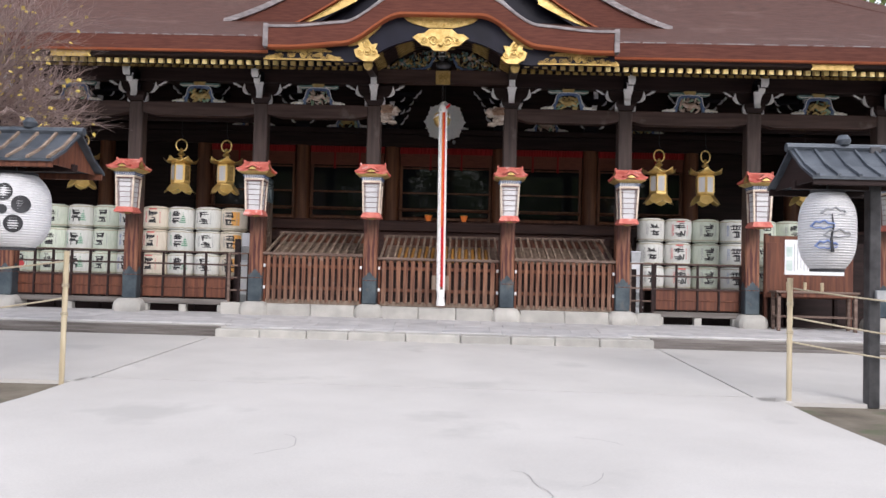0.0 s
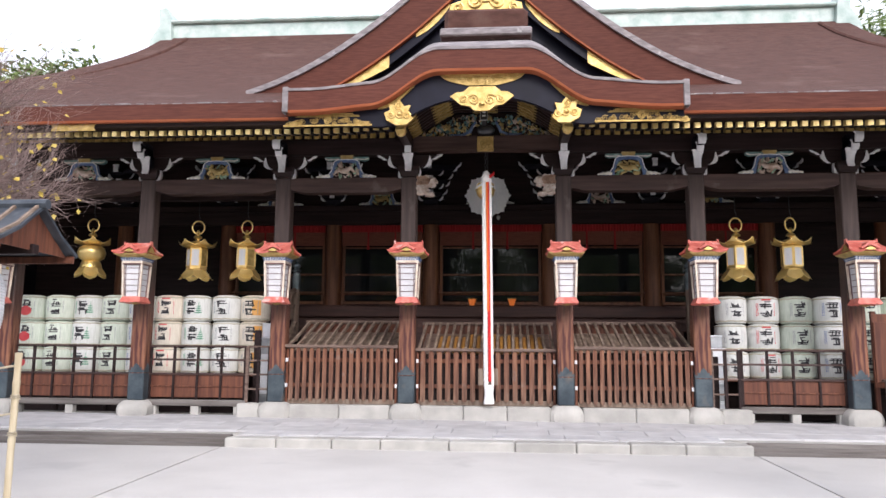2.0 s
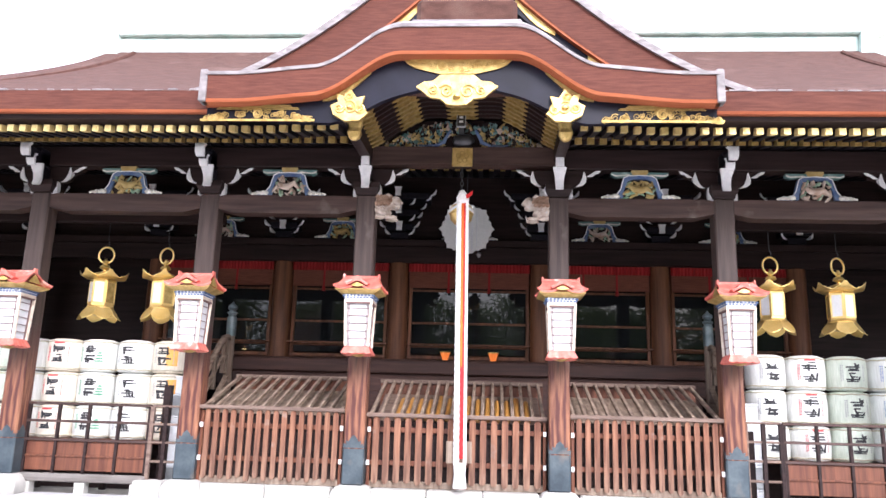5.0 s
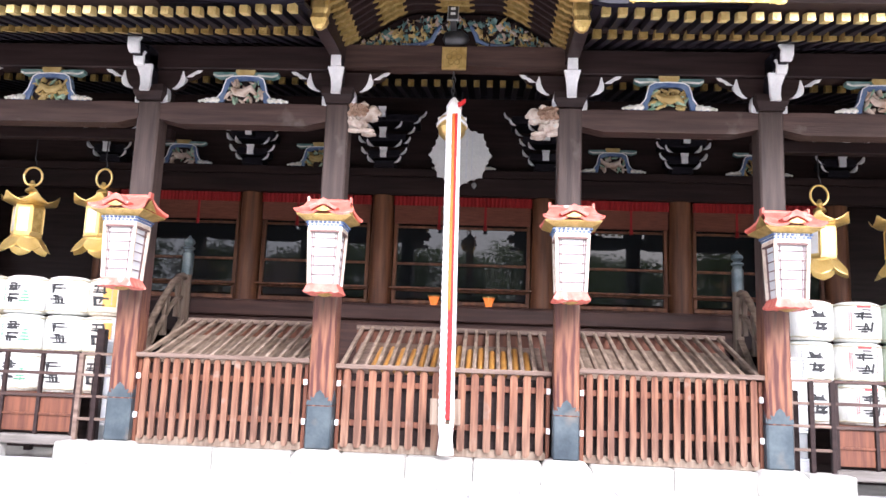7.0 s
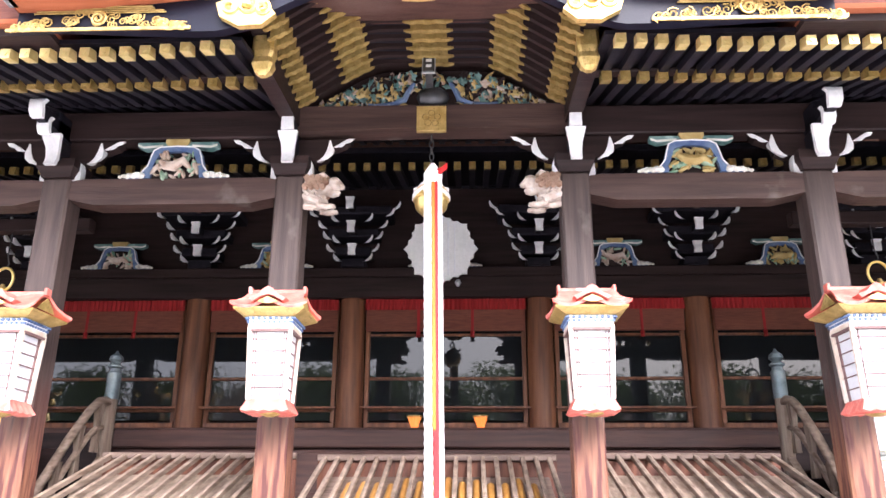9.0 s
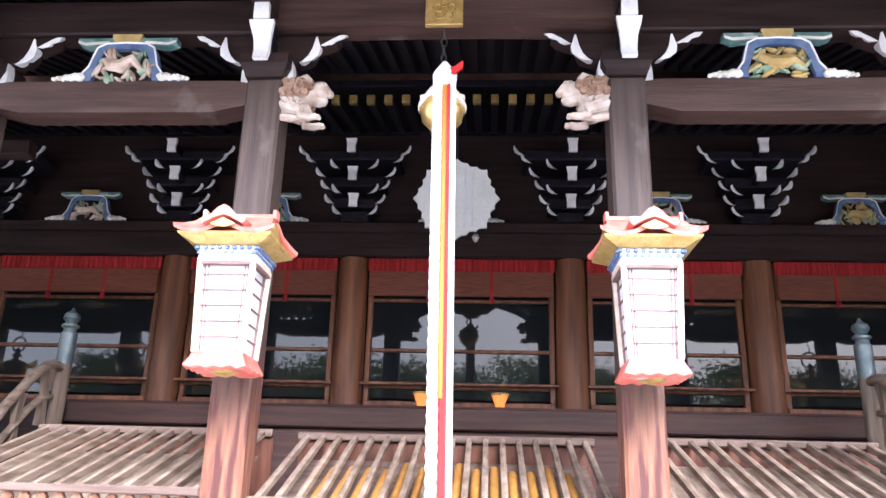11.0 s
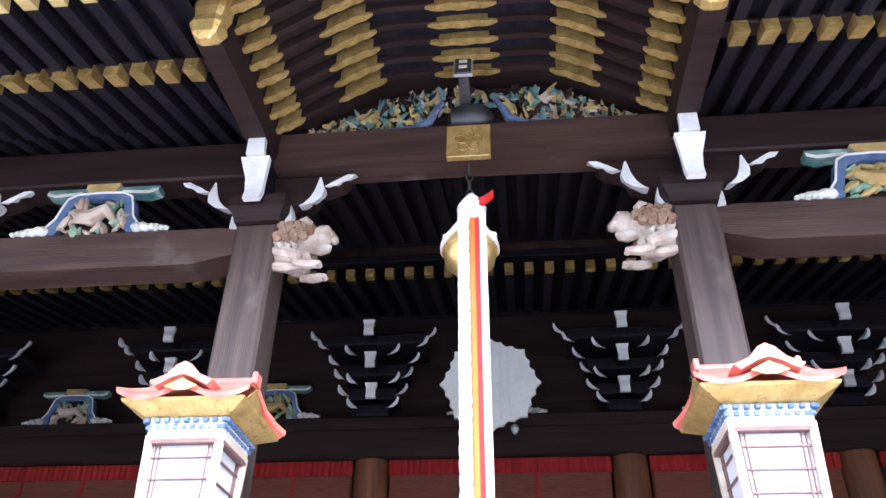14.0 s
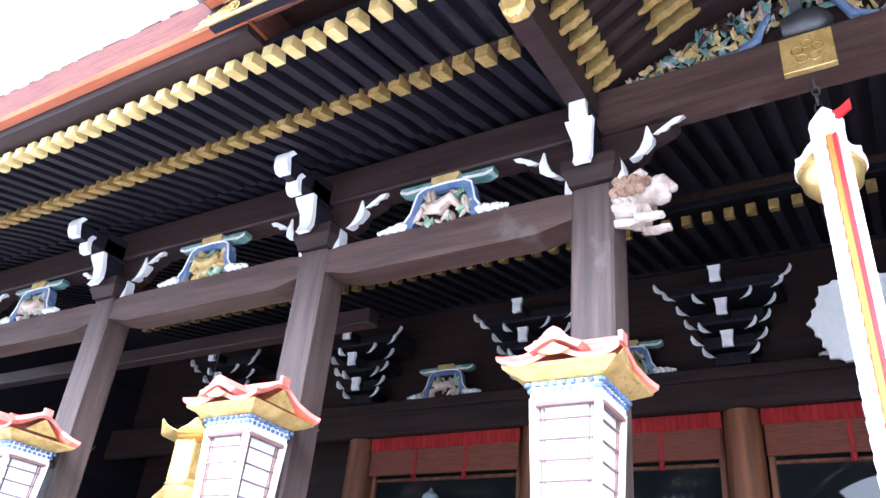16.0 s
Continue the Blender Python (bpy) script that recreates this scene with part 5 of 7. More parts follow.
# ---- offering boxes ----
def offering_box(u0, u1, front, zf, zb, n_slats, n_bars, label, mid=False):
    w = u1 - u0
    ob = thing("offering_box", label, "offering box", at(CX + u0, front, 0.735), "offering boxes")
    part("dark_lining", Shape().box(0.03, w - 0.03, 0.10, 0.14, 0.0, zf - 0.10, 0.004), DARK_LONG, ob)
    part("side_panel", Shape().box(0.0, 0.05, 0.02, 1.6, 0.0, zf - 0.06, 0.008), RED_WOOD, ob)
    part("side_panel", Shape().box(w - 0.05, w, 0.02, 1.6, 0.0, zf - 0.06, 0.008), RED_WOOD, ob)
    part("bottom_rail", Shape().box(0.0, w, 0.03, 0.10, 0.0, 0.10, 0.01), GREY_UP, ob)
    for z in (0.32, 0.80):
        part("cross_rail", Shape().box(0.0, w, 0.03, 0.07, z, z + 0.075, 0.006), RED_WOOD, ob)
        for x in (0.0, w - 0.045):
            part("white_tip", Shape().box(x, x + 0.045, -0.012, 0.029, z, z + 0.07, 0.004), WHITE, ob, "white-painted rail tip")
    pitch = (w - 0.1) / n_slats
    rg = random.Random(int(u0 * 100))
    for i in range(n_slats):
        cx, sw = 0.05 + pitch * (i + 0.5), pitch * 0.29
        z0, z1 = rg.uniform(0.03, 0.08), zf - 0.045
        o = [(cx - sw, z0 + 0.03), (cx - sw * 0.4, z0), (cx + sw * 0.6, z0 + 0.01), (cx + sw, z0 + 0.04), (cx + sw, z1 - 0.03), (cx + sw * 0.5, z1), (cx - sw * 0.5, z1), (cx - sw, z1 - 0.03)]
        part("slat", Shape().plate(o, -0.014, 0.026), SLAT_WOOD, ob)
    part("front_rail", Shape().box(-0.02, w + 0.02, -0.05, 0.12, zf - 0.045, zf + 0.015, 0.01), RAIL_WOOD, ob, "weathered front rail")
    yb = 18.72 - front
    part("back_rail", Shape().box(-0.05, w + 0.05, yb - 0.06, yb + 0.03, zb - 0.05, zb + 0.02, 0.01), RAIL_WOOD, ob, "weathered back rail")
    part("back_panel", Shape().box(-0.05, w + 0.05, yb - 0.01, yb + 0.02, 0.0, zb - 0.05, 0.01), RED_WOOD, ob)
    tray = Shape()
    tray.loft([[(0.05, 0.14, zf - 0.20), (w - 0.05, 0.14, zf - 0.20), (w - 0.05, 0.14, zf - 0.17), (0.05, 0.14, zf - 0.17)], [(0.05, yb - 0.1, zb - 0.26), (w - 0.05, yb - 0.1, zb - 0.26), (w - 0.05, yb - 0.1, zb - 0.23), (0.05, yb - 0.1, zb - 0.23)]])
    part("sloping_tray", tray, GREY_WOOD if not mid else RAIL_WOOD, ob, "worn sloping boards below the bars")
    for i in range(n_bars + 1):
        x = 0.04 + (w - 0.08) * i / n_bars
        bar = Shape().loft([[(x - 0.024, y, z - 0.03), (x + 0.024, y, z - 0.03), (x + 0.024, y, z + 0.022), (x, y, z + 0.03), (x - 0.024, y, z + 0.022)] for y, z in ((0.06, zf), (yb, zb - 0.005))])
        part("bar", bar, GREY_WOOD, ob)
    for i in range(2, n_bars - 1) if mid else ():
        x = 0.04 + (w - 0.08) * (i + 0.5) / n_bars
        far = rg.uniform(1.0, 1.3)
        s = Shape().tube([(x, y, zf + 0.323 * y - 0.094) for y in (0.12, 0.12 + 0.4 * far, 0.12 + 0.85 * far)], 0.044, 10)
        part("bamboo_cover", s, BAMBOO_OCHRE, ob, "ochre bamboo half-round", soft=True)
    return ob


offering_box(-3.86, -1.68, 17.04, 1.115, 1.66, 16, 12, "red-brown slatted offering box with a sloping barred top")
offering_box(-1.33, 1.33, 17.14, 1.065, 1.64, 16, 17, "weathered slatted offering box with ochre bamboo bars", True)
offering_box(1.68, 3.86, 17.04, 1.115, 1.66, 16, 12, "red-brown slatted offering box with a sloping barred top")

# stair rails with capped newel posts
for h in (-1, 1):
    rail = thing("stair_rail", "grey weathered curved stair rail with a bronze-capped newel post", "handrail", at(CX + h * 4.52, 20.0, 0), "stair rails")
    part("newel_post", Shape().lathe([(0.085, 2.0), (0.085, 3.26)], 14), GREY_UP, rail, soft=True)
    part("newel_cap", Shape().lathe([(0.092, 3.2), (0.094, 3.56), (0.075, 3.58), (0.07, 3.62), (0.10, 3.64), (0.10, 3.66), (0.055, 3.69), (0.095, 3.74), (0.085, 3.79), (0.03, 3.83), (0.012, 3.87)], 16), material("bronze_cap_%d" % (h + 1), (0.13, 0.17, 0.19), (0.25, 0.30, 0.31), 0.5, 0.5, scale=5), rail, "blue-grey bronze onion cap", soft=True)
    curve = [(0.0, 0.0, 3.14), (0.0, -0.16, 3.17), (0.0, -0.34, 3.13), (0.0, -0.55, 2.99), (0.0, -0.95, 2.62), (0.0, -1.5, 2.02), (0.0, -1.62, 1.85)]
    part("top_rail", Shape().tube(curve, 0.055, 10), GREY_WOOD, rail, soft=True)
    part("middle_rail", Shape().tube([(0, y, z - 0.36) for _, y, z in curve[1:]], 0.04, 8), GREY_WOOD, rail, soft=True)
    part("stringer", Shape().loft([[(-0.05, y, z - 0.85), (0.05, y, z - 0.85), (0.05, y, z - 0.55), (-0.05, y, z - 0.55)] for y, z in ((0.05, 3.1), (-1.7, 1.65))]), GREY_WOOD, rail)
    for k, (y, z) in enumerate(((-0.30, 3.1), (-0.75, 2.78), (-1.2, 2.32))):
        part("strut", Shape().loft([[(-0.035, y - 0.06, z - 0.62), (0.035, y - 0.06, z - 0.62), (0.035, y + 0.06, z - 0.62), (-0.035, y + 0.06, z - 0.62)], [(-0.03, y - 0.035, z - 0.30), (0.03, y - 0.035, z - 0.30), (0.03, y + 0.035, z - 0.30), (-0.03, y + 0.035, z - 0.30)], [(-0.045, y - 0.075, z), (0.045, y - 0.075, z), (0.045, y + 0.075, z), (-0.045, y + 0.075, z)]]), GREY_UP, rail)
    part("bottom_newel", Shape().box(-0.06, 0.06, -1.7, -1.58, 0.735, 1.95, 0.012), GREY_UP, rail)
# small glowing altar lamps seen through the middle window
for u in (-0.42, 0.54):
    lp = thing("altar_lamp", "small amber lamp inside the window", "lamp", at(CX + u, COL_Y - 0.30, 2.89), "altar lamps")
    em = bpy.data.materials.get("amber_glow")
    if em is None:
        em = bpy.data.materials.new("amber_glow")
        em.use_nodes = True
        eb = em.node_tree.nodes["Principled BSDF"]
        eb.inputs["Base Color"].default_value = (0.40, 0.14, 0.04, 1)
        eb.inputs["Emission Color"].default_value, eb.inputs["Emission Strength"].default_value = (1.0, 0.22, 0.03, 1), 0.3
    part("lamp_bowl", Shape().lathe([(0.05, 0.0), (0.06, 0.05), (0.10, 0.16), (0.085, 0.17)], 8), em, lp)
    part("lamp_rim", Shape().lathe([(0.11, 0.16), (0.115, 0.185), (0.09, 0.19)], 8), OLD_GOLD, lp)


# ---- lanterns on the posts ----
MUNTIN = material("brown_muntin", (0.13, 0.07, 0.065), (0.20, 0.12, 0.11), 0.6)
STRIP = material("gilt_cream_strip", (0.58, 0.46, 0.36), (0.76, 0.68, 0.58), 0.55, 0.05, scale=9, fine=40, bump=0.2)

def post_lantern(m):
    ob = thing("post_lantern", "painted post lantern with a vermilion gabled roof and paper panes", "lantern", m, "lanterns on the posts")
    b0, b1, z0, z1 = 0.164, 0.190, 2.74, 3.40

    def side(z):
        return b0 + (b1 - b0) * (z - z0) / (z1 - z0)

    paper = Shape().loft([[(sx * (side(z) - 0.018), sy * (side(z) - 0.018), z) for sx, sy in ((-1, -1), (1, -1), (1, 1), (-1, 1))] for z in (z0, z1)])
    part("paper_pane", paper, PAPER, ob, "white paper panes")
    for sx in (-1, 1):
        for sy in (-1, 1):
            part("corner_strip", Shape().loft([[(sx * side(z) + dx, sy * side(z) + dy, z) for dx, dy in ((-0.018, -0.018), (0.018, -0.018), (0.018, 0.018), (-0.018, 0.018))] for z in (z0, z1)]), STRIP, ob, "pale gilt corner strip")
    for k in range(4):
        r = pose(0, 0, 0, 0, 0, 90 * k)
        for i in range(1, 6):
            z = z0 + (z1 - z0) * i / 6
            w = side(z) - 0.01
            part("muntin", Shape().box(-w, w, -w - 0.005, -w + 0.012, z - 0.0042, z + 0.0042, 0.001, r), MUNTIN, ob)
        for f in (-0.82, -0.70, 0.70, 0.82):
            t = Shape().loft([[(f * side(z) - 0.0032, -side(z) + 0.006, z), (f * side(z) + 0.0032, -side(z) + 0.006, z), (f * side(z) + 0.0032, -side(z) + 0.02, z), (f * side(z) - 0.0032, -side(z) + 0.02, z)] for z in (z0, z1)])
            q = Shape().add([r @ Vector(p) for p in t.v], t.f)
            part("muntin", q, MUNTIN, ob)
    part("top_frame", Shape().box(-0.205, 0.205, -0.205, 0.205, z1 - 0.02, z1 + 0.025, 0.006), STRIP, ob)
    part("top_band", Shape().box(-0.185, 0.185, -0.208, 0.208, z1 - 0.045, z1 - 0.022, 0.003).box(-0.208, 0.208, -0.185, 0.185, z1 - 0.045, z1 - 0.022, 0.003), MUNTIN, ob, "dark red band above the panes")
    fr = Shape()
    for i in range(9):
        for k in range(4):
            r = pose(0, 0, 0, 0, 0, 90 * k)
            for j, (w, z) in enumerate(((0.215, z1 + 0.03), (0.235, z1 + 0.062))):
                x = -w + 2 * w * (i + (0.5 if j else 0.25)) / 9
                fr.box(x - 0.014, x + 0.014, -w, -w + 0.03, z, z + 0.022, 0.003, r)
    tagged(part("bracket_frieze", fr, BLUE, ob, "blue and white frieze of tiny brackets"), kind="stuff")
    part("frieze_core", Shape().box(-0.205, 0.205, -0.205, 0.205, z1 + 0.025, z1 + 0.095, 0.004), WHITE, ob)
    e = z1 + 0.10
    # gilt soffit and curved vermilion roof
    part("soffit", Shape().loft([[(sx * w, sy * d, z) for sx, sy in ((-1, -1), (1, -1), (1, 1), (-1, 1))] for w, d, z in ((0.225, 0.225, e - 0.005), (0.325, 0.315, e + 0.045), (0.332, 0.322, e + 0.062))]), GOLD, ob, "gilt underside of the roof")
    n = 16
    rings = []
    for k, (d, h) in enumerate(((0.345, 0.0), (0.265, 0.045), (0.17, 0.11), (0.07, 0.185), (0.035, 0.20))):
        ring = []
        for i in range(n + 1):
            u = -1 + 2 * i / n
            w = (0.36, 0.322, 0.285, 0.27, 0.265)[k]
            bump = 0.06 * math.exp(-(u / 0.33) ** 2) * (1, 0.9, 0.5, 0.1, 0)[k]
            lift = 0.05 * abs(u) ** 5 * (1, 0.6, 0.2, 0, 0)[k]
            ring.append((u * w, -d, e + 0.065 + h + bump + lift))
        rings.append(ring)
    full = rings + [[(x, -y, z) for x, y, z in r] for r in rings[::-1]]
    roofm = Shape().loft(full, closed=False)
    low = [[(x * 0.985, y * 0.985, z - 0.028) for x, y, z in r] for r in full]
    roofm.loft(low, closed=False)
    for a, b in ((full[0], low[0]), (full[-1], low[-1]), ([r[0] for r in full], [r[0] for r in low]), ([r[-1] for r in full], [r[-1] for r in low])):
        roofm.loft([a, b], closed=False)
    part("lantern_roof", roofm, VERMILION, ob, "curved vermilion roof", soft=True)
    part("roof_ridge", Shape().box(-0.255, 0.255, -0.035, 0.035, e + 0.25, e + 0.295, 0.01), VERMILION, ob)
    for h in (-1, 1):
        part("ridge_end", Shape().box(h * 0.262 - 0.015, h * 0.262 + 0.015, -0.045, 0.045, e + 0.25, e + 0.325, 0.006), VERMILION, ob)
        part("gable_gilding", Shape().plate([(-0.16, 0.0), (0.16, 0.0), (0.0, 0.13)], 0, 0.012), OLD_GOLD, ob, m=pose(h * 0.276, 0, e + 0.10, 0, 0, 90))
    crest = [(-0.17, 0.0), (-0.09, 0.035), (-0.04, 0.09), (0.0, 0.11), (0.04, 0.09), (0.09, 0.035), (0.17, 0.0), (0.14, -0.03), (0.05, 0.02), (0.0, 0.035), (-0.05, 0.02), (-0.14, -0.03)]
    part("front_crest", Shape().plate(crest, -0.375, -0.12), VERMILION, ob, "cusped front crest", at(0, 0, e + 0.13))
    part("crest_gilding", Shape().plate([(-0.09, 0.0), (0.0, 0.045), (0.09, 0.0), (0.03, -0.02), (-0.03, -0.02)], -0.372, -0.355), GOLD, ob, m=at(0, 0, e + 0.10))
    skirt = Shape()
    ring = []
    for z, w in ((2.745, 0.172), (2.71, 0.185), (2.645, 0.218), (2.635, 0.205)):
        r = []
        for k in range(4):
            for i in range(8):
                t = -1 + 2 * i / 8
                p = Vector((t * w, -w, z + (0.012 * math.sin(i * math.pi) - (0.014 if i % 2 else 0) if w > 0.18 else 0)))
                r.append(pose(0, 0, 0, 0, 0, 90 * k) @ p)
        ring.append(r)
    skirt.loft(ring)
    part("skirt", skirt, VERMILION, ob, "scalloped vermilion skirt")
    part("under_fitting", Shape().lathe([(0.12, 2.65), (0.09, 2.62), (0.03, 2.60)], 12), OLD_GOLD, ob)
    part("wall_bracket", Shape().box(-0.05, 0.05, 0.15, 0.36, 3.0, 3.08, 0.008).box(-0.03, 0.03, 0.15, 0.36, 3.40, 3.46, 0.006), IRON, ob)
    return ob


first = post_lantern(at(CX + POSTS[0], 16.60))
for u in POSTS[1:]:
    copy_thing(first, at(CX + (u + 0.06 if u < 0 else u - 0.01), 16.60))


# ---- hanging brass lanterns ----
for x0, x1 in ((-11, CX - 4.12), (CX + 4.12, 10)):
    part("hanging_beam", Shape().box(x0, x1, 17.97, 18.13, 4.93, 5.09, 0.012), DARK_LONG, hall)


def petals(s, n, r0, r1, z0, z1, curl, wide=0.9):
    """A ring of n curled leaves."""
    for k in range(n):
        a = 2 * math.pi * k / n
        rings = []
        for i in range(7):
            t = i / 6
            r, z = r0 + (r1 - r0) * t, z0 + (z1 - z0) * t + curl * t * t * t
            w = wide * math.pi / n * r0 * (1.0 + 0.7 * math.sin(math.pi * min(1, t * 1.15))) * (1 - t ** 4 * 0.85)
            c, d = Vector((math.cos(a), math.sin(a), 0)), Vector((-math.sin(a), math.cos(a), 0))
            rings.append([c * r + d * w + Vector((0, 0, z)), c * r - d * w + Vector((0, 0, z)), c * r - d * w + Vector((0, 0, z - 0.012)), c * r + d * w + Vector((0, 0, z - 0.012))])
        s.loft(rings)
    return s


def hanging_lantern(m, round_body=False):
    ob = thing("hanging_lantern", "polished brass hanging lantern with curled leaf roof" + (" and a bulbous body" if round_body else " and six-sided body"), "lantern", m, "brass hanging lanterns")
    part("ring", Shape().tube([(0.125 * math.cos(a), 0, -0.14 + 0.14 * math.sin(a)) for a in [2 * math.pi * i / 24 for i in range(25)]], 0.017, 8), BRIGHT_GOLD, ob, soft=True)
    part("hook", Shape().tube([(0, 0, -0.02), (0.03, 0, 0.05), (0.0, 0, 0.14), (0.0, 0, 0.44)], 0.008, 6), IRON, ob, "dark iron hook")
    part("knob", Shape().lathe([(0.02, -0.20), (0.05, -0.26), (0.03, -0.30), (0.075, -0.33), (0.09, -0.37), (0.03, -0.40), (0.035, -0.44), (0.11, -0.47)], 16), BRIGHT_GOLD, ob, soft=True)
    part("roof_dome", Shape().lathe([(0.03, -0.42), (0.14, -0.46), (0.25, -0.52), (0.27, -0.56), (0.22, -0.57)], 24), BRIGHT_GOLD, ob, soft=True)
    part("roof_leaves", petals(Shape(), 6, 0.22, 0.40, -0.535, -0.58, 0.15), BRIGHT_GOLD, ob, "curled brass leaves", soft=True)
    if round_body:
        part("body", Shape().lathe([(0.16, -0.57), (0.25, -0.63), (0.285, -0.74), (0.25, -0.86), (0.17, -0.92), (0.20, -0.96), (0.22, -1.06)], 24, lobes=12, depth=0.02), BRIGHT_GOLD, ob, "bulbous brass body", soft=True)
    else:
        part("body", Shape().lathe([(0.205, -0.57), (0.215, -0.60), (0.208, -1.0), (0.22, -1.03)], 6), BRIGHT_GOLD, ob)
        for k in range(6):
            a = 60 * k
            r = pose(0, 0, 0, 0, 0, a + 30)
            w = 0.184
            part("pane", Shape().box(w, w + 0.005, -0.074, 0.074, -0.97, -0.63, 0.002, r), PAPER if k in (3, 4) else OLD_GOLD, ob, "pierced pane")
            part("pane_edge", Shape().box(w - 0.003, w + 0.011, -0.10, -0.082, -0.99, -0.61, 0.003, r), BRIGHT_GOLD, ob)
    part("base_ring", Shape().lathe([(0.18, -1.02), (0.215, -1.05), (0.20, -1.09), (0.13, -1.12), (0.14, -1.18), (0.06, -1.20)], 24), BRIGHT_GOLD, ob, soft=True)
    part("base_leaves", petals(Shape(), 6, 0.19, 0.355, -1.05, -1.34, 0.08), BRIGHT_GOLD, ob, "splayed brass leaves", soft=True)
    return ob


hl = hanging_lantern(at(-6.66, 18.05, 4.49, 12))
for x, rz in ((-5.59, -8), (4.53, 5), (5.60, 20)):
    copy_thing(hl, at(x, 18.05, 4.49, rz))
hr = hanging_lantern(at(-9.0, 18.05, 4.55, 0), True)
copy_thing(hr, at(7.88, 18.05, 4.55, 15))


# ---- casks ----
def surface_patch(s, a0, a1, z0, z1, r, lean=0.0):
    n = max(2, int(abs(a1 - a0) / 6) + 1)
    k = len(s.v)
    for i in range(n + 1):
        a = radians(-90 + a0 + (a1 - a0) * i / n)
        b = radians(-90 + a0 + lean + (a1 - a0) * i / n)
        for q in (r - 0.004, r):
            s.v += [(q * math.cos(a), q * math.sin(a), z0), (q * math.cos(b), q * math.sin(b), z1)]
    for i in range(n):
        o, p = k + 4 * i, k + 4 * i + 4
        s.f += [(o + 2, p + 2, p + 3, o + 3), (o, o + 1, p + 1, p), (o, p, p + 2, o + 2), (o + 1, o + 3, p + 3, p + 1)]
    s.f += [(k, k + 2, k + 3, k + 1), (k + 4 * n, k + 4 * n + 1, k + 4 * n + 3, k + 4 * n + 2)]


def cask(m, wrap, style, seed):
    names = {"pine": "green side marks", "red": "a red band", "disc": "a red disc", "orange": "an orange panel", "plain": "small side marks", "blue": "blue side marks"}
    ob = thing("sake_cask", "straw-wrapped sake cask with black brush marks and " + names[style], "cask", m, "stacked sake casks")
    prof = [(0.265, 0.0), (0.29, 0.012), (0.302, 0.05), (0.312, 0.20), (0.312, 0.36), (0.302, 0.48), (0.285, 0.515), (0.24, 0.53), (0.20, 0.545), (0.06, 0.552)]
    part("wrap", Shape().lathe(prof, 28), wrap, ob, soft=True)
    for z, r in ((0.045, 0.306), (0.49, 0.304)):
        part("cord", Shape().tube([(r * math.cos(a), r * math.sin(a), z + 0.006 * math.sin(9 * a)) for a in [2 * math.pi * i / 28 for i in range(29)]], 0.011, 5), CORD, ob, "straw cord")
    rg = random.Random(seed)
    big_marks = Shape()
    R = 0.3175
    for zc in (0.365, 0.20):
        for _ in range(4):
            z = zc + rg.uniform(-0.072, 0.072)
            a = rg.uniform(-5, 5)
            h = rg.uniform(0.008, 0.014)
            half = rg.uniform(8, 20)
            surface_patch(big_marks, a - half, a + half, z - h, z + h, R, rg.uniform(-2, 2))
        for _ in range(3):
            a, w = rg.uniform(-15, 15), rg.uniform(1.8, 3.2)
            z0 = zc - rg.uniform(0.03, 0.075)
            surface_patch(big_marks, a - w, a + w, z0, zc + rg.uniform(0.02, 0.07), R, rg.uniform(-7, 7))
    tagged(part("brush_mark", big_marks, BLACK, ob, "bold black brush marks"), kind="stuff")
    side = Shape()
    for a in (-34, -29, 30):
        z = 0.40
        while z > 0.16:
            h = rg.uniform(0.008, 0.02)
            surface_patch(side, a - 1.4, a + 1.4, z - h, z, R)
            z -= h + rg.uniform(0.008, 0.014)
    tagged(part("small_mark", side, {"red": RED_INK, "blue": BLUE_INK, "pine": GREEN_INK}.get(style, GREY_INK), ob, "columns of small marks"), kind="stuff")
    extra = Shape()
    if style == "red":
        surface_patch(extra, -16, 16, 0.455, 0.48, R)
        part("red_band", extra, RED_INK, ob, "red band near the top")
    elif style == "disc":
        for i in range(9):
            z = 0.20 + 0.022 * (i - 4)
            w = 21 * math.sqrt(max(0, 1 - ((i - 4) / 4.5) ** 2))
            surface_patch(extra, -w, w, z - 0.0111, z + 0.0111, R + 0.0012)
        part("red_disc", extra, RED_INK, ob, "red disc")
    elif style == "orange":
        surface_patch(extra, 8, 42, 0.12, 0.44, R - 0.001)
        part("orange_panel", extra, ORANGE_INK, ob, "orange panel")
    elif style == "pine":
        for i in range(4):
            surface_patch(extra, 14 + 3 * i, 40 - 2 * i, 0.16 + 0.045 * i, 0.185 + 0.045 * i, R, 3)
        part("green_mark", extra, GREEN_INK, ob, "green leaf-like mark")
    return ob


SHELF = 1.27
columns_of_casks = [(-10.37, STRAW_GREEN, "disc", 3), (-9.72, STRAW_GREEN, "plain", 3), (-9.09, STRAW, "pine", 3), (-8.47, STRAW_GREEN, "plain", 3), (-7.88, STRAW, "blue", 3),
                    (-7.30, STRAW_CREAM, "red", 3), (-6.67, STRAW, "pine", 3), (-6.03, STRAW, "plain", 3), (-5.42, STRAW_CREAM, "orange", 3),
                    (4.43, STRAW, "plain", 3), (5.06, STRAW, "red", 3), (5.70, STRAW_GREEN, "plain", 3), (6.33, STRAW, "blue", 3), (7.0, STRAW_GREEN, "plain", 3), (7.62, STRAW_GREEN, "plain", 3), (8.25, STRAW_GREEN, "blue", 3)]
rg = random.Random(8)
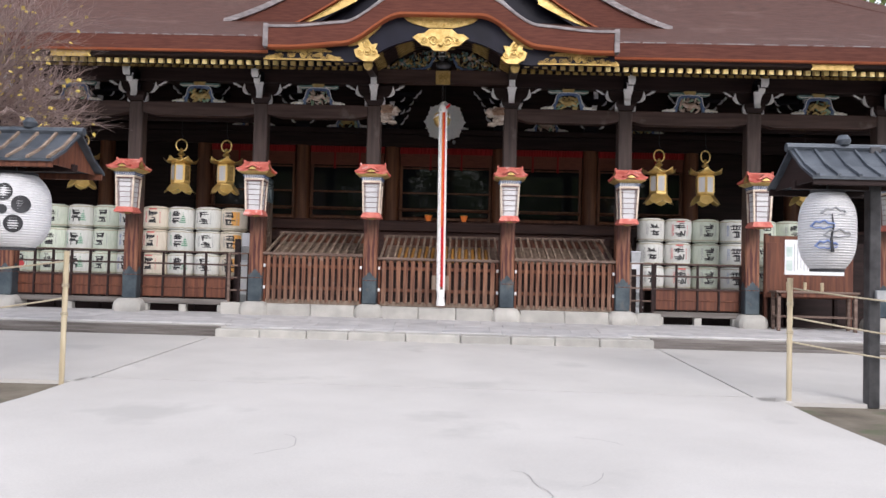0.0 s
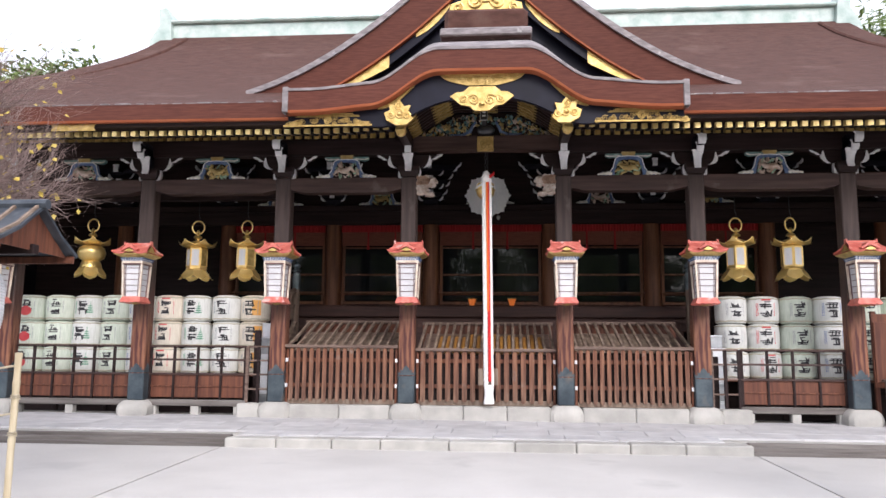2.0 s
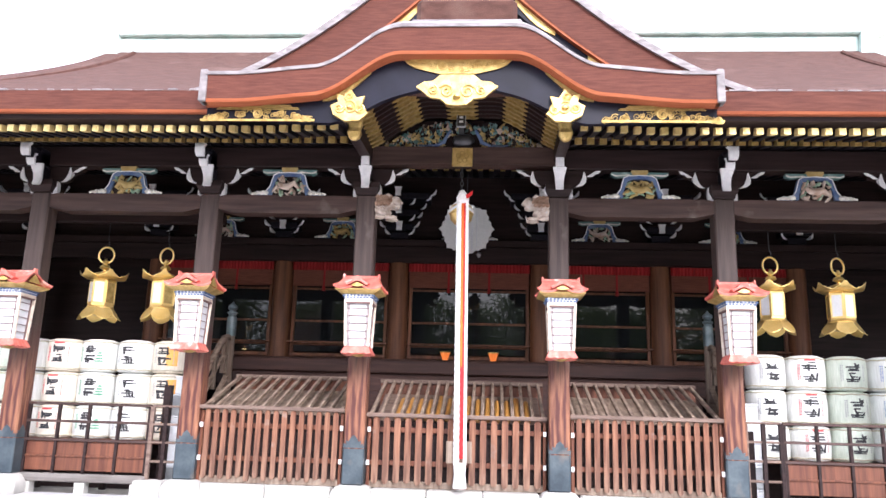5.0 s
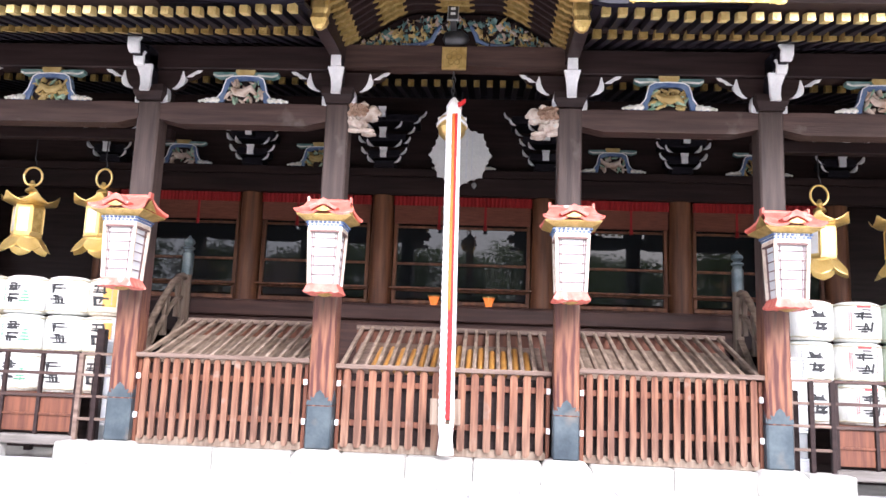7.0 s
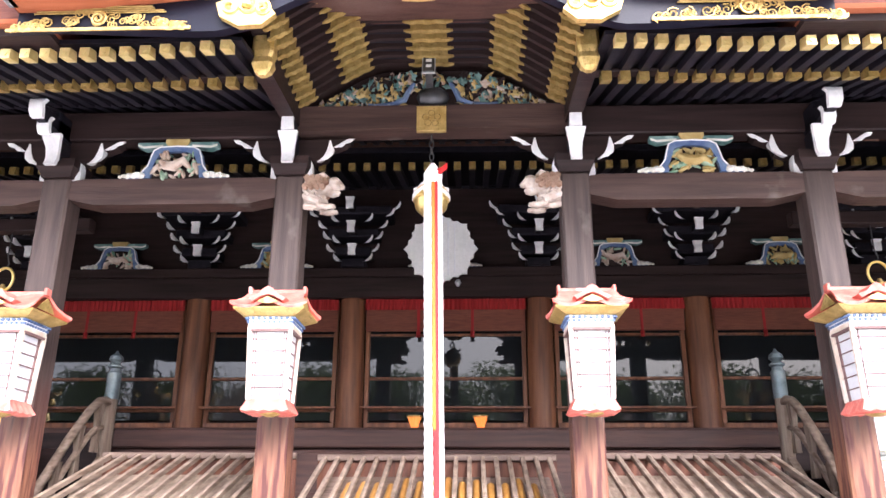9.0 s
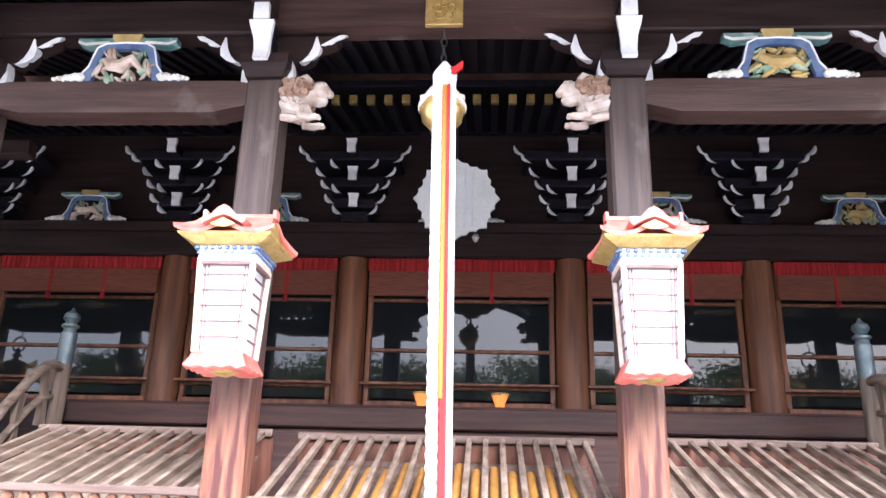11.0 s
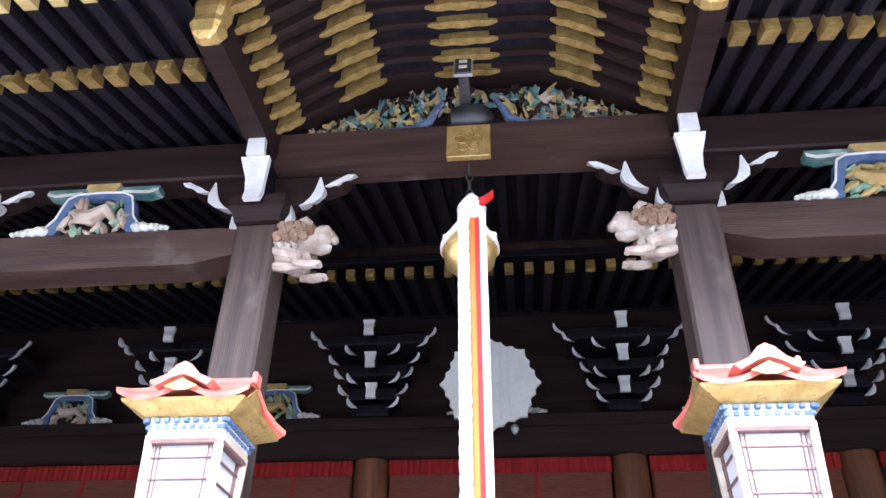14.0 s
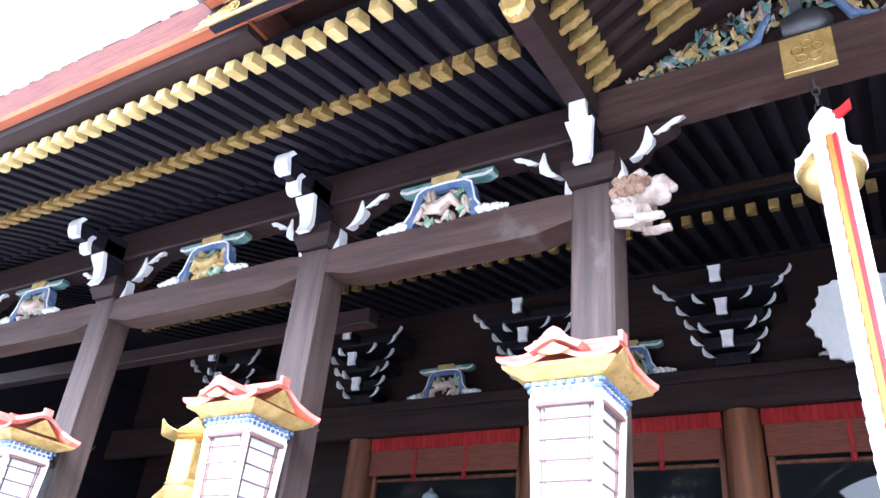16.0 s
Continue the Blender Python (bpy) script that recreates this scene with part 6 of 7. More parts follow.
for n, (x, wrap, style, rows_up) in enumerate(columns_of_casks):
    c = cask(at(x, 18.31, SHELF, rg.uniform(-6, 6)), wrap, style, 70 + n)
    for k in range(1, rows_up):
        copy_thing(c, at(x + rg.uniform(-0.02, 0.02), 18.31 + rg.uniform(-0.02, 0.02), SHELF + 0.547 * k, rg.uniform(-7, 7)))
for x0, x1 in ((-10.8, -5.05), (4.05, 8.65)):
    sh = thing("cask_shelf", "low timber shelf carrying the casks", "shelf", at(0, 0, 0), "cask shelves")
    part("shelf_top", Shape().box(x0, x1, 17.95, 18.7, SHELF - 0.05, SHELF - 0.002, 0.008), RED_WOOD, sh)
    k = x0 + 0.1
    while k < x1:
        part("shelf_leg", Shape().box(k, k + 0.09, 18.0, 18.1, 0.48, SHELF - 0.05, 0.008), DARK_LONG, sh)
        k += 1.1


# ---- fences in front of the casks ----
def fence(x0, x1, boards=True, m=None):
    ob = thing("low_fence", "dark timber lattice fence with red-brown board panels", "fence", at(0, 17.22, 0), "fences before the casks")
    n = max(2, round((x1 - x0) / 0.43))
    for i in range(n + 1):
        x = x0 + (x1 - x0) * i / n
        part("fence_post", Shape().box(x - 0.022, x + 0.022, -0.03, 0.03, 0.66, 1.83, 0.006), DARK_LONG, ob)
    for z in (1.82, 1.555, 1.275):
        part("rail", Shape().box(x0 - 0.02, x1 + 0.02, -0.035, -0.0, z - 0.02, z + 0.02, 0.006), BEAM_WOOD, ob)
    if boards:
        for i in range(n):
            xa, xb = x0 + (x1 - x0) * i / n + 0.023, x0 + (x1 - x0) * (i + 1) / n - 0.023
            part("board", Shape().box(xa, xb, 0.0, 0.025, 0.82, 1.25, 0.005), RED_WOOD, ob)
        part("mid_rail", Shape().box(x0, x1, -0.02, 0.0, 1.02, 1.05, 0.004), RED_WOOD, ob)
    part("bottom_beam", Shape().box(x0 - 0.05, x1 + 0.05, -0.09, 0.09, 0.66, 0.78, 0.015), GRATING, ob, "grey weathered sill beam")
    for x in (x0 + 0.1, (x0 + x1) / 2, x1 - 0.1):
        part("sill_block", Shape().box(x - 0.08, x + 0.08, -0.07, 0.09, 0.44, 0.66, 0.01), GRANITE, ob)
    return ob


fence(-10.0, CX - 6.81 - 0.17)
fence(CX - 6.81 + 0.17, -5.22)
fence(4.28, CX + 6.81 - 0.17)
for x0, x1 in ((-5.16, -4.72), (3.72, 4.22)):
    g = thing("side_gate", "brown timber side gate with open bars", "gate", at(0, 17.18, 0), "side gates")
    for x in (x0, (x0 + x1) / 2, x1):
        part("gate_post", Shape().box(x - 0.03, x + 0.03, -0.03, 0.03, 0.735, 1.82, 0.006), RAIL_WOOD if x == x0 else DARK_LONG, g)
    for z in (1.82, 1.55, 1.28, 1.0):
        part("gate_rail", Shape().box(x0, x1, -0.025, 0.015, z - 0.018, z + 0.018, 0.005), RAIL_WOOD, g)
    tall = thing("timber_stake", "dark upright timber stake behind the fence", "stake", at((x0 + x1) / 2 - 0.12, 17.45, 0))
    part("stake", Shape().box(-0.06, 0.06, -0.05, 0.05, 0.42, 2.15 if x0 < 0 else 1.7, 0.01), DARK_LONG, tall)
for n, (x, y, z, w, h) in enumerate(((-4.95, 17.75, 0.50, 0.36, 0.42), (-4.93, 17.76, 0.92, 0.34, 0.36), (-4.94, 17.75, 1.28, 0.33, 0.40), (-4.92, 17.76, 1.68, 0.30, 0.34), (-4.90, 17.78, 2.02, 0.26, 0.28), (3.92, 17.75, 0.50, 0.36, 0.36), (3.92, 17.76, 0.86, 0.34, 0.34), (3.93, 17.75, 1.20, 0.34, 0.34), (3.94, 17.76, 1.54, 0.30, 0.32), (3.95, 17.76, 1.86, 0.22, 0.25))):
    bx = thing("storage_box", "pale grey storage box stacked behind the gate", "box", at(x, y, z, (n % 3 - 1) * 3), "stacked boxes")
    part("box_body", Shape().box(-w / 2, w / 2, -0.16, 0.16, 0.0, h - 0.03, 0.012), CARD if n % 3 else GALVANISED, bx)
    part("box_lid", Shape().box(-w / 2 - 0.008, w / 2 + 0.008, -0.17, 0.17, h - 0.03, h - 0.002, 0.008), CARD, bx)


# ---- bell and rope ----
bell = thing("bell", "round gilt bell hung under the crest plate", "bell", at(CX, 17.03, 4.90))
part("bell_body", Shape().lathe([(0.001, -0.20), (0.10, -0.18), (0.165, -0.11), (0.185, 0.0), (0.17, 0.09), (0.12, 0.16), (0.05, 0.195), (0.04, 0.23)], 24), BRIGHT_GOLD, bell, soft=True)
part("bell_band", Shape().lathe([(0.183, -0.03), (0.193, -0.02), (0.193, -0.01), (0.183, 0.0)], 24), GOLD, bell, soft=True)
part("bell_ring", Shape().tube([(0.045 * math.cos(a), 0, 0.30 + 0.07 * math.sin(a)) for a in [2 * math.pi * i / 16 for i in range(17)]], 0.014, 6), GALVANISED, bell, soft=True)
for k in range(5):
    part("chain_link", Shape().tube([(0.022 * math.cos(a) * (1 if k % 2 else 0.2), 0.022 * math.cos(a) * (0.2 if k % 2 else 1), 0.41 + 0.075 * k + 0.045 * math.sin(a)) for a in [2 * math.pi * i / 12 for i in range(13)]], 0.007, 5), IRON, bell)
for z0, fall, r in ((0.165, 0.60, 0.178), (0.085, 0.62, 0.192)):
    pts = [(r * math.cos(a), r * math.sin(a), z0 - fall * abs(r * math.cos(a)) ** 1.25) for a in [2 * math.pi * i / 36 for i in range(37)]]
    pts = [(x * (0.80 if z > 0.10 else 1.0), y * (0.80 if z > 0.10 else 1.0), z) for x, y, z in pts]
    part("cotton_strap", Shape().loft([[(x * 0.97, y * 0.97, z - 0.02), (x * 1.05, y * 1.05, z - 0.018), (x * 1.05, y * 1.05, z + 0.018), (x * 0.97, y * 0.97, z + 0.02)] for x, y, z in pts]), ROPE_WHITE, bell, "white cotton strap draped round the bell", soft=True)
rope = thing("bell_rope", "thick white bell rope with red and orange bands", "rope", pose(CX + 0.085, 16.83, 0, 0, -0.65, 0))


def strand(x, y, r, z0, z1, twist, phase, wob=0.0):
    n = 90
    return Shape().tube([(x + wob * math.cos(phase + twist * i / n), y + wob * math.sin(phase + twist * i / n), z0 + (z1 - z0) * i / n) for i in range(n + 1)], r, 7)


for k in range(3):
    part("twisted_strand", strand(-0.052, 0.0, 0.027, 1.10, 5.10, 95, k * 2.094, 0.021), ROPE_WHITE, rope, "twisted white cotton strand", soft=True)
part("cloth_band", Shape().box(0.045, 0.092, -0.022, 0.022, 1.10, 5.08, 0.01), ROPE_WHITE, rope, "white cloth band")
part("cloth_band", Shape().box(-0.014, 0.020, -0.046, 0.01, 2.5, 5.04, 0.006), ROPE_ORANGE, rope, "orange cloth band")
part("cloth_band", Shape().box(-0.004, 0.046, -0.039, 0.008, 1.20, 5.06, 0.006), ROPE_RED, rope, "red cloth band")
part("knot", Shape().lathe([(0.03, 4.98), (0.095, 5.04), (0.10, 5.10), (0.05, 5.18), (0.02, 5.22)], 12), ROPE_WHITE, rope, "white knot", soft=True)
part("bow", Shape().loft([[(x, y, z), (x, y, z + 0.06), (x, y + 0.03, z + 0.06), (x, y + 0.03, z)] for x, y, z in ((0.02, -0.07, 5.06), (0.09, -0.09, 5.075), (0.15, -0.08, 5.13))]), ROPE_RED, rope, "red bow")
part("hanger", Shape().tube([(0, 0.0, 5.18), (0.01, 0.12, 5.24), (-0.02, 0.20, 5.26)], 0.02, 6), ROPE_WHITE, rope)
part("tassel", Shape().lathe([(0.05, 1.14), (0.085, 1.08), (0.075, 0.98), (0.09, 0.84), (0.095, 0.79)], 16, lobes=8, depth=0.06), ROPE_WHITE, rope, "white cotton tassel", soft=True)
part("rope_board", Shape().box(-0.20, 0.17, 0.04, 0.07, 1.13, 1.44, 0.008), GREY_UP, rope, "small wooden board behind the rope")

disc = thing("hanging_emblem", "large white lobed emblem hung before the inner brackets", "emblem", at(CX - 0.04, 20.7, 5.57))
o = []
for i in range(144):
    a = 2 * math.pi * i / 144
    r = 0.562 * (0.86 + 0.10 * (1 - abs(math.sin(4 * a))) ** 0.9 + 0.05 * (1 - abs(math.sin(12 * a))))
    o.append((r * math.cos(a), r * math.sin(a)))
part("emblem_plate", Shape().plate(o, 0, 0.05), PLASTER, disc)
part("emblem_strip", Shape().box(0.10, 0.13, -0.012, 0.0, -0.42, 0.44, 0.004).box(0.20, 0.22, -0.012, 0.0, -0.38, 0.40, 0.004), CARD, disc)
part("emblem_tassel", Shape().lathe([(0.03, -0.50), (0.05, -0.54), (0.02, -0.60)], 8, (0.26, 0, 0)), GALVANISED, disc)
part("emblem_hook", Shape().tube([(0, 0.02, 0.45), (0, 0.02, 1.25)], 0.012, 6), IRON, disc)


# ---- right bay: bench, notice board, plank sign ----
bench = thing("wooden_bench", "plain brown wooden table with a lower shelf", "table", at(6.66, 16.55, paving_z(16.6)))
part("tabletop", Shape().box(0, 1.75, 0, 0.42, 0.80, 0.845, 0.008), RAIL_WOOD, bench)
part("apron", Shape().box(0.05, 1.70, 0.03, 0.06, 0.72, 0.80, 0.005), RED_WOOD, bench)
part("lower_shelf", Shape().box(0.05, 1.70, 0.05, 0.38, 0.28, 0.32, 0.006), RAIL_WOOD, bench)
for x in (0.04, 1.64):
    for y in (0.03, 0.33):
        part("leg", Shape().box(x, x + 0.07, y, y + 0.06, 0, 0.80, 0.006), RAIL_WOOD, bench)
for i in range(3):
    tb = thing("bamboo_tube", "short upright bamboo tube on the table", "tube", at(6.98 + 0.36 * i, 16.75, paving_z(16.6) + 0.845), "bamboo tubes on the table")
    part("tube_wall", Shape().lathe([(0.035, 0), (0.035, 0.19), (0.028, 0.19), (0.028, 0.10)], 12), BAMBOO, tb, soft=True)
nb = thing("notice_board", "red-brown timber notice board with a white sheet", "notice board", at(6.62, 17.05, 0))
part("side_board", Shape().box(0.0, 0.34, 0, 0.03, 1.25, 2.35, 0.006), RED_WOOD, nb)
part("board_frame", Shape().box(-0.02, 1.9, 0.03, 0.07, 1.15, 2.50, 0.008), RED_WOOD, nb)
part("sheet", Shape().box(0.42, 1.70, 0.015, 0.028, 1.66, 2.42, 0.002), CARD, nb, "white printed sheet")
mk = Shape()
for i in range(14):
    mk.box(0.62 + 0.07 * i, 0.63 + 0.07 * i, 0.008, 0.0148, 1.74 + 0.03 * (i % 3), 2.34, 0.001)
part("print_line", mk, GREY_INK, nb, "columns of faint print")
for z in (1.75, 2.05):
    part("picture", Shape().box(0.45, 0.58, 0.008, 0.0148, z, z + 0.22, 0.001), material("pale_print_%d" % int(z * 100), (0.45, 0.58, 0.55), (0.65, 0.74, 0.70), 0.6), nb)
for x in (0.0, 1.82):
    part("board_leg", Shape().box(x, x + 0.08, 0.07, 0.14, 0.44, 2.55, 0.008), RED_WOOD, nb)
ps = thing("plank_sign", "varnished wooden plank sign above the notice board", "sign", at(7.35, 17.02, 2.50))
part("plank", Shape().box(0, 0.85, 0, 0.04, 0, 0.30, 0.008), COLUMN_WOOD, ps)
for i in range(4):
    part("mark", Shape().box(0.12 + 0.17 * i, 0.22 + 0.17 * i, -0.004, 0.002, 0.08, 0.22, 0.002), CARVE_SKIN, ps)


# ---- lantern stands at the edge of the forecourt ----
def lantern_stand(x, y, hand, crest):
    """A roofed post with a large paper lantern hung in front of it."""
    gz = ground_z(y) - 0.05
    ob = thing("lantern_stand", "timber post with a small roof of dark metal sheet", "lantern stand", at(x, y, gz), "lantern stands")
    px = hand * 0.50
    cover = Matrix.Translation((0.14 if hand > 0 else 0.0, 0, 0)) @ Matrix.Diagonal((0.8, 1, 1, 1))
    part("stand_post", Shape().box(px - 0.07, px + 0.07, -0.07, 0.07, 0, 3.15, 0.012), IRON if hand > 0 else DARK_LONG, ob, "dark square post")
    part("tie_bar", Shape().box(-0.75, 0.75, -0.05, 0.05, 2.62, 2.72, 0.008), DARK_LONG, ob, m=cover)
    for sy in (-1, 1):
        rf = Shape()
        rf.loft([[(-0.82, sy * d, z), (0.82, sy * d, z), (0.82, sy * d, z - 0.035), (-0.82, sy * d, z - 0.035)] for d, z in ((0.0, 3.12), (0.35, 2.86), (0.66, 2.70))])
        part("roof_slope", rf, TILE_METAL, ob, "dark metal roof slope", cover)
        for i in range(6):
            xx = -0.75 + 0.30 * i
            part("roof_batten", Shape().loft([[(xx - 0.025, sy * d, z), (xx + 0.025, sy * d, z), (xx + 0.02, sy * d, z + 0.03), (xx - 0.02, sy * d, z + 0.03)] for d, z in ((0.0, 3.12), (0.35, 2.86), (0.67, 2.70))]), TILE_METAL if hand > 0 else GREY_WOOD, ob, m=cover)
        part("eave_board", Shape().box(-0.80, 0.80, sy * 0.62 - 0.015, sy * 0.62 + 0.015, 2.60, 2.68, 0.006), RED_WOOD if hand < 0 else DARK_LONG, ob, m=cover)
    part("ridge_cap", Shape().tube([(-0.86, 0, 3.13), (0.86, 0, 3.13)], 0.055, 8), TILE_METAL, ob, m=cover, soft=True)
    part("ridge_ball", Shape().lathe([(0.001, 3.13), (0.09, 3.17), (0.105, 3.23), (0.06, 3.29), (0.001, 3.30)], 14), TILE_METAL, ob, m=cover, soft=True)
    for sx in (-1, 1):
        part("gable_board", Shape().plate([(-0.60, 2.66), (0.60, 2.66), (0.0, 3.08)], 0, 0.025), RED_WOOD if hand < 0 else DARK_LONG, ob, "red-brown gable board", cover @ pose(sx * 0.70, 0, 0, 0, 0, 90))
    lan = thing("paper_lantern", "large white ribbed paper lantern with " + ("a black plum crest" if crest == "plum" else "a painted ink pine"), "lantern", at(x - (0.16 if hand > 0 else 0.0), y - 0.25, gz + 2.10), "large paper lanterns")
    R, H = (0.40, 0.44) if crest == "plum" else (0.315, 0.45)
    prof = []
    for i in range(61):
        t = -1 + 2 * i / 60
        r = R * (1 - abs(t) ** 3.2 * 0.42) + (0.006 if i % 2 else -0.002)
        prof.append((r, H * t))
    part("paper", Shape().lathe(prof, 32), PAPER, lan, "ribbed white paper")
    for z in (-H - 0.03, H - 0.0):
        part("rim", Shape().lathe([(R * 0.60, z), (R * 0.60, z + 0.03), (R * 0.5, z + 0.03)], 24), BLACK, lan, "black rim", soft=True)
    part("hanger", Shape().tube([(0, 0, H), (0, 0.0, H + 0.12), (0, 0.25, H + 0.13)], 0.012, 6), IRON, lan)

    def spot(cx, cz, q, name):
        s = Shape()
        n = 18
        ring = []
        for i in range(n):
            a = 2 * math.pi * i / n
            sx, sz = cx + q * math.cos(a), cz + q * math.sin(a)
            t = sz / H
            rr = R * (1 - abs(t) ** 3.2 * 0.42) + 0.011
            ang = -math.pi / 2 + sx / R + 0.12
            ring.append((rr * math.cos(ang), rr * math.sin(ang), sz))
        inner = [(p[0] * 0.97, p[1] * 0.97, p[2]) for p in ring]
        s.loft([inner, ring])
        part(name, s, BLACK, lan, "black painted spot")

    if crest == "plum":
        spot(0.03, 0.0, 0.055, "crest_spot")
        for k in range(5):
            a = radians(90 + 72 * k)
            spot(0.03 + 0.205 * math.cos(a), 0.205 * math.sin(a), 0.105, "crest_spot")
    else:
        for k, (cx, cz, w) in enumerate(((-0.02, 0.20, 0.14), (-0.14, 0.05, 0.13), (0.02, -0.05, 0.15), (-0.10, -0.18, 0.12))):
            s = Shape()
            pts = []
            for i in range(13):
                t = -1 + 2 * i / 12
                sx, sz = cx + w * t, cz + 0.045 * (1 - t * t) + 0.012 * math.sin(9 * t)
                rr = R * (1 - abs(sz / H) ** 3.2 * 0.42) + 0.010
                ang = -math.pi / 2 + sx / R - 0.15
                pts.append((rr * math.cos(ang), rr * math.sin(ang), sz))
            s.tube(pts, 0.012, 5)
            pts2 = [(p[0], p[1], 2 * (cz - 0.006) - p[2] * 1.0 + (p[2] - cz) * 0.5) for p in pts]
            s.tube(pts2, 0.008, 5)
            part("ink_bough", s, BLUE_INK if k % 2 else GREY_INK, lan, "blue-black ink bough")
        rr = R + 0.008
        part("ink_trunk", Shape().tube([(rr * math.cos(-math.pi / 2 + a), rr * math.sin(-math.pi / 2 + a), z) for a, z in ((-0.25, -0.26), (-0.30, -0.10), (-0.22, 0.04), (-0.28, 0.18))], [0.02, 0.014, 0.01, 0.006], 6), BLACK, lan, "black ink trunk")
    return ob


lantern_stand(4.49, 9.55, 1, "pine")
lantern_stand(-5.42, 9.55, -1, "plum")
mb = thing("metal_box", "small grey metal box fixed on the lantern post", "box", at(5.04, 9.55, 0))
part("box_body", Shape().box(-0.06, 0.06, -0.13, -0.072, 1.27, 1.40, 0.008), GALVANISED, mb)

for x, y, top in ((-4.81, 9.40, 1.62), (4.03, 9.60, 1.52)):
    gz = ground_z(y) - 0.05
    bp = thing("bamboo_stake", "dry bamboo stake holding rope lines at the path edge", "stake", at(x, y, gz), "bamboo stakes")
    prof = []
    for i in range(7):
        z = (top - gz) * i / 6
        prof += [(0.036, z + 0.0), (0.032, z + 0.02), (0.032, z + 0.20)] if i < 6 else [(0.036, z), (0.02, z + 0.004)]
    part("culm", Shape().lathe(prof, 10), BAMBOO, bp, soft=True)
    for z in (1.20, 0.85):
        part("binding", Shape().tube([(0.04 * math.cos(a), 0.04 * math.sin(a), z + 0.02 * a / 6) for a in [2 * math.pi * i / 8 for i in range(17)]], 0.008, 5), STRING, bp)
for n, (p, q) in enumerate((((-4.81, 9.40, 1.50), (-9.0, 9.0, 1.35)), ((-4.81, 9.40, 1.05), (-9.0, 9.0, 0.75)), ((4.03, 9.60, 1.40), (9.0, 8.6, 1.25)), ((4.03, 9.60, 1.05), (9.0, 8.6, 0.70)), ((4.03, 9.60, 0.75), (9.0, 8.6, 0.45)))):
    p, q = Vector(p), Vector(q)
    pts = [p + (q - p) * i / 16 - Vector((0, 0, 0.28 * 4 * (i / 16) * (1 - i / 16) * 0.5)) for i in range(17)]
    rp = thing("boundary_rope", "thin sagging straw rope tied to the bamboo stake", "rope", at(0, 0, 0), "boundary ropes")
    part("cord", Shape().tube(pts, 0.011, 6), STRING, rp)
for x, y in ((-9.0, 9.0), (9.0, 8.6)):
    bp = thing("bamboo_stake", "dry bamboo stake holding rope lines at the path edge", "stake", at(x, y, ground_z(y) - 0.05), "bamboo stakes")
    part("culm", Shape().lathe([(0.036, 0), (0.032, 0.8), (0.034, 1.5), (0.02, 1.51)], 10), BAMBOO, bp, soft=True)


# ---- trees ----
def bare_tree(m, seed):
    ob = thing("bare_tree", "leafless plum tree with tangled twigs and a few yellow leaves", "tree", m)
    rg = random.Random(seed)
    trunk, twigs, leaves = Shape(), Shape(), Shape()

    def grow(p, d, length, r, depth):
        pts, rad = [p], [r]
        steps = 5
        for i in range(steps):
            d = (d + Vector((rg.uniform(-1, 1), rg.uniform(-1, 1), rg.uniform(-0.7, 0.9))) * 0.24).normalized()
            p = p + d * length / steps
            pts.append(p)
            rad.append(r * (1 - 0.5 * (i + 1) / steps))
            if depth < 4 and i >= (1 if depth else 3):
                for _ in range(2 if depth > 0 else 1):
                    e = (d + Vector((rg.uniform(-1, 1), rg.uniform(-1, 1), rg.uniform(-0.6, 0.9))) * 0.95).normalized()
                    grow(p, e, length * rg.uniform(0.5, 0.72), rad[-1] * 0.62, depth + 1)
            elif depth >= 3 and rg.random() < 0.016:
                q = p + Vector((0, 0, -0.03))
                s = rg.uniform(0.045, 0.075)
                a = Vector((rg.uniform(-1, 1), rg.uniform(-1, 1), rg.uniform(-1, 0))).normalized() * s
                b = a.orthogonal().normalized() * s * 0.5
                leaves.add([q, q + a * 0.5 + b, q + a * 1.3, q + a * 0.5 - b, q + a * 0.6 + a.cross(b).normalized() * 0.01], [(0, 1, 4), (1, 2, 4), (2, 3, 4), (3, 0, 4)])
        (trunk if depth < 2 else twigs).tube(pts, rad, 6 if depth < 2 else 3)

    grow(Vector((0, 0, 0)), Vector((0.2, 0.02, 1)), 3.0, 0.11, 0)
    for d in ((1, -0.1, 0.42), (0.9, 0.25, 0.65), (0.75, -0.3, 0.85), (1, 0.1, 0.28)):
        grow(Vector((0.50, 0.03, 2.75)), Vector(d).normalized(), 1.35, 0.055, 1)
    for d, far in (((0.85, 0.0, 0.95), 1.55), ((0.55, 0.15, 1.1), 1.5), ((1, -0.15, 0.7), 1.6), ((0.2, -0.1, 1.0), 1.4)):
        grow(Vector((0.55, 0.03, 2.95)), Vector(d).normalized(), far, 0.05, 1)
    part("trunk", trunk, BRANCH, ob, "grey twisted trunk and limbs", soft=True)
    tagged(part("twig", twigs, BRANCH, ob, "tangle of thin bare twigs"), kind="stuff")
    tagged(part("leaves", leaves, LEAF_YELLOW, ob, "few yellow leaves"), kind="stuff")
    return ob


bare_tree(at(-7.95, 10.6, ground_z(10.6) - 0.05), 12)


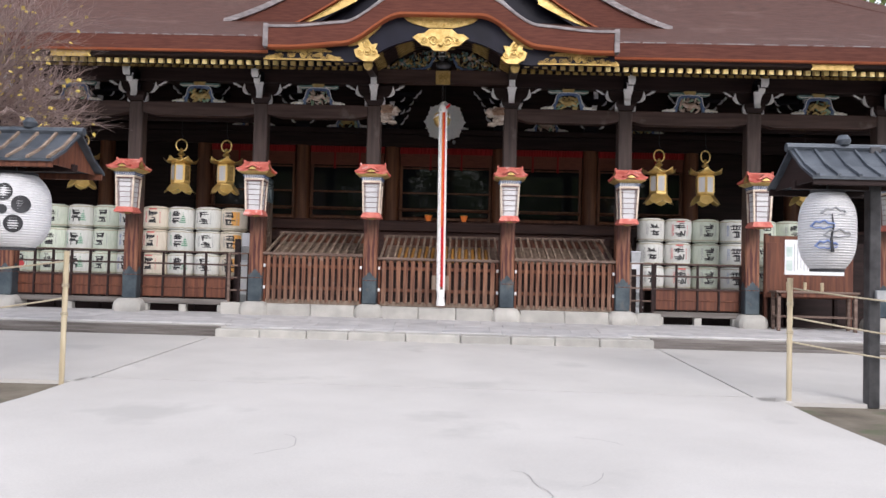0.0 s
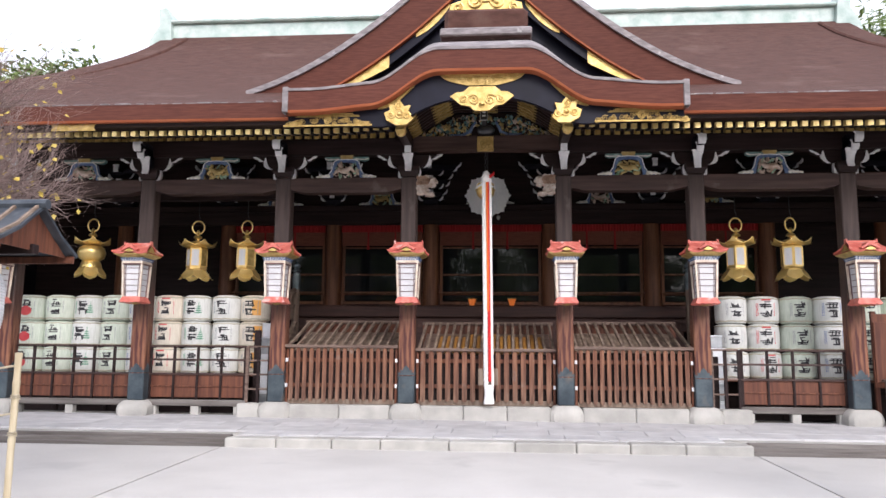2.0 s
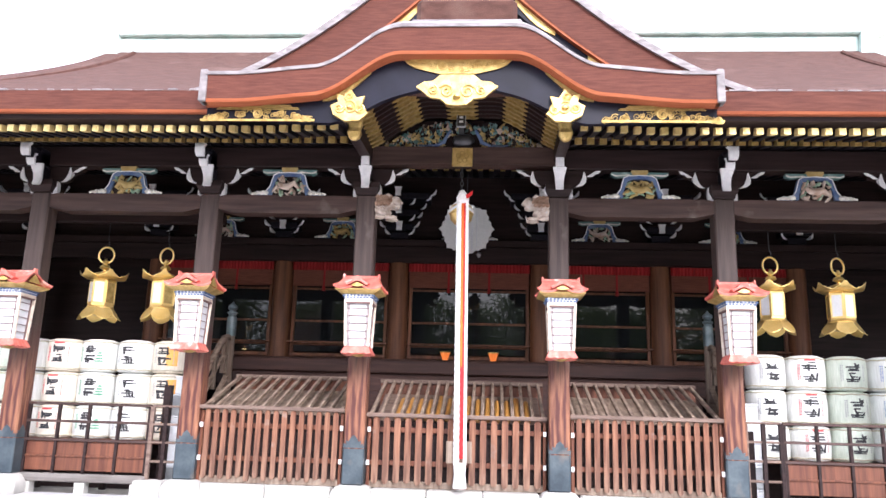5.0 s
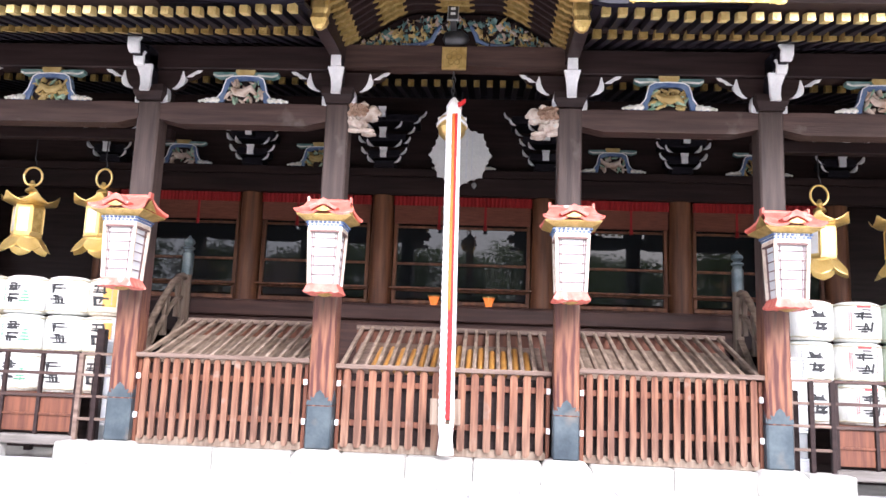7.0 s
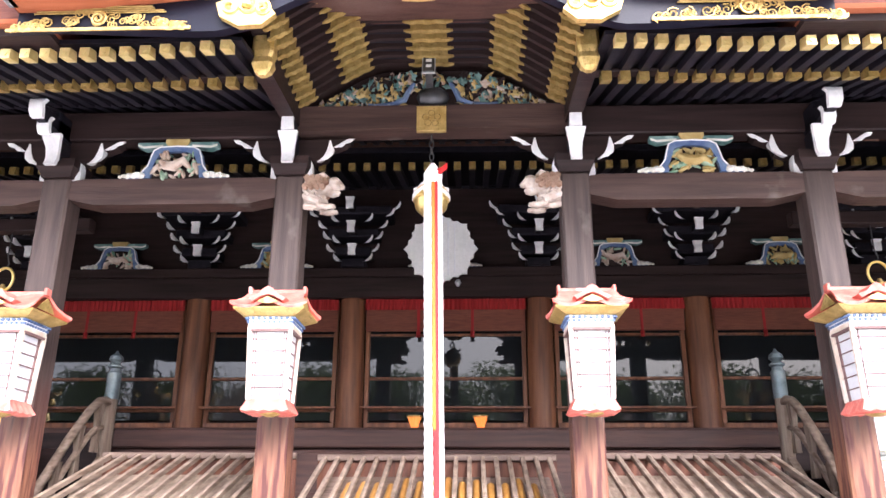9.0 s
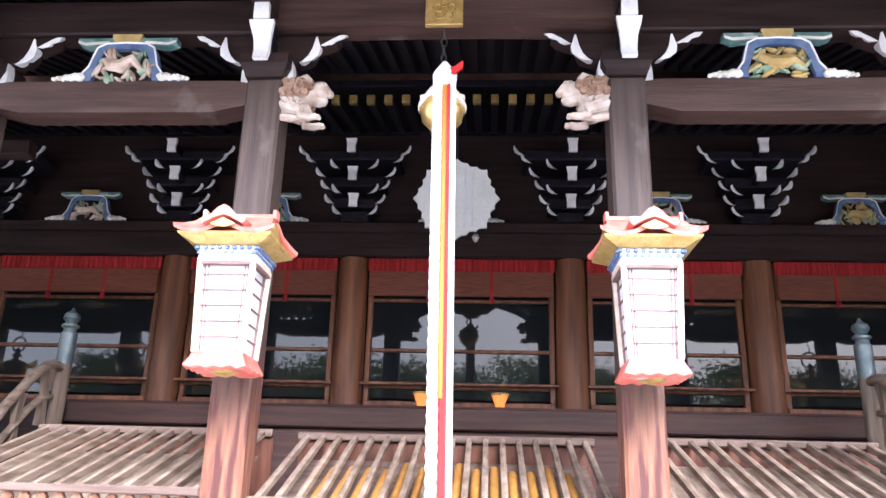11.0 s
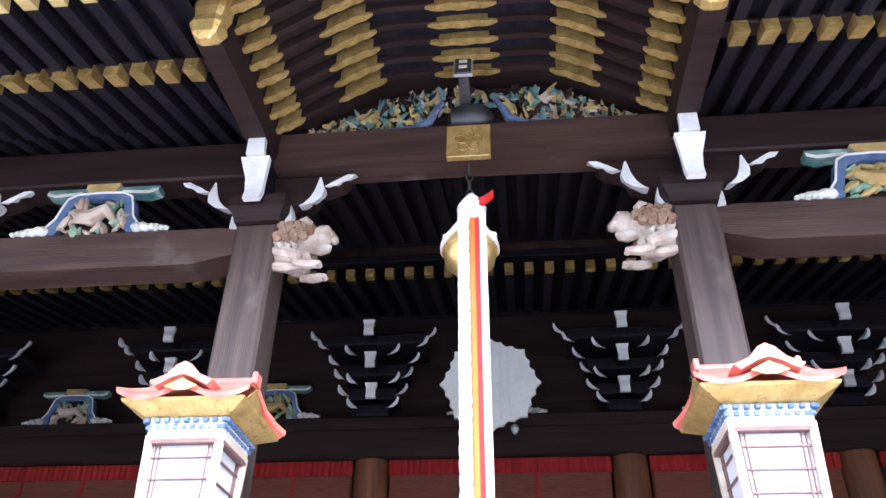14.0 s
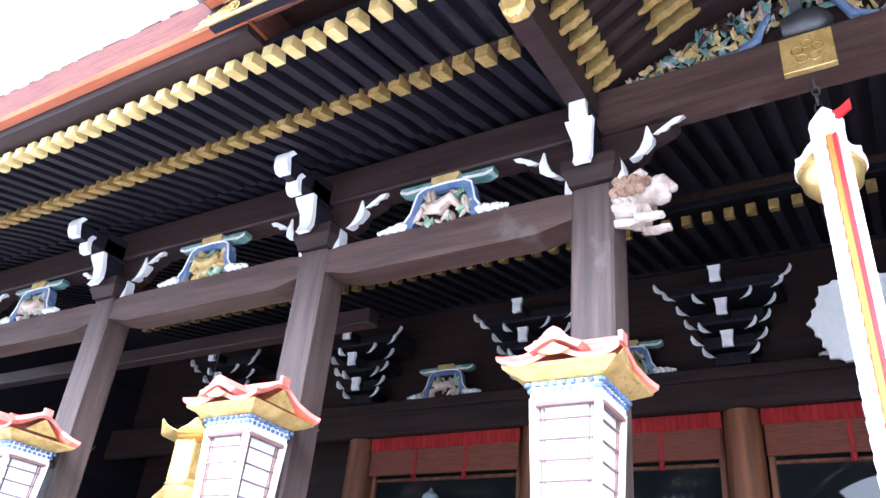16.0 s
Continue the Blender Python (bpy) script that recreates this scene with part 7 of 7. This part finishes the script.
def leafy_tree(m, height, spread, seed):
    ob = thing("leafy_tree", "distant green broadleaf tree beyond the roof", "tree", m, "trees behind the hall")
    rg = random.Random(seed)
    tr = Shape().tube([(0, 0, 0), (0.2, 0.1, height * 0.4), (0.1, -0.2, height * 0.75)], [0.45, 0.32, 0.12], 8)
    part("trunk", tr, BRANCH, ob, soft=True)
    for k in range(7):
        a = rg.uniform(0, 6.28)
        part("limb", Shape().tube([(0.15, 0, height * rg.uniform(0.3, 0.6)), (0.5 * spread * math.cos(a), 0.5 * spread * math.sin(a), height * rg.uniform(0.6, 0.85))], [0.14, 0.04], 6), BRANCH, ob)
    verts, faces = [], []
    centres = [(rg.gauss(0, 0.42) * spread, rg.gauss(0, 0.42) * spread, height * rg.uniform(0.45, 1.0)) for _ in range(60)]
    for c in centres:
        for _ in range(150):
            q = Vector(c) + Vector((rg.gauss(0, 0.8), rg.gauss(0, 0.8), rg.gauss(0, 0.5)))
            a = Vector((rg.uniform(-1, 1), rg.uniform(-1, 1), rg.uniform(-0.6, 0.6))).normalized() * rg.uniform(0.14, 0.26)
            b = a.orthogonal().normalized() * a.length * 0.45
            k = len(verts)
            verts += [tuple(q - a), tuple(q + b), tuple(q + a), tuple(q - b)]
            faces += [(k, k + 1, k + 2), (k, k + 2, k + 3)]
    s = Shape()
    me = bpy.data.meshes.new("crown")
    me.from_pydata(verts, [], faces)
    me.materials.append(LEAF)
    tagged(part("crown", me, None, ob, "loose green crown"), kind="stuff")
    return ob


for x, y, h, sp, sd in ((15.5, 34, 16.0, 2.6, 1), (21, 40, 15, 3.2, 2), (-25.5, 42, 17.0, 2.8, 3), (-31, 46, 18.5, 3.6, 4), (-22.5, 44, 15.5, 2.4, 5), (-38, 52, 19, 4.5, 6)):
    leafy_tree(at(x, y, 0.15), h, sp, sd)

# trees that close the forecourt behind the path
grove = None
for n, x in enumerate((-30, -24, -18, -12, -7, -2, 3, 8, 13, 19, 25, 31)):
    m = at(x, -27 - (n % 3) * 3, 0, 40 * n)
    if grove is None:
        grove = leafy_tree(m, 11.5, 3.4, 31)
        tagged(grove, "tall green tree closing the forecourt", "tree", "trees round the forecourt")
    else:
        copy_thing(grove, m)
